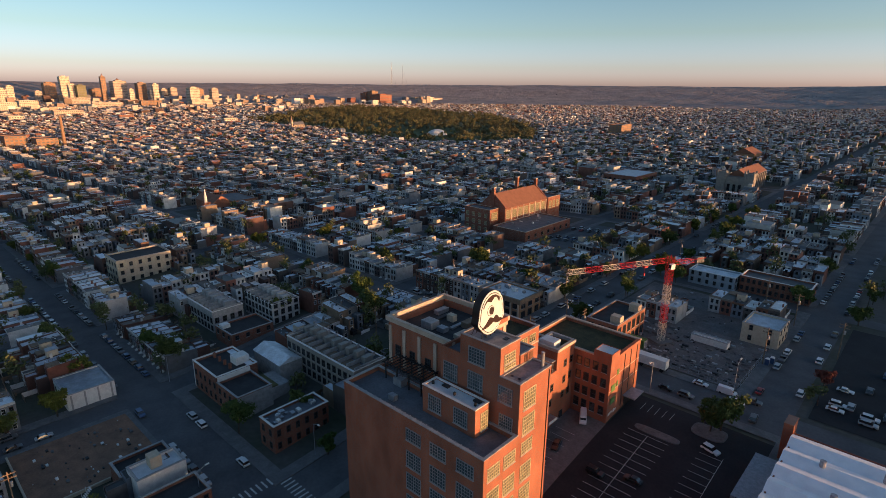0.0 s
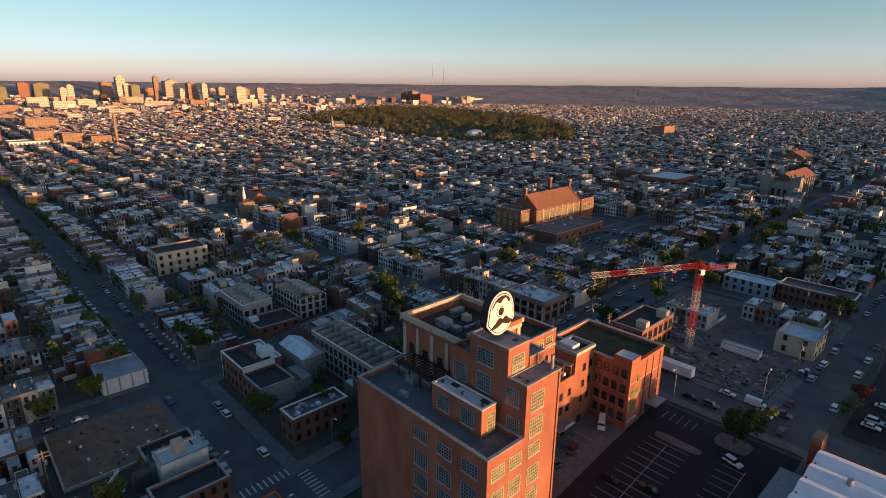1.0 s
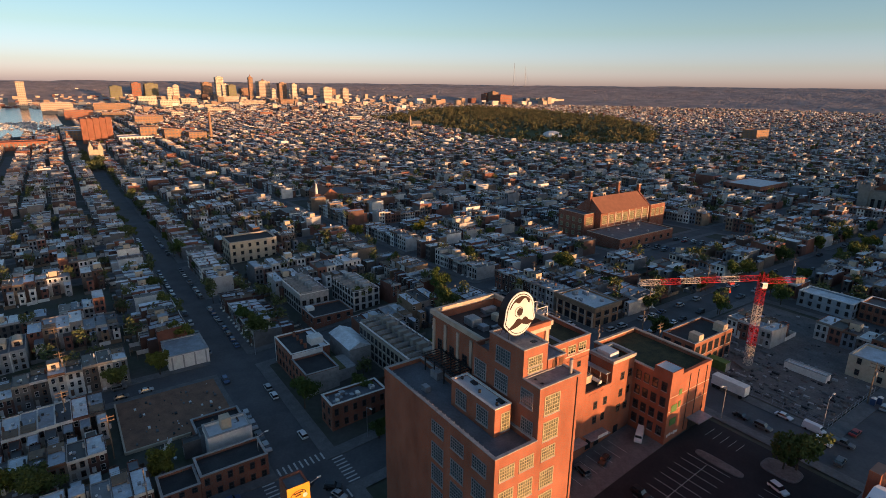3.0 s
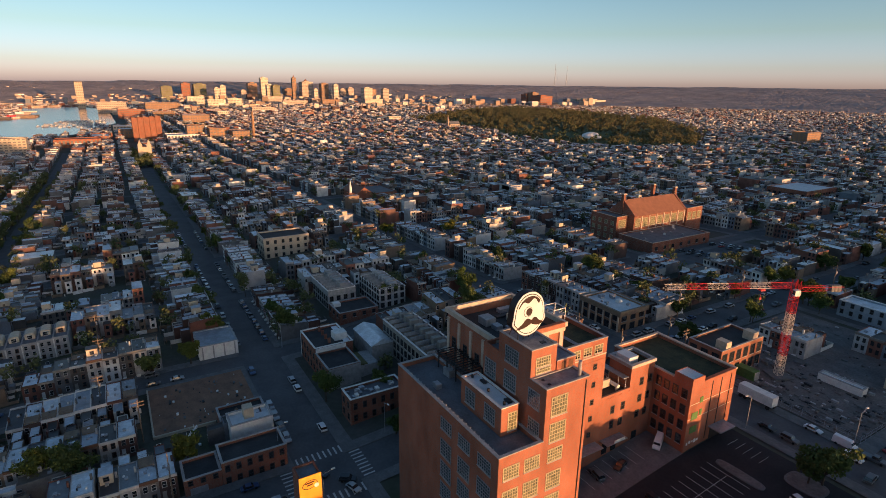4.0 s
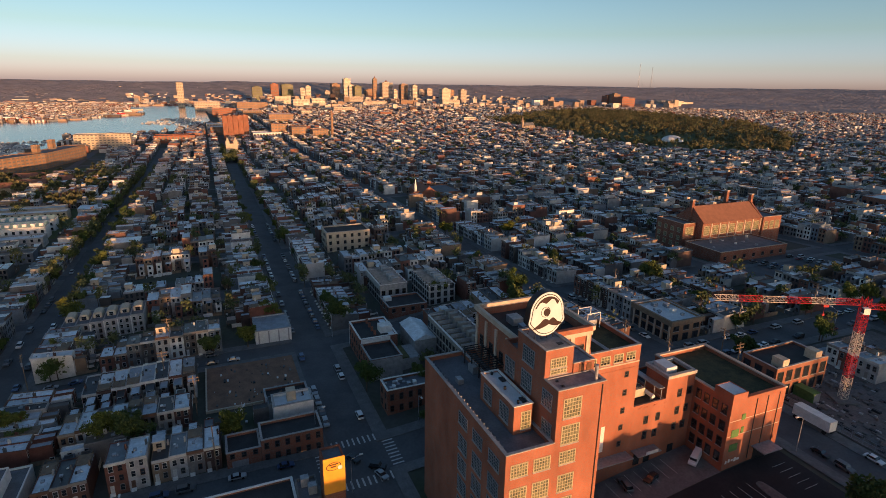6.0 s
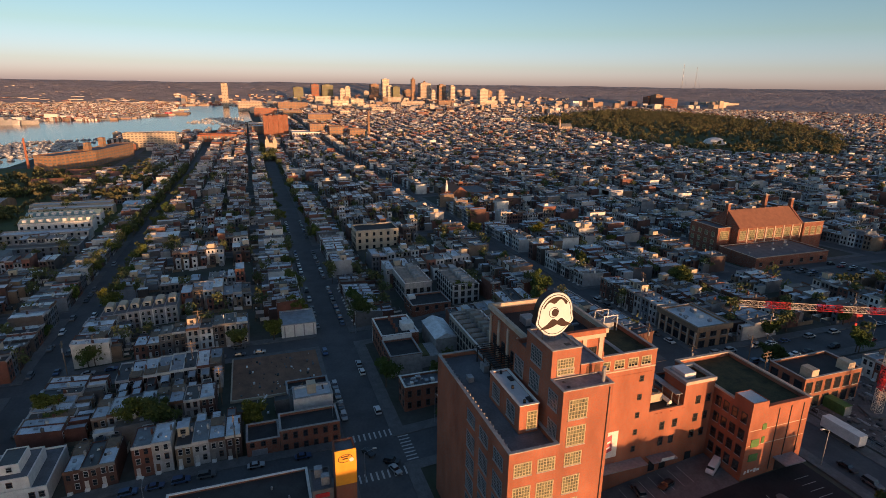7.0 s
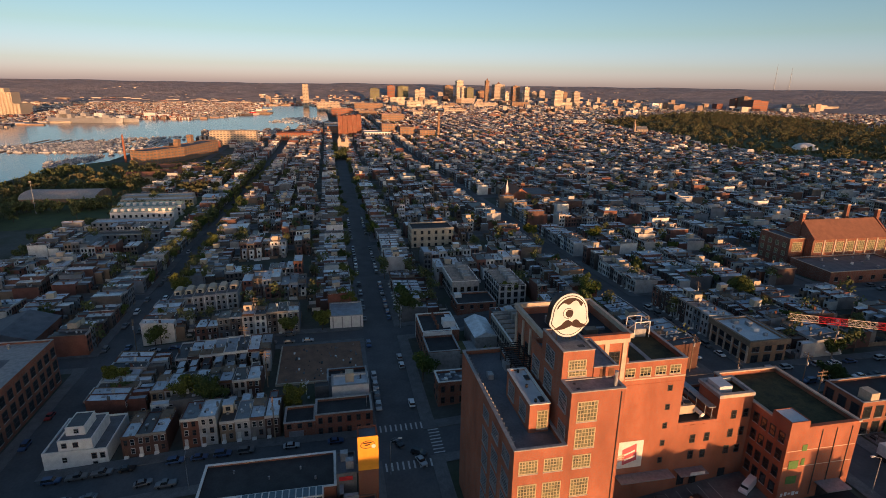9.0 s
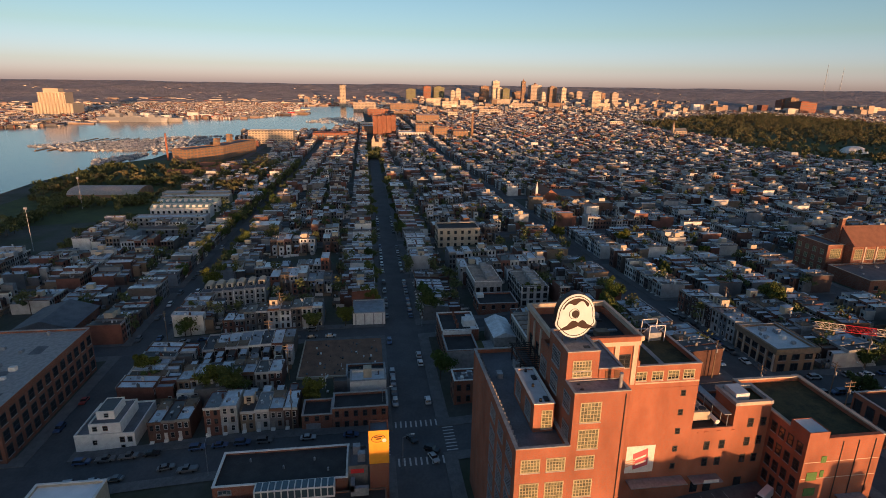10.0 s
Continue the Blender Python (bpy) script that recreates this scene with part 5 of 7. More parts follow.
slab(bm, outline(30, lambda a: (-0.1 + 1.2 * math.cos(a), 15.45 + 0.72 * math.sin(a) + 0.12 * math.cos(a))), 2.07, 2.08)
part("oval_face", bm, M_orange, pier)
bm = bmesh.new()
for z, a, b in ((15.65, -0.9, 0.7), (15.2, -0.6, 0.4)):
    slab(bm, [(a, z), (b, z + 0.1), (b, z + 0.36), (a, z + 0.26)], 2.08, 2.09)
part("bar", bm, M_signdark, pier)
bm = bmesh.new()
slab(bm, outline(20, lambda a: (1.05 + 0.42 * math.cos(a), 15.0 + 0.42 * math.sin(a))), 2.09, 2.1)
part("cream_disc", bm, M_signface, pier)

canopy = hall("white_canopy_building", -75, -52, -41 + 6, -22, 6.5, M_cream, M_roofcoat, "low building with a flat white roof", "building", 0, cope=M_white)
warehouse = hall("brick_warehouse", -136, -92, -85, -51, 13.6, M_dbrick, M_coping, "long brick warehouse with a pale roof and dark window bays", "warehouse", 3, (2.1, 2.6), "ne", 3.3, -3.0, 3.9, z_first=2.6)
roof_clutter(warehouse, -134, -96, -82, -55, 10.0, 18, 3)
for x, y, a, b in ((-128, -80, 7, 4), (-118, -72, 5, 5), (-106, -78, 6, 3), (-112, -62, 4, 3), (-100, -66, 3.5, 4), (-126, -60, 5, 3), (-101, -57, 3, 2.5)):
    blockpart(warehouse, "roof_patch", x, x + a, y, y + b, 10.0, 10.06, M_tarroof)
hipb = hall("grey_roof_church_hall", -174, -155, -84, -66, 5.5, M_dbrick, M_tarroof, "brick hall with a broad grey roof", "hall", 1, (1.2, 2.2), "ne")
bm = bmesh.new()
gable(bm, -10.0, 10.0, -9.5, 9.5, 5.7, 8.6, "x")
part("pitched_roof", bm, M_tarroof, hipb)

# white stucco corner house, stepping up
wh = thing("white_corner_house", (-101, -31, -3.2), "white stucco corner house stepping up in three levels", "house")
wall_at(wh, "ground_storey", -108, -94, -37.4, -24.2, -5, 1.9, M_white, 0.4, 0.3, M_tarroof)
wall_at(wh, "upper_storey", -105, -94.6, -34.2, -27.2, 1.2, 4.3, M_white, 0.3, 0.25, M_tarroof)
wall_at(wh, "top_room", -103, -96.8, -33.2, -29.2, 3.8, 6.2, M_white, 0.2, 0.2, M_roof)
for y, z in ((-33, -0.2), (-27, 0.2), (-25.3, 0.2), (-27, -1.9)):
    part("window", small_window(0.9, 1.2), None, wh, "", (7.0, y + 31, z + 3.2), 90)
for y in (-32.9, -30.6):
    part("window", small_window(0.9, 1.0), None, wh, "", (6.4, y + 31, 3.0 + 3.2), 90)
part("window", small_window(0.9, 1.0), None, wh, "", (4.2, 0.0, 5.1 + 3.2), 90)

terr = hall("brick_terrace", -100.4, -93.2, 21.5, 35, 6.2, M_dbrick, M_darkroof, "two-storey brown brick terrace with a dark roof", "terrace", 2, (0.9, 1.5), "ens", 2.0, storey=2.9, base=-0.9, cope=M_coping)
terr2 = hall("low_brick_garage", -100.4, -93.2, 14.2, 21.4, 4.8, M_dbrick, M_darkroof, "low brown brick garage with a wide door", "garage", 1, (0.9, 1.1), "e", 1.7, base=-0.9, z_first=3.9, cope=M_coping)
blockpart(terr2, "garage_door", -93.2, -93.1, 15.2, 18.6, -0.7, 1.7, M_grey)
# corner block over the crossing and its neighbours
cb = hall("brick_corner_block", -105.6, -99.4, 52.4, 67.2, 7.0, M_dbrick, M_tarroof, "two-storey brick corner block with a patched grey roof", "building", 2, (0.9, 1.6), "es", 2.2, storey=3.2, cope=M_white)
roof_clutter(cb, -105, -99.4, 53, 67, tz(-104, 52.4) + 6.4, 14, 9)
# street row over the crossing: white-capped brick house, lower brick pair with a tarpaulin-covered rear
ra = hall("white_capped_house", -142, -128.2, 53.0, 64.6, 8.0, M_dbrick, M_darkroof, "brick street house with white roof coping", "house", 2, (0.9, 1.6), "s", 2.3, storey=3.3, cope=M_white)
za = ra.location.z
wall_at(ra, "side_wall", -142.1, -141.7, 52.95, 64.65, za - 1, za + 8.25, M_white, 0.1, 0.1)
blockpart(ra, "roof_room", -134.8, -131.4, 60.2, 64.0, za + 7.3, za + 9.6, M_white)
for k in range(4):
    blockpart(ra, "chimney", -140.6 + 3.0 * k, -140.0 + 3.0 * k, 58.0, 58.7, za + 7.3, za + 8.9, M_dbrick)
blockpart(ra, "white_strip", -141.4, -128.8, 62.4, 64.2, za + 7.44, za + 7.6, M_roofcoat)
rb2 = hall("brown_brick_pair", -128.1, -117.2, 53.0, 62.4, 6.6, M_dbrick, M_darkroof, "pair of brown brick houses with a blank grey end wall", "house", 2, (0.9, 1.5), "s", 2.3, storey=2.9, cope=M_coping)
zb2 = rb2.location.z
blockpart(rb2, "end_wall", -117.2, -117.05, 53.0, 62.4, zb2 - 1, zb2 + 6.4, M_coping)
blockpart(rb2, "rear_addition", -127.2, -118.6, 62.41, 68.4, zb2 - 1, zb2 + 4.4, M_coping)
blockpart(rb2, "cover_sheet", -126.8, -118.9, 62.8, 65.2, zb2 + 4.4, zb2 + 4.75, M_olive, "olive sheet over a low roof")
blockpart(rb2, "white_parapet", -128.05, -127.7, 53.2, 62.2, zb2 + 6.78, zb2 + 7.9, M_white)
# pale gabled shed behind
sh = thing("gabled_shed", (-130, 71.8, tz(-130, 71.8)), "pale rendered shed with a shallow blue-grey gable", "shed")
bm = bmesh.new()
box(bm, -7, 7, -3.4, 3.4, -1, 5.6)
part("outer_wall", bm, M_coping, sh)
bm = bmesh.new()
gable(bm, -7.2, 7.2, -3.7, 3.7, 5.605, 7.2, "x")
part("roof", bm, M_roof, sh)
# plain brick box with one white roof hatch
bx = hall("brick_box_building", -164.5, -153.6, 69.8, 84.2, 4.8, M_dbrick, M_darkroof, "plain two-storey brown brick block", "building", 1, (1.1, 1.3), "es", 3.0, z_first=3.4, cope=M_coping)
blockpart(bx, "roof_hatch", -163.6, -161.0, 70.6, 73.2, bx.location.z + 4.2, bx.location.z + 5.4, M_white)


# modern terraces with stepped party walls on the roofs
def party_terrace(x0, x1, y0, y1, h, n, wm, floors, label, seed):
    o = hall("modern_terrace", x0, x1, y0, y1, h, wm, M_tarroof, label, "terrace", floors, (1.3, 1.8), "se", 2.1, storey=2.7, z_first=1.9, cope=M_white, d=0.5, muntin=(2, 2))
    r, z = random.Random(seed), o.location.z
    for k in range(n + 1):
        x = x0 + 0.2 + (x1 - x0 - 0.6) * k / n
        blockpart(o, "party_wall", x, x + 0.22, y0 + 0.5, y1 - 0.5, z + h - 0.48, z + h + 0.75, M_coping)
        if k < n:
            w = (x1 - x0) / n
            blockpart(o, "stair_house", x + 0.5, x + w * 0.62, y0 + (y1 - y0) * 0.48, y0 + (y1 - y0) * 0.74, z + h - 0.48, z + h + r.uniform(1.3, 1.9), wm)
            blockpart(o, "roof_deck", x + 0.35, x + w - 0.2, y0 + 0.6, y0 + (y1 - y0) * 0.4, z + h - 0.48, z + h - 0.3, M_deck)
    return o


party_terrace(-130, -99.4, 75.2, 85.8, 9.6, 9, M_greystone, 3, "grey modern terrace with white bays and roof walls", 1)
party_terrace(-188.4, -169, 71.2, 82, 7.8, 6, M_coping, 2, "pale terrace with brick end wall and roof party walls", 2)
party_terrace(-175.6, -157, 86.2, 96.6, 7.8, 6, M_stucco, 3, "white modern terrace with square roof terraces", 3)
# white rendered garage house on the alley corner
lh = hall("white_rendered_house", -166, -153.4, 25.2, 36.4, 4.6, M_white, M_roof, "white rendered house with a blue-grey metal roof", "house", 1, (0.9, 1.1), "s", 3.2, z_first=2.6, cope=M_coping, d=0.2)
for k in range(4):
    blockpart(lh, "pilaster", -153.4, -153.25, 26 + 3.1 * k, 26.4 + 3.1 * k, lh.location.z - 0.5, lh.location.z + 4.4, M_coping)
brown = hall("brown_bank_building", -110, -93.8, 138.6, 150.5, 7.2, M_tbrick, M_whiteroof, "two-storey commercial block with a deep brown fascia and piers", "building", 2, (2.1, 2.2), "es", 2.9, storey=3.3, muntin=(2, 1))
for b in ((-110.6, -93.2, 138.0, 138.58), (-110.6, -93.2, 150.52, 151.1), (-93.78, -93.2, 138.585, 150.515)):
    blockpart(brown, "fascia", *b, brown.location.z + 5.9, brown.location.z + 7.5, M_deck)
for k in range(6):
    blockpart(brown, "pier", -109.5 + 3.0 * k, -109.0 + 3.0 * k, 138.2, 138.6, brown.location.z - 0.5, brown.location.z + 5.9, M_stone)
roof_clutter(brown, -108, -96, 140, 149, brown.location.z + 6.6, 8, 5)
orangeb = hall("tan_brick_shell", -69.8, -60.2, 138.4, 157, 8.2, M_silo, M_darkroof, "tan brick building under repair with empty window openings", "building", 2, (1.9, 2.8), "es", 2.7, storey=3.9, muntin=(1, 1))
for y in (140.5, 152.5):
    blockpart(orangeb, "roof_house", -63.5, -60.5, y, y + 2.2, orangeb.location.z + 7.6, orangeb.location.z + 10, M_cream)
creamh = hall("cream_corner_house", -36.6, -26.6, 172.0, 183.6, 6.0, M_cream, M_roof, "cream three-bay corner house with a blue-grey roof", "house", 2, (0.9, 1.5), "es", 3.4, storey=3.2)
hall("long_white_shed", -47.5, -37.2, 162.0, 164.6, 2.0, M_white, M_roofcoat, "long low white shed beside a building site", "shed", 0)
hall("brick_house_row", -49.8, -27, 217.6, 227, 6.2, M_dbrick, M_roof, "two-storey brick terrace with a white cornice", "terrace", 2, (0.9, 1.5), "es", 1.7, storey=2.9, cope=M_white)
hall("pale_blue_terrace", -67.2, -50.6, 214.4, 223, 5.4, M_paleblue, M_roof, "pale blue two-storey terrace with white trim", "terrace", 2, (0.9, 1.4), "es", 2.4, storey=2.6, cope=M_white)
woodb = hall("cream_three_storey_block", -261, -247, 67, 89, 10.5, M_cream, M_darkroof, "cream three-storey block with rows of small windows", "building", 3, (1.2, 1.6), "es", 3.0, storey=3.3)

# gabled school
sch = thing("brick_school", (-178, 250, 4), "brick school with a brown tiled gable roof and tall chimneys", "school")
wall_at(sch, "main_wall", -187, -170.5, 233.01, 272.99, 2, 18.5, M_dbrick, 0.4, 0.4, M_tarroof)
wall_at(sch, "south_wing", -192, -174.5, 225, 233, 2, 18.2, M_dbrick, 0.6, 0.4, M_tarroof, cope=M_stone)
wall_at(sch, "north_wing", -187, -169.3, 273, 286, 2, 19.0, M_dbrick, 0.6, 0.4, M_tarroof, cope=M_stone)
wall_at(sch, "low_wing", -170.49, -150, 223, 266, 2, 11.0, M_dbrick, 0.5, 0.4, M_tarroof, cope=M_stone)
bm = bmesh.new()
gable(bm, -9.6, 8.1, -16.6, 22.6, 14.6, 21.6, "y")
part("tiled_roof", bm, M_slate, sch, "brown tiled gable roof")
for y in (232.9, 272.2):
    bm = bmesh.new()
    gable(bm, -9.9, 8.4, y - 250, y + 0.9 - 250, 14.6, 22.2, "y")
    part("gable_wall", bm, M_dbrick, sch)
for x, y, h in ((-178.7, 233.2, 28.6), (-178.7, 273.2, 29), (-184, 262, 30.5)):
    blockpart(sch, "chimney", x - 0.8, x + 0.8, y - 0.8, y + 0.8, 14, h, M_dbrick)
    blockpart(sch, "chimney_cap", x - 1.0, x + 1.0, y - 1.0, y + 1.0, h, h + 0.5, M_stone)
for k in range(7):
    put_window(sch, -170.5, 236 + 5.6 * k, 15.0, 3.6, 4.4, "e", 4, 4, True)
    blockpart(sch, "pier", -170.5, -170.2, 238.5 + 5.6 * k, 239.1 + 5.6 * k, 11, 18.3, M_stone)
for k in range(4):
    for z in (7.5, 11, 14.8):
        put_window(sch, -189.8 + 4.2 * k, 225, z, 1.8, 2.0, "s", 2, 2, True)
put_window(sch, -174.5, 229, 14.5, 5.0, 4.0, "e", 6, 4, True)
for k in range(3):
    put_window(sch, -169.3, 275.4 + 4 * k, 14.8, 2.6, 4.0, "e", 3, 3, True)
for k in range(7):
    put_window(sch, -150, 226 + 6 * k, 8, 1.6, 1.6, "e", 2, 2)
roof_clutter(sch, -168, -152, 225, 264, 10.55, 10, 12)

# long terraces near the waterfront trees
for x0, x1, y0, y1, h in ((-336, -326, -112, -69, 5.6), (-302, -293, -104, -66, 5.4), (-427, -417, -125, -76, 6.4), (-412, -402, -121, -72, 6.0)):
    hall("pale_terrace", x0, x1, y0, y1, h, M_cream if x0 < -400 else M_wall, M_roof, "long pale terrace with rows of windows", "terrace", 2, (1.0, 1.3), "e", 3.2, storey=2.5)
for x0, x1, y0, y1 in ((-358, -347, -109, -72), (-378, -367, -112, -72)):
    tw = hall("green_roof_terrace", x0, x1, y0, y1, 7.4, M_white, M_tealroof, "terrace with sea-green metal roofs and white dormers", "terrace", 2, (1.2, 1.5), "e", 3.0, storey=3.0)
    bm = bmesh.new()
    gable(bm, -5.6, 5.6, (y0 - y1) / 2, (y1 - y0) / 2, 7.56, 9.4, "y")
    part("pitched_roof", bm, M_tealroof, tw)
    for k in range(9):
        y = y0 + 2.2 + 4.0 * k
        blockpart(tw, "dormer", x1 - 3.4, x1 - 0.6, y, y + 1.9, tw.location.z + 6.7, tw.location.z + 9.3, M_white)
for x, y in ((-548, -150), (-580, -112), (-560, -128), (-610, -140)):
    z = tz(x, y)
    o = thing("low_gabled_house", (x, y, z), "low house with a red-brown pitched roof among trees", "house", "waterfront houses")
    bm = bmesh.new()
    box(bm, -7, 7, -12, 12, -1, 5)
    part("outer_wall", bm, M_cream, o)
    bm = bmesh.new()
    gable(bm, -7.8, 7.8, -12.5, 12.5, 5.003, 8.6, "y")
    part("roof", bm, M_slate, o)

# twin-towered grey stone church
ch = thing("stone_church", (-115, 462, 7), "grey stone church with two square front towers", "church")
wall_at(ch, "nave_wall", -122, -108, 442, 492, 5, 19, M_greystone, 0.4, 0.5)
bm = bmesh.new()
gable(bm, -7.2, 7.2, -20, 30.2, 12, 17, "y")
part("nave_roof", bm, M_slate, ch)
for x in (-127, -108.5):
    wall_at(ch, "tower", x, x + 6, 434, 441.9, 5, 22.5, M_greystone, 1.2, 0.6, M_tarroof)
    for q in ((x - 0.3, 433.7), (x + 5.2, 433.7), (x - 0.3, 441.0), (x + 5.2, 441.0)):
        blockpart(ch, "pinnacle", q[0], q[0] + 1.1, q[1], q[1] + 1.1, 18, 24, M_greystone)
wall_at(ch, "front", -120.9, -108.6, 435, 441.9, 5, 19, M_greystone, 0.6, 0.6, M_tarroof)
for x in (-118.5, -114.7, -111):
    put_window(ch, x, 435, 11, 1.8, 5.5, "s", 2, 4)
for k in range(8):
    blockpart(ch, "buttress", -107.98, -106.6, 446 + 5.6 * k, 447.2 + 5.6 * k, 5, 19, M_greystone)
    put_window(ch, -108, 449.3 + 5.4 * k, 14, 1.6, 6, "e", 2, 4)

hall("blue_roof_school", -212, -184, 425, 466, 9, M_dbrick, M_whiteroof, "long brick school with a pale flat roof", "school", 2, (1.8, 1.8), "es", 3.6)
och = hall("brick_gable_church", -182, -160, 664, 694, 8, M_tbrick, M_slate, "brick church with a brown gable roof", "church", 0)
bm = bmesh.new()
gable(bm, -11.4, 11.4, -15.4, 15.4, 8.1, 14, "y")
part("pitched_roof", bm, M_slate, och)
st = thing("steeple_church", (-358, 164, tz(-358, 164)), "brick church with a slim white steeple", "church")
zb = st.location.z
wall_at(st, "nave_wall", -370, -345, 154, 166, zb - 1, zb + 6.8, M_silo, 0.4, 0.4)
bm = bmesh.new()
gable(bm, -12.3, 13.3, -10.4, 2.4, 6.85, 11.0, "x")
part("roof", bm, M_slate, st)
bm = bmesh.new()
gable(bm, 13.1, 13.6, -10.3, 2.3, 6.7, 11.4, "x")
part("gable_wall", bm, M_silo, st)
wall_at(st, "tower", -344.9, -340.5, 146.5, 151, zb - 1, zb + 9, M_silo, 0.4, 0.4)
bm = bmesh.new()
tube(bm, (15.3, -15.2, 8.6), (15.3, -15.2, 12.0), 1.0, 1.0, 8)
tube(bm, (15.3, -15.2, 12.0), (15.3, -15.2, 17.5), 1.0, 0.1, 8)
part("steeple", bm, M_white, st)
wall_at(st, "parish_hall", -376, -346, 168, 186, zb - 1, zb + 6.4, M_silo, 0.5, 0.4, M_tarroof)
for k in range(5):
    put_window(st, -346, 170 + 3.4 * k, zb + 3.8, 1.6, 2.4, "e", 2, 3, True)

# row of six houses with rounded roof rooms
for k in range(6):
    y = -32.6 + 4.0 * k
    z = tz(-188, y)
    o = thing("dormer_house", (-180.5, y, z), "pale three-storey row house with an arched roof room", "house", "arched roof-room row", 90)
    o.scale = (1, 1, 0.85)
    bm = bmesh.new()
    tub(bm, 0.01, 3.99, 0, 12.5, -1.5, 7.9, 0.2, 0.4)
    part("outer_wall", bm, M_coping, o)
    bm = bmesh.new()
    box(bm, 0.2, 3.8, 0.2, 12.3, 7.3, 7.55)
    part("roof", bm, M_tarroof, o)
    bm = bmesh.new()
    pts = [(0.7, 9.3), (3.3, 9.3)] + [(2.0 + 1.3 * math.cos(a), 12.0 + 1.0 * math.sin(a)) for a in np.linspace(0, math.pi, 9)]
    pts = [(px, 7.4 + (pz - 9.3) * 0.66) for px, pz in pts]
    a = [bm.verts.new((px, 4.0, pz)) for px, pz in pts]
    b = [bm.verts.new((px, 9.0, pz)) for px, pz in pts]
    bm.faces.new(a)
    bm.faces.new(b[::-1])
    for i in range(len(pts)):
        bm.faces.new((a[i], a[(i + 1) % len(pts)], b[(i + 1) % len(pts)], b[i]))
    rm = part("roof_room", bm, M_cream, o, "arched cream roof room")
    part("window", small_window(1.2, 1.3), None, rm, "", (2.0, 4.0, 8.4))
    for f in range(3):
        for x in (1.1, 2.9):
            part("window", small_window(0.75, 1.3), None, o, "", (x, 0, 1.5 + 2.35 * f))
    bm = bmesh.new()
    box(bm, 0.0, 0.35, -0.2, -0.005, -0.5, 7.3)
    part("pilaster", bm, M_white, o)

# retaining walls of the cleared lot, with rubble
lotw = thing("lot_wall", (-130, 22, 0), "low concrete retaining wall round a cleared lot", "wall")
for b in ((-141.6, -117.5, 10, 10.4, -3, 0.75), (-117.9, -117.5, 10.405, 24, -3, 0.7)):
    blockpart(lotw, "wall_panel", *b, M_cream)
rub = Boxes()
rr = random.Random(2)
for _ in range(60):
    x, y, s = rr.uniform(-140, -119), rr.uniform(12, 33), rr.uniform(0.1, 0.6)
    rub.add(x, x + s * 1.6, y, y + s, tz(x, y) + 0.45, tz(x, y) + 0.5 + s * 0.6, rr.randrange(3))
rub.build("lot_rubble", [M_conc, M_white, M_dark], "scattered boards and rubble on bare soil", "rubble")
lowshop = hall("black_roof_garage", -117.4, -110.8, 24.2, 35, 4.2, M_dbrick, M_darkroof, "low garage with a black roof", "garage", 0)
wr = hall("white_roof_annexe", -110.7, -104.6, 25.5, 35, 6.0, M_white, M_whiteroof, "white annexe with a raised roof room", "house", 2, (0.9, 1.4), "n", 3)
blockpart(wr, "roof_room", -109.5, -107.0, 29, 31.2, wr.location.z + 5.4, wr.location.z + 8.0, M_cream)
bm = bmesh.new()
for k in range(12):
    box(bm, -0.6, 0.6, 0.28 * k - 4, 0.28 * k - 3.74, 0.3 * k + 0.3, 0.3 * k + 0.38, bottom=True)
for x in (-0.6, 0.6):
    for k in range(0, 12, 3):
        box(bm, x - 0.04, x + 0.04, 0.28 * k - 4, 0.28 * k - 3.92, 0, 0.3 * k + 1.4)
esc = thing("fire_stair", (-112.6, 20, tz(-112, 20)), "white metal outdoor stair", "stairs")
part("flight", bm, M_white, esc)


# ---- tower crane ----
crane = thing("tower_crane", (-53.6, 154.6, 8.0), "red and white lattice tower crane on a building site", "crane", rz=-26.5)


def lattice(bm, p, q, w, n, tri=False, mi=0, r=0.09):
    """A square lattice boom of n bays between two points along z or y."""
    p, q = Vector(p), Vector(q)
    ax = (q - p).normalized()
    u = Vector((1, 0, 0))
    v = ax.cross(u).normalized()
    cs = [u * a + v * b for a, b in (((-w / 2, -w / 2), (w / 2, -w / 2), (w / 2, w / 2), (-w / 2, w / 2)) if not tri else ((-w / 2, 0), (w / 2, 0), (0, w * 1.0)))]
    m = len(cs)
    for c in cs:
        tube(bm, p + c, q + c, r, n=4, mi=mi)
    for k in range(n):
        a, b = p + (q - p) * k / n, p + (q - p) * (k + 1) / n
        for i in range(m):
            c, d = cs[i], cs[(i + 1) % m]
            tube(bm, a + c, b + d, r * 0.6, n=4, mi=mi, cap=False)
            tube(bm, a + d, a + c, r * 0.6, n=4, mi=mi, cap=False)
            if m == 4:
                tube(bm, a + d, b + c, r * 0.6, n=4, mi=mi, cap=False)


for k in range(8):
    bm = bmesh.new()
    lattice(bm, (0, 0, 0.6 + 2.95 * k), (0, 0, 0.6 + 2.95 * (k + 1)), 1.55, 2, r=0.075)
    part("mast_section", bm, M_whitesteel if k in (0, 1, 4, 5) else M_redsteel, crane)
bm = bmesh.new()
lattice(bm, (0, 0, 24.2), (0, 0, 27.0), 1.4, 1, r=0.1)
part("tower_head", bm, M_redsteel, crane)
for k in range(6):
    bm = bmesh.new()
    lattice(bm, (0, -1.5 - 5.5 * k, 25.2), (0, -1.5 - 5.5 * (k + 1), 25.2), 1.25, 4, True, r=0.07)
    part("jib_section", bm, M_redsteel if k in (0, 2, 4) else M_whitesteel, crane)
bm = bmesh.new()
lattice(bm, (0, 1.0, 25.2), (0, 12.5, 25.2), 1.2, 6, True, r=0.07)
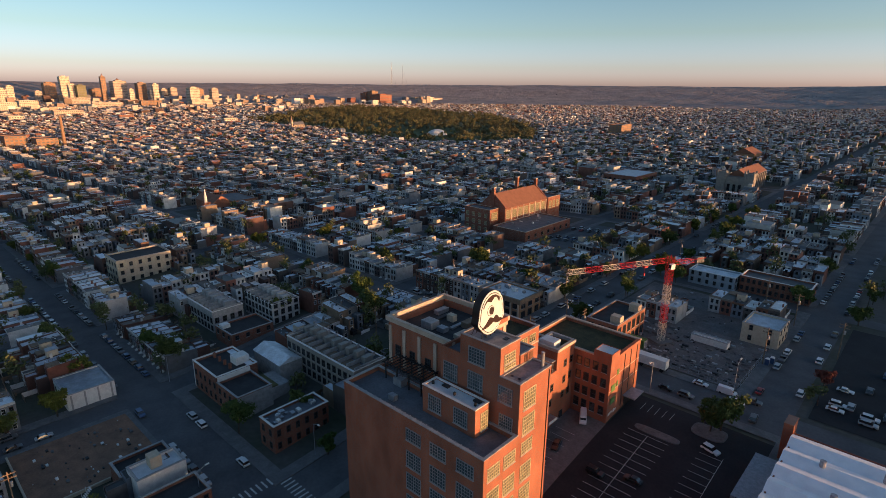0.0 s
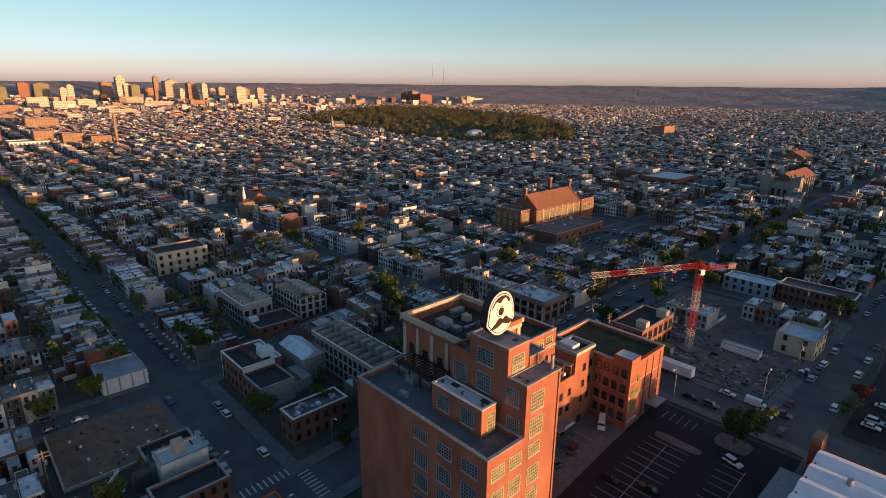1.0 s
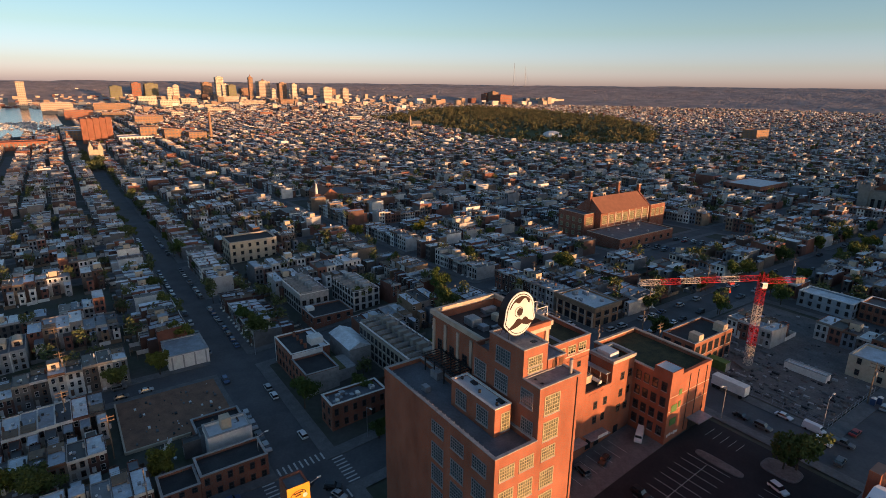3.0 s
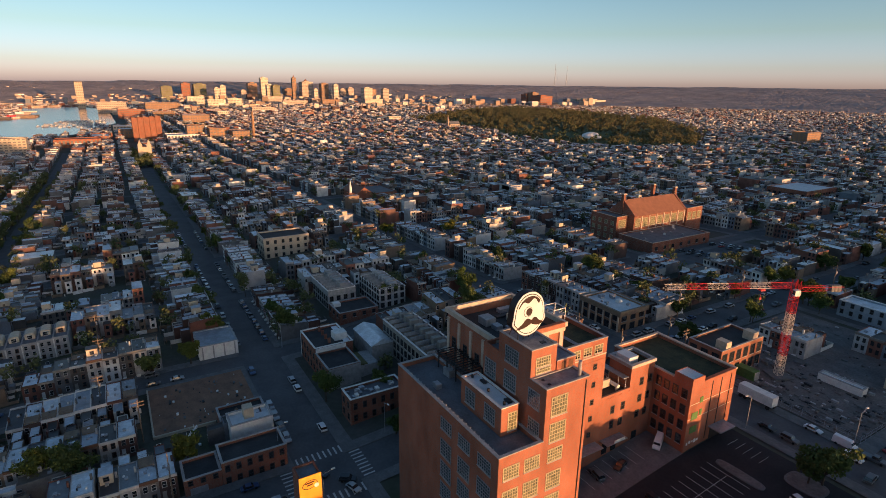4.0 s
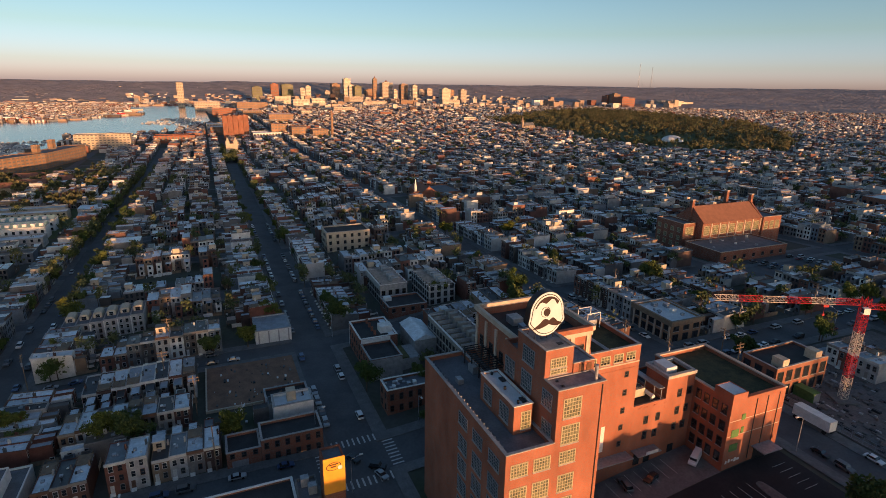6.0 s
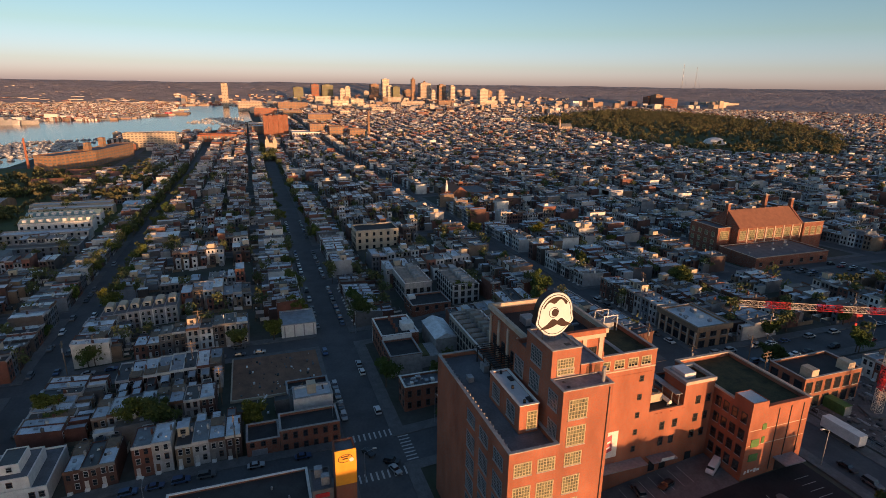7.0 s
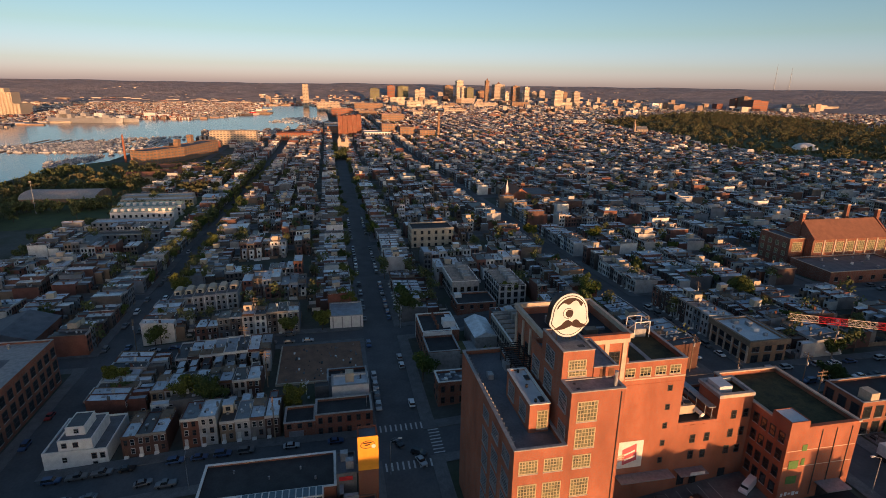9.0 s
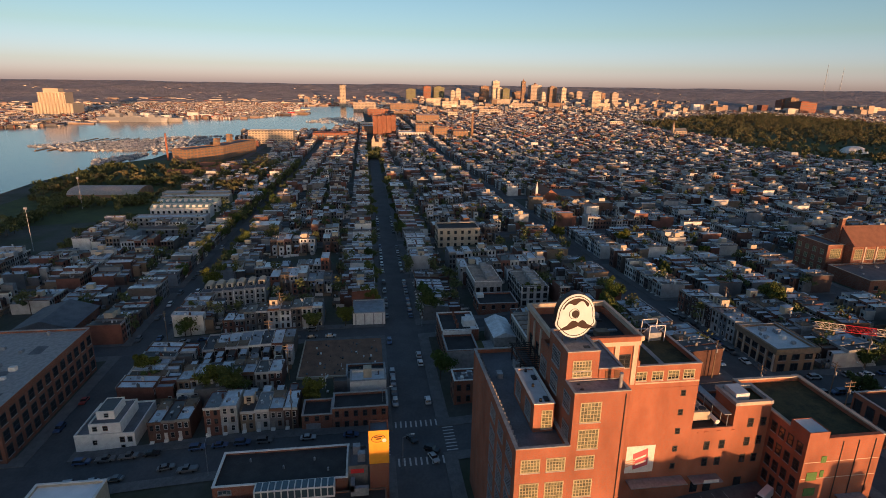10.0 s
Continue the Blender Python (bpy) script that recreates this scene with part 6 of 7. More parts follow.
part("counter_jib", bm, M_redsteel, crane)
bm = bmesh.new()
for k in range(3):
    box(bm, -0.6, 0.6, 9.2 + 0.9 * k, 10.0 + 0.9 * k, 23.9, 25.6, bottom=True)
part("counterweight", bm, M_conc, crane)
bm = bmesh.new()
box(bm, 0.9, 1.9, -1.3, 0.1, 23.4, 24.9, bottom=True)
cabp = part("cab", bm, M_white, crane)
bm = bmesh.new()
box(bm, 0.95, 1.85, -1.36, -1.3, 23.7, 24.7, bottom=True)
part("cab_glass", bm, M_glass, cabp)
bm = bmesh.new()
box(bm, -0.6, 0.6, -9.6, -8.4, 24.4, 24.9, bottom=True)
tube(bm, (0, -9, 22.6), (0, -9, 24.4), 0.04, n=4)
box(bm, -0.2, 0.2, -9.2, -8.8, 22.0, 22.6, bottom=True)
part("trolley", bm, M_redsteel, crane)
bm = bmesh.new()
box(bm, -2.6, 2.6, -2.6, 2.6, -0.4, 0.6)
part("base_slab", bm, M_conc, crane)

# site clutter
for x, y, l, m, nm in ((-58, 147, 0, M_green, "green"), (-70, 171, 90, M_grey, "grey"), (-66, 186, 20, M_rust, "rust-brown")):
    c = thing("site_container", (x, y, tz(x, y) + 0.12), f"{nm} steel site container on soil", "container", "site containers", l)
    bm = bmesh.new()
    box(bm, -3, 3, -1.2, 1.2, 0, 2.5)
    for k in range(14):
        box(bm, -2.9 + 0.43 * k, -2.7 + 0.43 * k, -1.26, 1.26, 0.1, 2.4)
    part("box", bm, m, c)
    bm = bmesh.new()
    box(bm, 3.0, 3.05, -1.1, 1.1, 0.1, 2.4, bottom=True)
    part("door", bm, M_grey, c)
fence = thing("site_fence", (-28, 140, tz(-28, 150)), "grey mesh fence round a building site", "fence")
FENCE = [(-28.2, 140.2 + 2.4 * k) for k in range(12)] + [(-30.6 - 2.4 * k, 140.2) for k in range(13)]
for k, (x, y) in enumerate(FENCE):
    bm = bmesh.new()
    tube(bm, (x + 28, y - 140, 0), (x + 28, y - 140, 2.0), 0.05, n=6)
    part("post", bm, M_grey, fence)
for z in (0.3, 1.1, 1.9):
    bm = bmesh.new()
    tube(bm, (-0.2, 0.2, z), (-0.2, 26.6, z), 0.025, n=4)
    part("rail", bm, M_grey, fence)
    bm = bmesh.new()
    tube(bm, (-0.2, 0.2, z), (-31.4, 0.2, z), 0.025, n=4)
    part("rail", bm, M_grey, fence)
for x, y in ((-26.4, 160.4), (-25.6, 162.2)):
    wc = thing("portable_toilet", (x, y, tz(x, y) + 0.15), "blue plastic portable toilet with a white roof", "portable toilet", "site toilets")
    bm = bmesh.new()
    box(bm, -0.5, 0.5, -0.5, 0.5, 0, 1.75)
    part("cabin", bm, CARS["blue"], wc)
    bm = bmesh.new()
    gable(bm, -0.56, 0.56, -0.56, 0.56, 1.755, 2.0, "y")
    part("roof", bm, M_white, wc)
    bm = bmesh.new()
    box(bm, 0.5, 0.54, -0.35, 0.35, 0.1, 1.6, bottom=True)
    part("door", bm, M_grey, wc)
jk = Boxes()
for _ in range(700):
    x, y = rr.uniform(-75, -29.5), rr.uniform(141, 203 if rr.random() < 0.35 else 169)
    s = rr.uniform(0.15, 0.75)
    z = tz(x, y) + 0.1
    jk.add(x, x + s * rr.uniform(0.5, 2.5), y, y + s, z, z + s * rr.uniform(0.2, 0.9), rr.randrange(5))
jk.build("site_materials", [M_conc, M_coping, M_sitedirt, M_dark, M_sitedirt], "stacks of boards, pipes and blocks on a building site", "building materials")


# ---- unseen brick blocks added to the east, behind the camera, to keep the low sun off the streets ----
re_ = random.Random(31)
y = -150.0
while y < 1000:
    ln = re_.uniform(7, 19)
    z0 = tz(60, y)
    # tops set by where the shadow line should fall
    top = 20.8 + re_.uniform(-1, 1) if y < -10 else 18.4 + re_.uniform(-1.3, 1.0) if y < 128 else 15.2 + re_.uniform(-1, 1.2) if y < 176 else 19.5 + re_.uniform(-1.2, 1.2) if y < 265 else z0 + re_.uniform(12.5, 15.0) if y < 345 else z0 + re_.uniform(9, 13) if y < 390 else z0 + re_.uniform(8, 13)
    o = thing("brick_works", (72, y + ln / 2, z0), "unseen flat-roofed brick block added to shade the streets", "building", "eastern works")
    wall_at(o, "outer_wall", 62, 82, y, y + ln - 0.02, z0 - 1.5, top, M_dbrick, 0.6, 0.4, M_tarroof)
    if re_.random() < 0.5:
        q = y + ln * re_.uniform(0.1, 0.6)
        blockpart(o, "roof_house", 66, 70, q, q + re_.uniform(2.5, 4.5), top - 0.65, top + re_.uniform(0.8, 2.2), M_dbrick)
    y += ln
# added narrow block for one tall bump in the shadow on the brewery
stack = thing("works_stair_tower", (64, 136, 8), "unseen narrow brick block added to cast a tall shadow", "tower")
wall_at(stack, "shaft", 56, 61.8, 134, 138, 6, 22.6, M_dbrick, 0.4, 0.3, M_tarroof)


# ---- trees ----
def leaf_cloud(rnd, centres, n, size, bm=None, mi=0):
    """Small leaf quads scattered through clumps."""
    bm = bm or bmesh.new()
    for _ in range(n):
        c, r = rnd.choice(centres)
        d = Vector((rnd.gauss(0, 1), rnd.gauss(0, 1), rnd.gauss(0, 0.8)))
        d = d.normalized() * r * rnd.uniform(0.35, 1.05)
        p = Vector(c) + d
        u = Vector((rnd.gauss(0, 1), rnd.gauss(0, 1), rnd.gauss(0, 1))).normalized()
        w = u.orthogonal().normalized() * size * rnd.uniform(0.6, 1.3)
        u = u.cross(w).normalized() * size * rnd.uniform(0.6, 1.3)
        bm.faces.new([bm.verts.new(p + a) for a in (w, u, -w, -u)]).material_index = mi
    return bm


def tree_meshes(seed, h, spread):
    rnd = random.Random(seed)
    bm = bmesh.new()
    tube(bm, (0, 0, -0.3), (0.1, 0.05, h * 0.3), 0.22, 0.15, 8)
    cs = []
    for k in range(9):
        a, b = rnd.uniform(0, math.tau), rnd.uniform(0.15, 0.8)
        e = (math.cos(a) * spread * b, math.sin(a) * spread * b, h * rnd.uniform(0.42, 0.88))
        tube(bm, (0.1, 0.05, h * 0.25), e, 0.1, 0.03, 5)
        cs.append((e, spread * rnd.uniform(0.35, 0.6)))
        for _ in range(2):
            f = [e[i] + rnd.uniform(-1, 1) * spread * 0.5 for i in range(3)]
            tube(bm, e, f, 0.035, 0.012, 4, cap=False)
            cs.append((f, spread * rnd.uniform(0.2, 0.4)))
    trunk = mesh_of("trunk", bm, M_bark)
    crown = mesh_of("crown", leaf_cloud(rnd, cs, 3600, 0.24), M_leaf)
    return trunk, crown


TREES = [tree_meshes(s, h, w) for s, h, w in ((1, 6.5, 2.6), (2, 8.0, 3.1), (3, 5.0, 2.2), (4, 9.0, 3.6), (5, 7.0, 2.2))]
spots = [(-27.3, 117.5, 0), (-25.6, 119.2, 1), (-113, 50.6, 3), (-106, 64, 0), (-153.0, 22.6, 0), (-151.8, 12, 2), (-158, 52, 3), (-169.5, 31, 1), (-171, 52, 0), (-183, 52.5, 2), (-196, 31.5, 3), (-213, 52, 1), (-225, 31, 3), (-240, 52, 0), (-251, 31, 2), (-109, -6, 3), (-113, -11, 1), (-127, -33, 0), (-121, -30, 2), (-104.5, 16, 4), (-70, 209, 3), (-76, 214, 1), (-76.5, 240, 0), (-95, 222, 3), (-76.5, 290, 1), (-76, 330, 2), (-95, 262, 0), (-95, 330, 4), (-29.5, 215, 1), (-29, 260, 3), (-11, 236, 0), (-12, 210, 2), (-136, 170, 3), (-141, 174, 1), (-112, 168, 0), (-155, -31, 1), (-168, -32.5, 3), (-190, -53, 2), (-214, -33, 0), (-235, -53, 1), (-262, -33, 3), (-290, -52, 0), (-310, -33, 3), (-330, -52, 1), (-100, 92, 3), (-108, 88, 1), (-101, 104, 0), (-90, 60, 2), (-133, 108, 3), (-160, 90, 1), (-172, 150, 0), (-150, 118, 3), (-187, 120, 1), (-215, 104, 2), (-155, 165, 0), (-230, 160, 3), (-245, 130, 1), (-207, 190, 0)] + [(-150 - 17 * k, -34.2 if k % 2 else -50.5, k % 5) for k in range(2, 20)] + [(-160 - 19 * k, 33.5 if k % 2 else 49.8, (k + 2) % 5) for k in range(5, 18)] + [(-93.2 if k % 2 else -77.8, 150 + 16 * k, (k + 1) % 5) for k in range(14)]
rt = random.Random(77)
for x, y, k in spots:
    o = thing("street_tree", (x, y, tz(x, y) + 0.1), "young street tree with thin spring leaves", "tree", "street trees", rt.uniform(0, 360))
    s = rt.uniform(0.85, 1.2)
    o.scale = (s, s, s)
    part("trunk", TREES[k][0], None, o)
    part("crown", TREES[k][1], None, o)
o = thing("red_tree", (-12.7, 156.5, tz(-12.7, 156.5) + 0.1), "small tree in red spring leaf beside a car park", "tree")
o.scale = (0.75, 0.75, 0.75)
part("trunk", TREES[0][0], None, o)
redcrown = TREES[0][1].copy()
redcrown.materials.clear()
redcrown.materials.append(M_redleaf)
part("crown", redcrown, None, o)
# yard trees farther off
bm = bmesh.new()
ry = random.Random(15)
for k in range(46):
    x, y = -205 - 9.5 * k + ry.uniform(-3, 3), ry.choice((-34.5, -50.5)) + ry.uniform(-1, 1)
    if ry.random() < 0.25:
        y += 83
    h, z = ry.uniform(7, 11), tz(x, y)
    cs = [((x + ry.uniform(-2.6, 2.6), y + ry.uniform(-2, 2), z + h * ry.uniform(0.4, 0.95)), ry.uniform(1.2, 2.2)) for _ in range(8)]
    tube(bm, (x, y, z - 0.3), (x, y, z + h * 0.6), 0.2, 0.09, 5, 1)
    leaf_cloud(ry, cs, 330, 0.42, bm)
n = 0
while n < 1500:
    d = ry.uniform(110, 1150) if n < 1150 else ry.uniform(1000, 2400)
    a = radians(ry.uniform(2, 120))
    x, y = -math.sin(a) * d, math.cos(a) * d
    if not free(x, y) or inside(WATER, x, y) or not in_view(x, y) or any(abs(x - c) < hw + 1.5 for c, hw, _ in NS) or any(abs(y - c) < hw + 1.5 for c, hw, _ in EW) or tz(x, y) < -12.2 or (y < -140 and -445 < x < -270):
        continue
    n += 1
    h, z = ry.uniform(4.5, 10), tz(x, y)
    cs = [((x + ry.uniform(-1.8, 1.8), y + ry.uniform(-1.8, 1.8), z + h * ry.uniform(0.5, 0.95)), ry.uniform(0.9, 2.0)) for _ in range(6)]
    tube(bm, (x, y, z - 0.3), (x, y, z + h * 0.6), 0.18, 0.08, 5, 1)
    leaf_cloud(ry, cs, 150 if d < 500 else 60, 0.42 if d < 500 else 0.85, bm)
solid("yard_trees", bm, [M_shoreleaf, M_bark], "scattered yard trees in thin spring leaf", "trees", "stuff")

# unseen trees added beside the eastern blocks, to round their cast shadow edge
bm = bmesh.new()
for k in range(30):
    x, y = ry.uniform(50, 56), 58 + 2.6 * k + ry.uniform(-1, 1)
    z = tz(x, y)
    top = ry.uniform(17.2, 20.4) if y < 128 else ry.uniform(13, 16)
    h = top - z
    cs = [((x + ry.uniform(-1.6, 1.6), y + ry.uniform(-1.4, 1.4), z + h * ry.uniform(0.4, 0.86)), ry.uniform(1.1, 1.7)) for _ in range(9)]
    tube(bm, (x, y, z - 0.3), (x, y, z + h * 0.6), 0.22, 0.1, 6, 1)
    leaf_cloud(ry, cs, 420, 0.32, bm)
solid("eastern_trees", bm, [M_leafstuff, M_bark], "unseen row of leafy trees added for their rounded shadows", "trees", "stuff")

# park and waterfront woods
sheet("park_field", steps(-990, -690, 40), steps(690, 1010, 40), [M_grass], "mown park grass", 0.25)
bm = bmesh.new()
n = 0
while n < 2120:
    if n < 1900:
        x, y = ry.uniform(-1900, -505), ry.uniform(625, 1500)
        if not inside(PARK, x, y) or (-930 < x < -660 and 700 < y < 830 and y < 640 + 0.9 * (x + 1000)) or ry.random() < (x + 1900) * 0.00012:
            continue
    else:
        x, y = ry.uniform(-700, -280), ry.uniform(-255, -64)
        if inside(WATER, x, y) or not free(x, y) or y > -68 or x > -432 or tz(x, y) < -12.45:
            continue
    n += 1
    h, z = ry.uniform(8, 17) if n < 1900 else ry.uniform(5, 10), tz(x, y)
    s = h * 0.33
    cs = [((x + ry.uniform(-s, s), y + ry.uniform(-s, s), z + h * ry.uniform(0.4, 0.9)), s * ry.uniform(0.4, 0.75)) for _ in range(6)]
    tube(bm, (x, y, z - 0.5), (x, y, z + h * 0.5), 0.3, 0.12, 4, 1, cap=False)
    leaf_cloud(ry, cs, 85, 1.05, bm)
solid("park_woods", bm, [M_leafstuff, M_bark], "broad park wood of olive and brown spring trees", "trees", "stuff")
bm = bmesh.new()
for x0, x1, y0, y1, n, h0, h1 in ((-640, -470, -254, -232, 90, 6, 10), (-478, -418, -216, -205, 24, 4, 8), (-415, -398, -205, -128, 70, 4, 9), (-520, -494, -225, -140, 50, 5, 9), (-398, -290, -196, -176, 40, 5, 9), (-650, -330, -49.5, -47, 34, 5, 8), (-650, -330, -38, -35.5, 28, 5, 8), (-850, -690, 34, 50, 60, 6, 11), (-350, -270, -128, -116, 30, 4, 7), (-640, -500, -112, -70, 45, 5, 9)):
    for _ in range(n):
        x, y = ry.uniform(x0, x1), ry.uniform(y0, y1)
        h, z = ry.uniform(h0, h1), tz(x, y)
        q = h * 0.34
        cs = [((x + ry.uniform(-q, q), y + ry.uniform(-q, q), z + h * ry.uniform(0.35, 0.9)), q * ry.uniform(0.4, 0.75)) for _ in range(7)]
        tube(bm, (x, y, z - 0.5), (x, y, z + h * 0.5), 0.25, 0.1, 4, 1, cap=False)
        leaf_cloud(ry, cs, 110, 0.75, bm)
solid("waterfront_trees", bm, [M_shoreleaf, M_bark], "belts of spring trees along the shore and playing field", "trees", "stuff")
tent = thing("white_dome", (-733, 772, tz(-733, 772)), "white fabric sports dome in a park", "tent")
bm = bmesh.new()
for i in range(16):
    for j in range(6):
        q = []
        for a, b in ((i, j), (i + 1, j), (i + 1, j + 1), (i, j + 1)):
            A, Bb = a * math.tau / 16, b * math.pi / 12
            q.append((19 * math.cos(A) * math.cos(Bb), 19 * math.sin(A) * math.cos(Bb), 11 * math.sin(Bb)))
        q = [p for k, p in enumerate(q) if p not in q[:k]]
        bm.faces.new([bm.verts.new(p) for p in q])
bmesh.ops.remove_doubles(bm, verts=bm.verts, dist=0.01)
part("skin", bm, M_white, tent)


# ---- cars ----
def car_parts(kind, colour):
    ln, wd, h, hood = dict(sedan=(4.6, 1.8, 1.42, 0.86), suv=(4.7, 1.9, 1.75, 1.02), van=(5.6, 2.0, 2.35, 1.25), pickup=(5.5, 1.95, 1.8, 1.05))[kind]
    ob = thing("car", (0, 0, 0), f"parked {colour} {dict(sedan='saloon car', suv='sport utility car', van='delivery van', pickup='pickup truck')[kind]}", "car", "parked vehicles")
    body, cab, glassm = bmesh.new(), bmesh.new(), bmesh.new()

    def hull(bm, prof, half, taper):
        a = [bm.verts.new((x, -half * (1 - (taper if i > 1 else 0) * 0), z)) for i, (x, z) in enumerate(prof)]
        b = [bm.verts.new((x, half, z)) for x, z in prof]
        bm.faces.new(a)
        bm.faces.new(b[::-1])
        for i in range(len(prof)):
            j = (i + 1) % len(prof)
            bm.faces.new((a[i], b[i], b[j], a[j]))

    e = ln / 2
    hull(body, [(-e, 0.35), (e, 0.35), (e, hood * 0.75), (e - 0.25, hood * 0.92), (e - 1.2, hood), (-e + 0.3, hood + 0.03), (-e, hood * 0.85)], wd / 2, 0)
    bmesh.ops.bevel(body, geom=body.edges[:], offset=0.07, segments=1, affect="EDGES")
    part("body", body, CARS[colour], ob)
    f0, f1, r1, r0 = dict(sedan=(e - 1.35, e - 2.0, -e + 1.3, -e + 0.6), suv=(e - 1.3, e - 1.9, -e + 0.45, -e + 0.12), van=(e - 0.75, e - 1.35, -e + 0.15, -e + 0.06), pickup=(e - 1.5, e - 2.0, -0.45, -0.6))[kind]
    for bm, z0, z1, ins in ((glassm, hood, h - 0.09, 0.0), (cab, h - 0.09, h, 0.01)):
        t0 = (z0 - hood) / (h - hood)
        t1 = (z1 - hood) / (h - hood)
        L = lambda a, b, t: a + (b - a) * t
        lo = [(L(f0, f1, t0), L(wd / 2 - 0.04, wd / 2 - 0.22, t0)), (L(r0, r1, t0), L(wd / 2 - 0.04, wd / 2 - 0.22, t0))]
        hi = [(L(f0, f1, t1), L(wd / 2 - 0.04, wd / 2 - 0.22, t1)), (L(r0, r1, t1), L(wd / 2 - 0.04, wd / 2 - 0.22, t1))]
        va = [bm.verts.new(p) for p in ((lo[1][0], -lo[1][1], z0), (lo[0][0], -lo[0][1], z0), (lo[0][0], lo[0][1], z0), (lo[1][0], lo[1][1], z0))]
        vb = [bm.verts.new(p) for p in ((hi[1][0], -hi[1][1], z1), (hi[0][0], -hi[0][1], z1), (hi[0][0], hi[0][1], z1), (hi[1][0], hi[1][1], z1))]
        for i in range(4):
            bm.faces.new((va[i], va[(i + 1) % 4], vb[(i + 1) % 4], vb[i]))
        bm.faces.new(vb)
    part("glazing", glassm, M_glass if kind != "van" else CARS[colour], ob)
    part("roof", cab, CARS[colour], ob)
    if kind == "van":
        bm = bmesh.new()
        box(bm, e - 1.25, e - 0.78, -0.85, 0.85, 1.35, 1.9, bottom=True)
        part("windscreen", bm, M_glass, ob)
    for sx in (-1, 1):
        for sy in (-1, 1):
            bm = bmesh.new()
            tube(bm, (0, -0.11, 0), (0, 0.11, 0), 0.33, n=12)
            part("wheel", bm, M_tyre, ob, "", (sx * ln * 0.3, sy * (wd / 2 - 0.08), 0.33))
    return ob


CAR_T = {}
KINDS = [("sedan", "black"), ("suv", "grey"), ("sedan", "silver"), ("suv", "white"), ("sedan", "white"), ("suv", "black"), ("sedan", "grey"), ("sedan", "red"), ("suv", "blue"), ("pickup", "grey"), ("suv", "grey"), ("sedan", "blue"), ("suv", "silver")]


def put_car(x, y, rz, k):
    kk = KINDS[k] if k < 13 else ("van", "white")
    dz = tz(x + 1.5 * math.cos(radians(rz)), y + 1.5 * math.sin(radians(rz))) - tz(x - 1.5 * math.cos(radians(rz)), y - 1.5 * math.sin(radians(rz)))
    m = Matrix.Translation((x, y, tz(x, y) + 0.16)) @ Matrix.Rotation(radians(rz), 4, "Z") @ Matrix.Rotation(-math.atan2(dz, 3), 4, "Y")
    if kk not in CAR_T:
        CAR_T[kk] = car_parts(*kk)
        CAR_T[kk].matrix_basis = m @ Matrix.Scale(1 / METRE, 4)
    else:
        copy_thing(CAR_T[kk], m)


rc = random.Random(3)
put_car(-50.8, 103.6, -62, 13)
put_car(-51.0, 92.5, -75, 0)
put_car(-52.0, 86.8, 170, 1)
put_car(-25.0, 110.7, -14, 3)
put_car(-35.9, 136.6, 0, 4)
put_car(-23.9, 136.4, 4, 9)
put_car(-29.6, 136.6, 0, 13)
put_car(-41.5, 128.4, 0, 0)
put_car(-36.5, 128.2, 0, 1)
put_car(-40.6, 90.5, 0, 5)
put_car(-33.8, 93.2, 180, 0)
put_car(-82.5, 8.2, 80, 3)
put_car(-83.4, -14, 100, 6)
put_car(-86.0, 40.2, 30, 0)
put_car(-81.5, 44.5, 55, 5)
for cx, side in ((-89.3, 90), (-81.7, -90)):
    for y in np.arange(-34, 31, 5.0):
        if rc.random() < 0.6 and not (cx > -84 and 0 < y < 24):
            put_car(cx, y, side, rc.randrange(13))
    for y in np.arange(142, 330, 5.2):
        if rc.random() < 0.55:
            put_car(cx, y, side, rc.randrange(13))
for x, y, rz, k in ((-26.6, 133.2, 0, 3), (-21.6, 129.0, 95, 1), (-8.6, 146, 0, 4), (-8.4, 149, 0, 3), (-8.2, 158, 0, 4), (-2, 144, 0, 12), (-2, 147, 0, 3), (4, 152, 90, 5), (8, 146, 90, 1), (-78.6, 44.6, 20, 2)):
    put_car(x, y, rz, k)
for cy, side in ((37.2, 0), (45.8, 180)):
    for x in np.arange(-102, -330, -5.2):
        if rc.random() < 0.62 and abs(x + 147.5) > 7 and abs(x + 204) > 7 and abs(x + 262) > 7:
            put_car(x, cy, side, rc.randrange(13))
for cx in (-150.2, -144.8):
    for y in np.arange(-30, 30, 6.0):
        if rc.random() < 0.6:
            put_car(cx, y, 90, rc.randrange(13))
for cy in (-46.0, -39.2):
    for x in np.arange(-98, -280, -6.3):
        if rc.random() < 0.5:
            put_car(x, cy, 0, rc.randrange(13))
for cx in (-23.9, -16.1):
    for y in np.arange(143, 300, 5.8):
        if rc.random() < 0.55:
            put_car(cx, y, 90, rc.randrange(13))
for cy in (127.2, 134.8):
    for x in np.arange(-100, -140, -6.2):
        put_car(x, cy, 0, rc.randrange(13))
for k in range(10):
    put_car(-145 + 2.3 * k, 262 + 4.6 * (k % 2), 90, rc.randrange(13))
for k in range(12):
    if k < 10:
        put_car(-145 + 2.3 * k, 238 + 4.6 * (k % 2), 90, rc.randrange(13))
    if k < 8:
        put_car(-6 + 2.3 * k, 150 + (k % 3) * 12, 90, rc.randrange(13))

# tall goods vehicle at the site gate
truck = thing("goods_trailer", (-49.0, 137.0, tz(-47, 139) + 0.15), "white goods trailer parked by a building site", "trailer")
bm = bmesh.new()
box(bm, -4.2, 4.2, -1.2, 1.2, 1.0, 3.4, bottom=True)
part("box", bm, M_white, truck)
bm = bmesh.new()
box(bm, -4.2, 4.4, -0.5, 0.5, 0.7, 1.0, bottom=True)
part("chassis", bm, M_dark, truck)
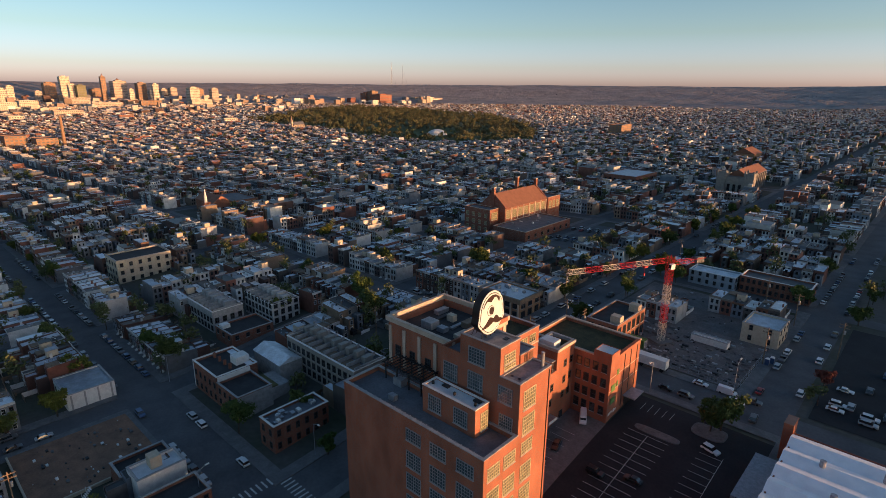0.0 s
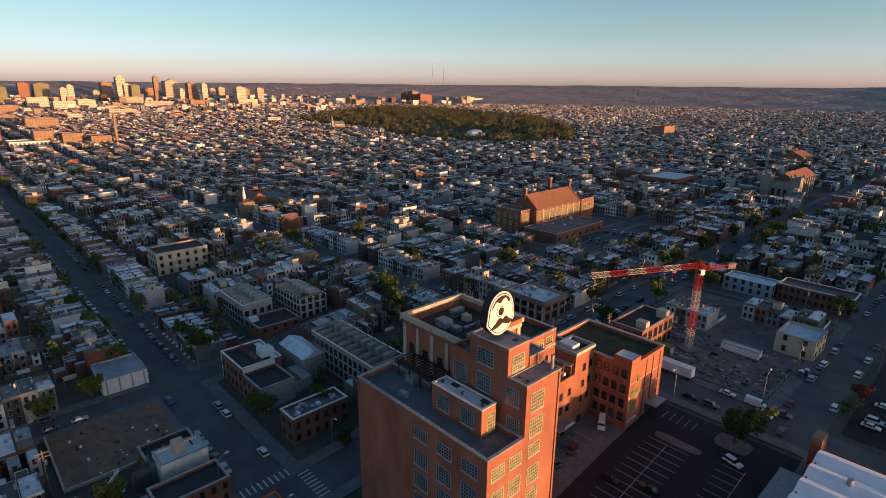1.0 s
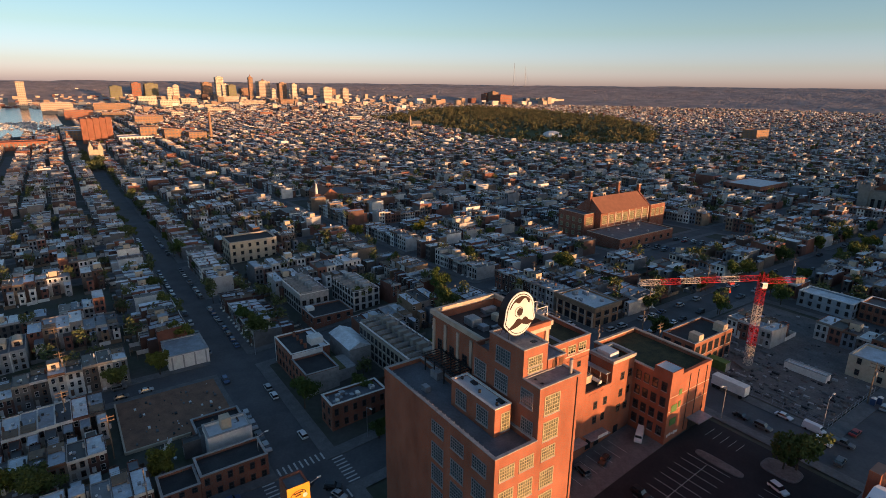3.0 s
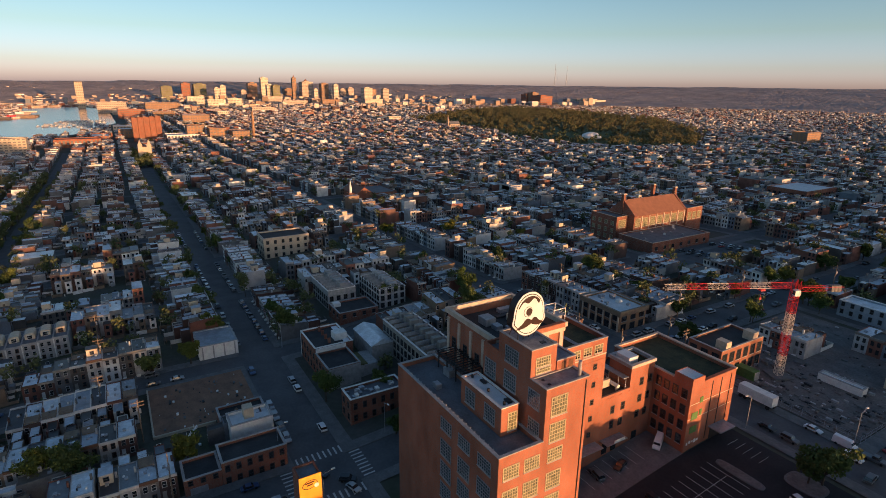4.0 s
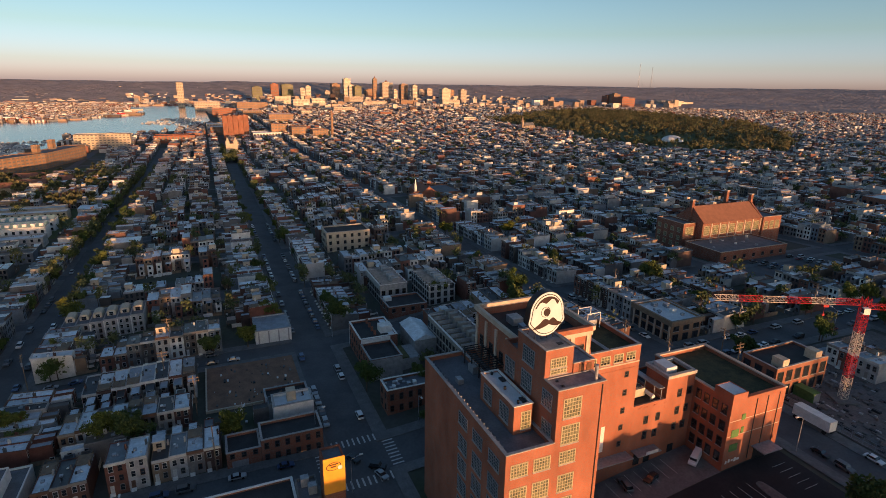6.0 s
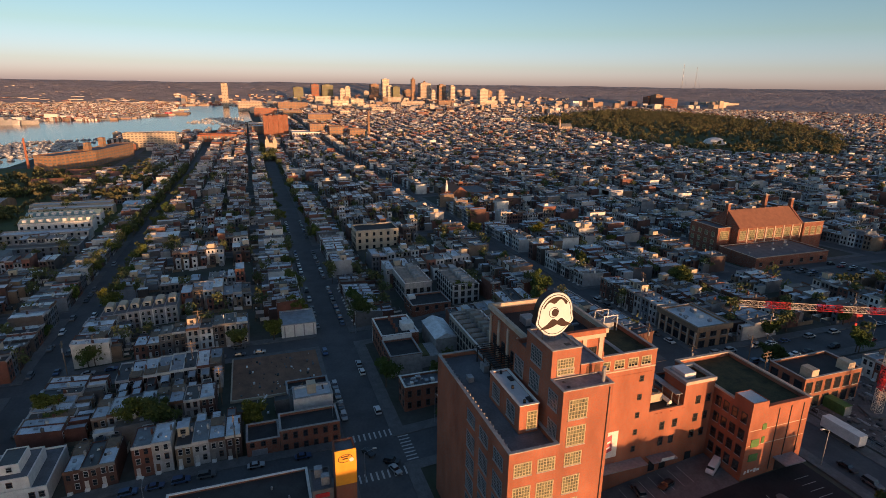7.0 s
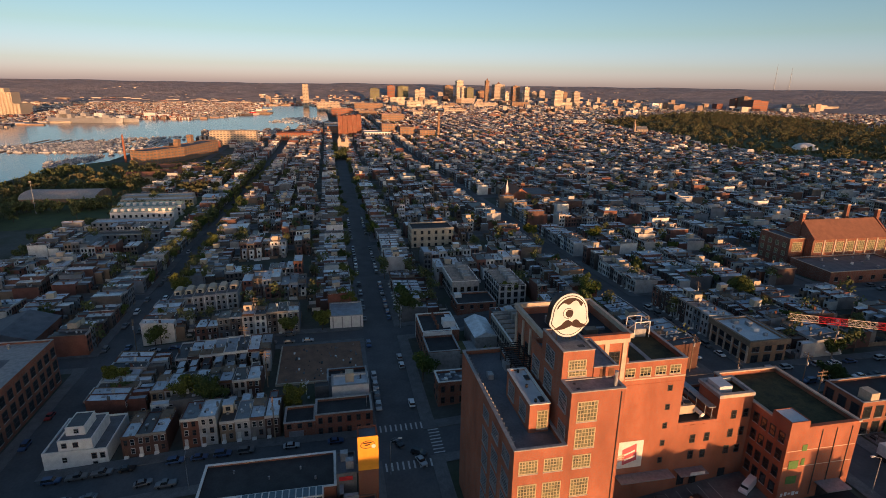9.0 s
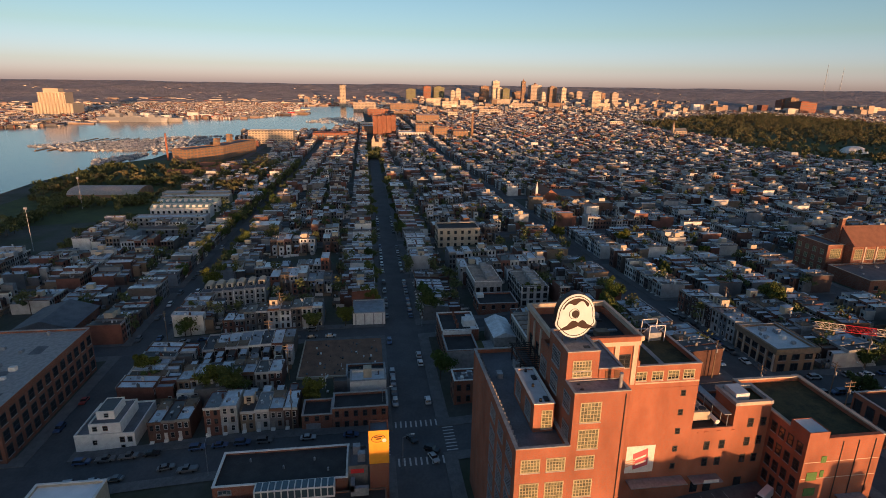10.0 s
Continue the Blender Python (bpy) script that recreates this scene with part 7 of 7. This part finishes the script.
for x in (-3.4, -2.3, 3.2):
    for s in (-1.05, 1.05):
        bm = bmesh.new()
        tube(bm, (x, s - 0.15, 0.48), (x, s + 0.15, 0.48), 0.48, n=12)
        part("wheel", bm, M_tyre, truck)

# ---- poles ----
def street_lamp(x, y, rz):
    o = thing("street_lamp", (x, y, tz(x, y) + 0.1), "grey steel street lamp with a bent arm", "street lamp", "street lamps", rz)
    bm = bmesh.new()
    tube(bm, (0, 0, 0), (0, 0, 8.2), 0.1, 0.06, 8)
    part("pole", bm, M_grey, o)
    bm = bmesh.new()
    tube(bm, (0, 0, 8.1), (1.9, 0, 8.8), 0.05, n=6)
    part("arm", bm, M_grey, o)
    bm = bmesh.new()
    box(bm, 1.7, 2.5, -0.16, 0.16, 8.72, 8.9, bottom=True)
    part("lantern", bm, M_white, o)


def utility_pole(x, y, rz):
    o = thing("utility_pole", (x, y, tz(x, y) + 0.1), "weathered timber utility pole with cross arms", "utility pole", "utility poles", rz)
    bm = bmesh.new()
    tube(bm, (0, 0, -0.3), (0, 0, 11), 0.16, 0.11, 8)
    part("pole", bm, M_deck, o)
    for z in (10.3, 9.4):
        bm = bmesh.new()
        box(bm, -1.3, 1.3, -0.07, 0.07, z, z + 0.14, bottom=True)
        for k in (-1.2, -0.5, 0.5, 1.2):
            tube(bm, (k, 0, z + 0.14), (k, 0, z + 0.36), 0.05, n=6)
        part("cross_arm", bm, M_deck, o)
    bm = bmesh.new()
    tube(bm, (0.32, 0, 7.6), (0.32, 0, 8.7), 0.24, n=10)
    part("transformer", bm, M_grey, o)


for x, y, r in ((-79.2, -4, 180), (-76, 37.5, 90), (-92, 58, 0), (-44, 124.5, -90), (-28.5, 138, 90), (-96, 33.8, 90), (-150, 49, -90), (-79, 150, 180), (-79, 190, 180), (-66, 124.2, -90)):
    street_lamp(x, y, r)
for x, y, r in ((-78.6, 122, 0), (-92.7, 120, 0), (-78, 141, 0), (-92.5, 165, 0), (-92.5, 200, 0), (-78.4, 235, 0), (-27.4, 160, 0), (-27, 195, 0), (-12.8, 178, 0), (-118, 8, 90), (-136, 0, 90), (-93.5, 12, 0), (-160, 0, 90), (-180, -1, 90), (-141, 95, 0), (-152.5, -36, 0), (-120, 100, 90), (-133, 150, 0), (-70, 137.2, 90), (-38, 206, 0)):
    utility_pole(x, y, r)


for x, y in ((-274, -141), (-400, -175), (-345, -215)):
    o = thing("floodlight_mast", (x, y, tz(x, y)), "tall grey floodlight mast beside a sports field", "floodlight", "field floodlights")
    bm = bmesh.new()
    tube(bm, (0, 0, -0.3), (0, 0, 23), 0.2, 0.1, 8)
    part("mast", bm, M_grey, o)
    bm = bmesh.new()
    box(bm, -0.12, 0.12, -0.8, 0.8, 22.2, 23.2, bottom=True)
    part("lamp_rack", bm, M_grey, o)


# ---- harbour ----
WZ = -12.6
bm = bmesh.new()
bm.faces.new([bm.verts.new((x, y, WZ)) for x, y in WATER])
bmesh.ops.triangulate(bm, faces=bm.faces)
solid("water", bm, wat, "calm grey-blue harbour water", "", "structure")


def taper_hull(bm, l, w, h, z0=0.0, mi=0):
    prof = [(-l / 2, w * 0.42), (-l / 2 + l * 0.06, w / 2), (l * 0.25, w / 2), (l * 0.42, w * 0.28), (l / 2, 0.02)]
    pts = [(x, -y) for x, y in prof] + [(x, y) for x, y in prof[::-1]]
    a = [bm.verts.new((x * 0.96, y * 0.8, z0)) for x, y in pts]
    b = [bm.verts.new((x, y, z0 + h)) for x, y in pts]
    for i in range(len(pts)):
        j = (i + 1) % len(pts)
        bm.faces.new((a[i], a[j], b[j], b[i])).material_index = mi
    bm.faces.new(b).material_index = mi


def ship(x, y, rz, l, w, h, m, label, blocks):
    o = thing("ship", (x, y, WZ), label, "ship", "moored ships", rz)
    bm = bmesh.new()
    taper_hull(bm, l, w, h, -1)
    part("hull", bm, m, o)
    for a, b, z in blocks:
        bm = bmesh.new()
        box(bm, a, b, -w * 0.36, w * 0.36, h - 1.02, z, bottom=True)
        part("deckhouse", bm, M_white if m != M_grey else M_coping, o)
    for a in (-0.2, 0.15):
        bm = bmesh.new()
        tube(bm, (l * a, 0, h - 1), (l * a, 0, h + 16), 0.5, 0.2)
        part("mast", bm, M_grey, o)


ship(-1420, -520, 82, 165, 22, 12, M_grey, "long grey naval cargo ship at a pier", ((-62, -28, 19), (-55, -38, 27), (-20, 22, 14.5), (-8, 4, 22), (40, 55, 17), (62, 70, 13.5)))
ship(-1440, -470, 80, 120, 18, 10, M_coping, "pale grey ship moored outside another", ((-40, -20, 20), (10, 30, 15)))
ship(-1601, -415, 82, 95, 14, 6, M_redsteel, "red-hulled ship with pale deckhouses", ((-35, -5, 14), (0, 30, 10)))
ship(-1818, -200, 80, 20, 8, 8, M_redsteel, "small red lightship at a quay", ((-4, 4, 9),))
boats = bmesh.new()
rw = random.Random(9)
for poly in ([(-860, -455), (-802, -375), (-802, -262), (-995, -322), (-1055, -190), (-930, -380)], [(-1440, -127), (-1350, 10), (-1660, 10), (-1650, -75)], [(-620, -262), (-700, -262), (-790, -245), (-700, -300)], [(-802, -262), (-802, -236), (-880, -205), (-1000, -205), (-995, -318)]):
    xs, ys = [p[0] for p in poly], [p[1] for p in poly]
    n = 0
    while n < (620 if poly[0][0] == -860 else 150):
        x, y = rw.uniform(min(xs), max(xs)), rw.uniform(min(ys), max(ys))
        y = round(y / 16) * 16 + rw.choice((-4.5, 4.5))
        if not inside(poly, x, y) or not inside(WATER, x, y):
            continue
        n += 1
        l = rw.uniform(5, 10)
        base = len(boats.verts)
        taper_hull(boats, l, l * 0.3, 1.3, 0.0)
        box(boats, -l * 0.25, l * 0.12, -l * 0.09, l * 0.09, 1.3, 1.3 + rw.uniform(0.5, 1.8))
        if rw.random() < 0.6:
            tube(boats, (0, 0, 1.3), (0, 0, l * 1.2), 0.09, 0.05, 4, 1, cap=False)
        boats.verts.ensure_lookup_table()
        rot = Matrix.Rotation(radians(90 if rw.random() < 0.5 else -90), 3, "Z")
        for v in boats.verts[base:]:
            v.co = rot @ v.co + Vector((x, y, WZ))
solid("marina_boats", boats, [M_boat, M_grey], "moored pale sailing and motor boats in a marina", "boats", "stuff")
pr = Boxes()
for poly_y in range(-26, -14):
    y = poly_y * 16
    if -440 < y < -200:
        pr.add(-990, -800, y - 1, y + 1, WZ - 1, WZ + 0.8, 0)
pr.build("marina_piers", [M_deck], "timber marina piers", "pier", "structure")


# ---- waterfront and far buildings ----
def far_block(name, x, y, w, d, h, m, label, category="building", floors=0, group="", rz=0.0, roofm=None, band=None, sink=2.0, z=None):
    """A far building: shaft, roof and rows of window bands."""
    z = tz(x, y) if z is None else z
    o = thing(name, (x, y, z), label, category, group, rz)
    bm = bmesh.new()
    tub(bm, -w / 2, w / 2, -d / 2, d / 2, -sink, h, 0.6, 1.0)
    part("outer_wall", bm, m, o)
    bm = bmesh.new()
    box(bm, -w / 2 + 0.6, w / 2 - 0.6, -d / 2 + 0.6, d / 2 - 0.6, h - 1.4, h - 0.9)
    part("roof", bm, roofm or M_tarroof, o)
    bm = bmesh.new()
    for f in range(floors):
        zz = h * (f + 0.35) / floors
        hh = h / floors * 0.45
        n = max(3, int(d / 5))
        for k in range(n):
            q = -d / 2 + d * (k + 0.2) / n
            box(bm, w / 2 - 0.05, w / 2 + 0.12, q, q + d / n * 0.6, zz, zz + hh, bottom=True)
        n = max(3, int(w / 5))
        for k in range(n):
            q = -w / 2 + w * (k + 0.2) / n
            box(bm, q, q + w / n * 0.6, -d / 2 - 0.12, -d / 2 + 0.05, zz, zz + hh, bottom=True)
    if floors:
        tagged(part("glazing", bm, band or M_farglass, o), kind="stuff")
    else:
        bm.free()
    return o


far_block("brick_factory_flats", -692, -173, 24, 56, 17, M_tbrick, "big brick factory made into flats", "building", 5, rz=58)
far_block("brick_factory_flats", -756, -147, 22, 93, 17, M_tbrick, "long brick wing of factory flats", "building", 5, rz=74.5)
for x, y, h in ((-765, -152, 27), (-722, -158, 25)):
    far_block("brick_stair_tower", x, y, 6, 6, h, M_tbrick, "square brick stair tower", "tower", 4, "factory stair towers", rz=70)
bm = bmesh.new()
tube(bm, (-700, -212, -13), (-700, -212, 20), 1.5, 1.0, 12)
solid("factory_chimney", bm, M_brick, "round brick factory chimney", "chimney")
far_block("waterside_flats", -915, -120, 22, 70, 21, M_cream, "pale six-storey flats by the water", "building", 6)
for k in range(5):
    far_block("ribbed_brick_silo", -1040, 49 + 8.6 * k, 20, 8.2, 38, M_silo, "tall red-brown ribbed silo tower", "silo", 0, "silo row", roofm=M_silo)
far_block("long_pale_shed", -1000, 135, 40, 90, 9, M_white, "long pale warehouse shed", "shed", 1, roofm=M_whiteroof)
far_block("brick_shed", -985, -30, 30, 60, 12, M_brick, "brick harbour shed with a brown roof", "shed", 1, roofm=M_slate)
cz = tz(-790, 46)
cas = thing("twin_tower_church", (-790, 46, cz), "cream church with twin bell towers", "church")
for y in (39.5, 49.5):
    wall_at(cas, "tower", -786, -781, y, y + 5, cz - 1, cz + 19, M_cream, 0.8, 0.6, M_tarroof)
    bm = bmesh.new()
    tube(bm, (6.5, y + 2.5 - 46, 18.5), (6.5, y + 2.5 - 46, 24), 2.3, 0.3, 8)
    part("cupola", bm, M_cream, cas)
wall_at(cas, "front", -785, -782, 44.51, 49.49, cz - 1, cz + 15, M_cream, 0.6, 0.4)
wall_at(cas, "nave", -830, -786.01, 39.6, 54.4, cz - 1, cz + 11, M_brick, 0.4, 0.4)
bm = bmesh.new()
gable(bm, -40.2, 3.9, -6.8, 8.8, 11.05, 16, "x")
part("roof", bm, M_slate, cas)
bm = bmesh.new()
tube(bm, (-936, 215, tz(-936, 215) - 1), (-936, 215, tz(-936, 215) + 46), 2.6, 1.6, 14)
solid("brick_smokestack", bm, M_tbrick, "tall tapering brick smokestack", "chimney")
for a in (0, 1, 2):
    far_block("brick_mill", -950 - 30 * a, 195 - 30 * a, 30, 26, 16 + 3 * a, M_tbrick, "brick mill building beside a smokestack", "building", 4, "mill")
rink = thing("long_arched_hall", (-452, -176, tz(-452, -176)), "long hall with a low grey arched roof", "hall", rz=88)
bm = bmesh.new()
pts = [(-15, -1), (15, -1), (15, 4)] + [(15 * math.cos(a), 4 + 4.5 * math.sin(a)) for a in np.linspace(0.25, math.pi - 0.25, 9)] + [(-15, 4)]
a = [bm.verts.new((-27, p, q)) for p, q in pts]
b = [bm.verts.new((27, p, q)) for p, q in pts]
bm.faces.new(a[::-1])
bm.faces.new(b)
for i in range(len(pts)):
    bm.faces.new((a[i], a[(i + 1) % len(pts)], b[(i + 1) % len(pts)], b[i])).material_index = 1 if 2 <= i < len(pts) - 1 else 0
part("shell", bm, [M_tbrick, M_coping], rink)

# stepped pale elevator and far landmarks across the water
el = far_block("pale_grain_elevator", -1655, -797, 60, 100, 34, M_cream, "huge stepped pale grain elevator", "silo", 5)
bm = bmesh.new()
box(bm, -22, 22, -38, 30, 33, 62)
part("upper_stage", bm, M_cream, el)
bm = bmesh.new()
box(bm, -14, 14, -26, 12, 62, 72)
part("head_house", bm, M_cream, el)
far_block("pier_shed", -1320, -680, 130, 30, 8, M_cream, "long pale shed on a harbour pier", "shed", 1, roofm=M_whiteroof, z=WZ + 1.5, sink=3.5)
bm = bmesh.new()
box(bm, -1410, -1200, -705, -655, WZ - 2, WZ + 1.4)
solid("harbour_pier", bm, M_conc, "concrete harbour pier", "", "structure")
for k in range(12):
    bm = bmesh.new()
    tube(bm, (30, -46 + 8.4 * k, -2), (30, -46 + 8.4 * k, 33.5), 4.0, n=10)
    part("silo_tube", bm, M_cream, el)
for k in range(8):
    bm = bmesh.new()
    tube(bm, (22, -34 + 8.4 * k, 34), (22, -34 + 8.4 * k, 61), 3.6, n=10)
    part("silo_tube", bm, M_cream, el)
far_block("pale_tower_block", -2455, -61, 26, 24, 92, M_cream, "lone slim pale tower block by the water", "tower", 16)
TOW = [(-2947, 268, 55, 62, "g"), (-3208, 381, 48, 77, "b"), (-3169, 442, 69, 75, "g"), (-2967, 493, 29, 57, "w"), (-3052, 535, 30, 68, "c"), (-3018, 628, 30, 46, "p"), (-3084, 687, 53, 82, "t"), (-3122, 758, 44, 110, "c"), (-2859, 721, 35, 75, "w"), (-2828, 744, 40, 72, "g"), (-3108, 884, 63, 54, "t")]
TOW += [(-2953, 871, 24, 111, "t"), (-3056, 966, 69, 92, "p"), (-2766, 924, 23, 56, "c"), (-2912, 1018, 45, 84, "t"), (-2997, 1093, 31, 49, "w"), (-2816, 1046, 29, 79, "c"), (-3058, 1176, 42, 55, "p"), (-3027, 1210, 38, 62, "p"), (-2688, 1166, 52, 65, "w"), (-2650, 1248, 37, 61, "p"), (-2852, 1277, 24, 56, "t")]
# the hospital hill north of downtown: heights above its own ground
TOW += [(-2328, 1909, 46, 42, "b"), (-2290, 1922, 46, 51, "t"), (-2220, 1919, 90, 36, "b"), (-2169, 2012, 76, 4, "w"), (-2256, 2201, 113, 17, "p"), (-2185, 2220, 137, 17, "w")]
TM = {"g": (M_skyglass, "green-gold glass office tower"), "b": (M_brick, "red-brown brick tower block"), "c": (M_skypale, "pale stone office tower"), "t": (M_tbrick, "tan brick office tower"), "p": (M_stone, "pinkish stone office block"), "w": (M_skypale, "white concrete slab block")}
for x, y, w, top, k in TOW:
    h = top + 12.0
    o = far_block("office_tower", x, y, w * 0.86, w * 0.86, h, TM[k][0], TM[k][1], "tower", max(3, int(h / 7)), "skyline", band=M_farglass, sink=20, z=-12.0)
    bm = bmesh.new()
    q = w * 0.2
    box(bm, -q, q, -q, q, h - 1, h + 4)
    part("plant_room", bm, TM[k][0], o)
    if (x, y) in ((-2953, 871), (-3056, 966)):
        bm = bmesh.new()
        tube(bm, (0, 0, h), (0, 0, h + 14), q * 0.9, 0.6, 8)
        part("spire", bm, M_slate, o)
# pale blocks between the harbour and downtown: x, y, width across the view, height, depth, look
for x, y, w, h, dd, k in ((-2648, 677, 85, 34, 45, "p"), (-2151, 354, 61, 33, 45, "c"), (-2289, 442, 53, 34, 43, "c"), (-2021, 170, 99, 27, 38, "t"), (-1622, 139, 51, 18, 34, "t"), (-1367, 182, 55, 22, 42, "t"), (-2076, 30, 80, 32, 45, "p"), (-1725, 70, 63, 22, 27, "b"), (-1655, 291, 31, 14, 23, "c"), (-1830, 442, 72, 17, 23, "p"), (-2363, 1056, 85, 28, 21, "c"), (-1604, 515, 35, 12, 14, "b"), (-1290, 640, 33, 13, 15, "c"), (-2458, 326, 64, 38, 38, "c"), (-2382, 707, 103, 22, 21, "p"), (-2385, 863, 78, 26, 21, "t"), (-1130, 40, 30, 15, 40, "t"), (-1250, 36, 34, 12, 40, "c"), (-1080, -2, 26, 9, 60, "b")):
    far_block("harbour_block", x, y, dd, w, h, TM[k][0], TM[k][1].replace("tower", "block"), "building", max(2, int(h / 5)), "harbour blocks", roofm=M_whiteroof)
rf = random.Random(44)
FB = Boxes()
for _ in range(1400):
    d, a = rf.uniform(1900, 3250), radians(rf.uniform(58, 96))
    x, y = -math.sin(a) * d, math.cos(a) * d
    if inside(WATER, x, y) or inside(PARK, x, y):
        continue
    w, dd, h = rf.uniform(8, 20), rf.uniform(8, 24), rf.uniform(5, 12) * (2.0 if rf.random() < 0.08 else 1)
    FB.add(x, x + w, y, y + dd, tz(x, y) - 4, tz(x, y) + h, rf.randrange(3), 3)
for _ in range(1500):
    d, a = 1400 + 1750 * rf.random() ** 1.3, radians(rf.uniform(90, 124))
    x, y = -math.sin(a) * d, math.cos(a) * d
    if inside(WATER, x, y):
        continue
    w, dd, h = rf.uniform(6, 18), rf.choice((rf.uniform(6, 20), rf.uniform(20, 70))), rf.uniform(2.5, 7)
    FB.add(x, x + w, y, y + dd, tz(x, y) - 3, tz(x, y) + h, rf.randrange(3), 3)
for _ in range(2300):
    d, a = 2200 + 1350 * rf.random() ** 1.3, radians(rf.uniform(0, 122))
    x, y = -math.sin(a) * d, math.cos(a) * d
    if inside(WATER, x, y):
        continue
    w, dd, h = rf.uniform(4, 9), rf.uniform(5, 16), rf.uniform(2.5, 5)
    FB.add(x, x + w, y, y + dd, tz(x, y) - 3, tz(x, y) + h, rf.randrange(3), 3)
for _ in range(75):
    x, y = rf.uniform(-3300, -2500), rf.gauss(850, 420)
    if inside(WATER, x, y) or math.hypot(x, y) > 3150:
        continue
    w, dd, h = rf.uniform(12, 26), rf.uniform(12, 26), rf.uniform(10, 34)
    FB.add(x, x + w, y, y + dd, tz(x, y) - 6, tz(x, y) + h, rf.randrange(3), 3)
for _ in range(45):
    x, y = rf.uniform(-2700, -2000), rf.gauss(1950, 260)
    if math.hypot(x, y) > 3000:
        continue
    w, dd, h = rf.uniform(14, 36), rf.uniform(14, 36), rf.uniform(12, 36)
    FB.add(x, x + w, y, y + dd, tz(x, y) - 6, tz(x, y) + h, rf.randrange(3), 3)
FB.build("far_city_blocks", [M_farpale, M_wall_i, M_farpale, M_roof_i], "far sunlit city and dockside buildings", "buildings")
far_block("brick_hospital", -462, 972, 24, 40, 19, M_tbrick, "tall orange-brick block with balconies", "building", 6)
ch = far_block("stone_church", -1000, 640, 12, 24, 12, M_farpale, "pale stone church with a steeple by a park", "church", 2)
bm = bmesh.new()
gable(bm, -6.3, 6.3, -12.3, 12.3, 12.05, 18, "y")
part("roof", bm, M_tarroof, ch)
bm = bmesh.new()
box(bm, -2.6, 2.6, -15.5, -12.35, -1, 20)
tube(bm, (0, -14, 20), (0, -14, 31), 2.4, 0.2, 8)
part("steeple", bm, M_farpale, ch)

# far wooded ridges: one rolling sheet under a rough canopy
def far_hills(material, label):
    g = np.random.default_rng(3)
    ds, an = np.linspace(2780, 3945, 60), np.radians(np.linspace(-3, 126, 420))
    D, A = np.meshgrid(ds, an, indexing="ij")
    X, Y = -np.sin(A) * D, np.cos(A) * D
    roll = 2.6 * np.sin(A * 23 + D / 170) * np.sin(D / 90 + A * 9) + 1.2 * np.sin(A * 61 - D / 60)
    Z = terrain(X, Y) - 3 + ss((D - 2780) / 200) * (8 + roll + g.uniform(-0.7, 0.7, D.shape))
    n, m = D.shape
    a = (np.arange(n - 1)[:, None] * m + np.arange(m - 1)[None]).reshape(-1)
    me = bpy.data.meshes.new("far_woods")
    me.from_pydata(np.stack([X, Y, Z], -1).reshape(-1, 3).tolist(), [], np.stack([a, a + 1, a + m + 1, a + m], -1).tolist())
    me.materials.append(material)
    return tagged(new("far_woods", me), label, "trees", "", "stuff")


far_hills(M_farwood, "far wooded ridges between suburbs")
for x, y, h in ((-2960, 2660, 150), (-2890, 2700, 130)):
    bm = bmesh.new()
    z = tz(x, y)
    tube(bm, (x, y, z), (x, y, z + h), 1.6, 0.8, 5)
    for k in range(6):
        tube(bm, (x, y, z + h * (k + 1) / 7), (x + 30 * (1 if k % 2 else -1), y + 14, z), 0.12, n=3, cap=False)
    solid("radio_mast", bm, M_grey, "thin guyed radio mast on a far hill", "mast")


# plan units to metres, for everything but the camera and the sun
for ob in list(scene.objects):
    if ob.parent is None and ob.type not in ("CAMERA", "LIGHT"):
        ob.matrix_basis = Matrix.Scale(METRE, 4) @ ob.matrix_basis
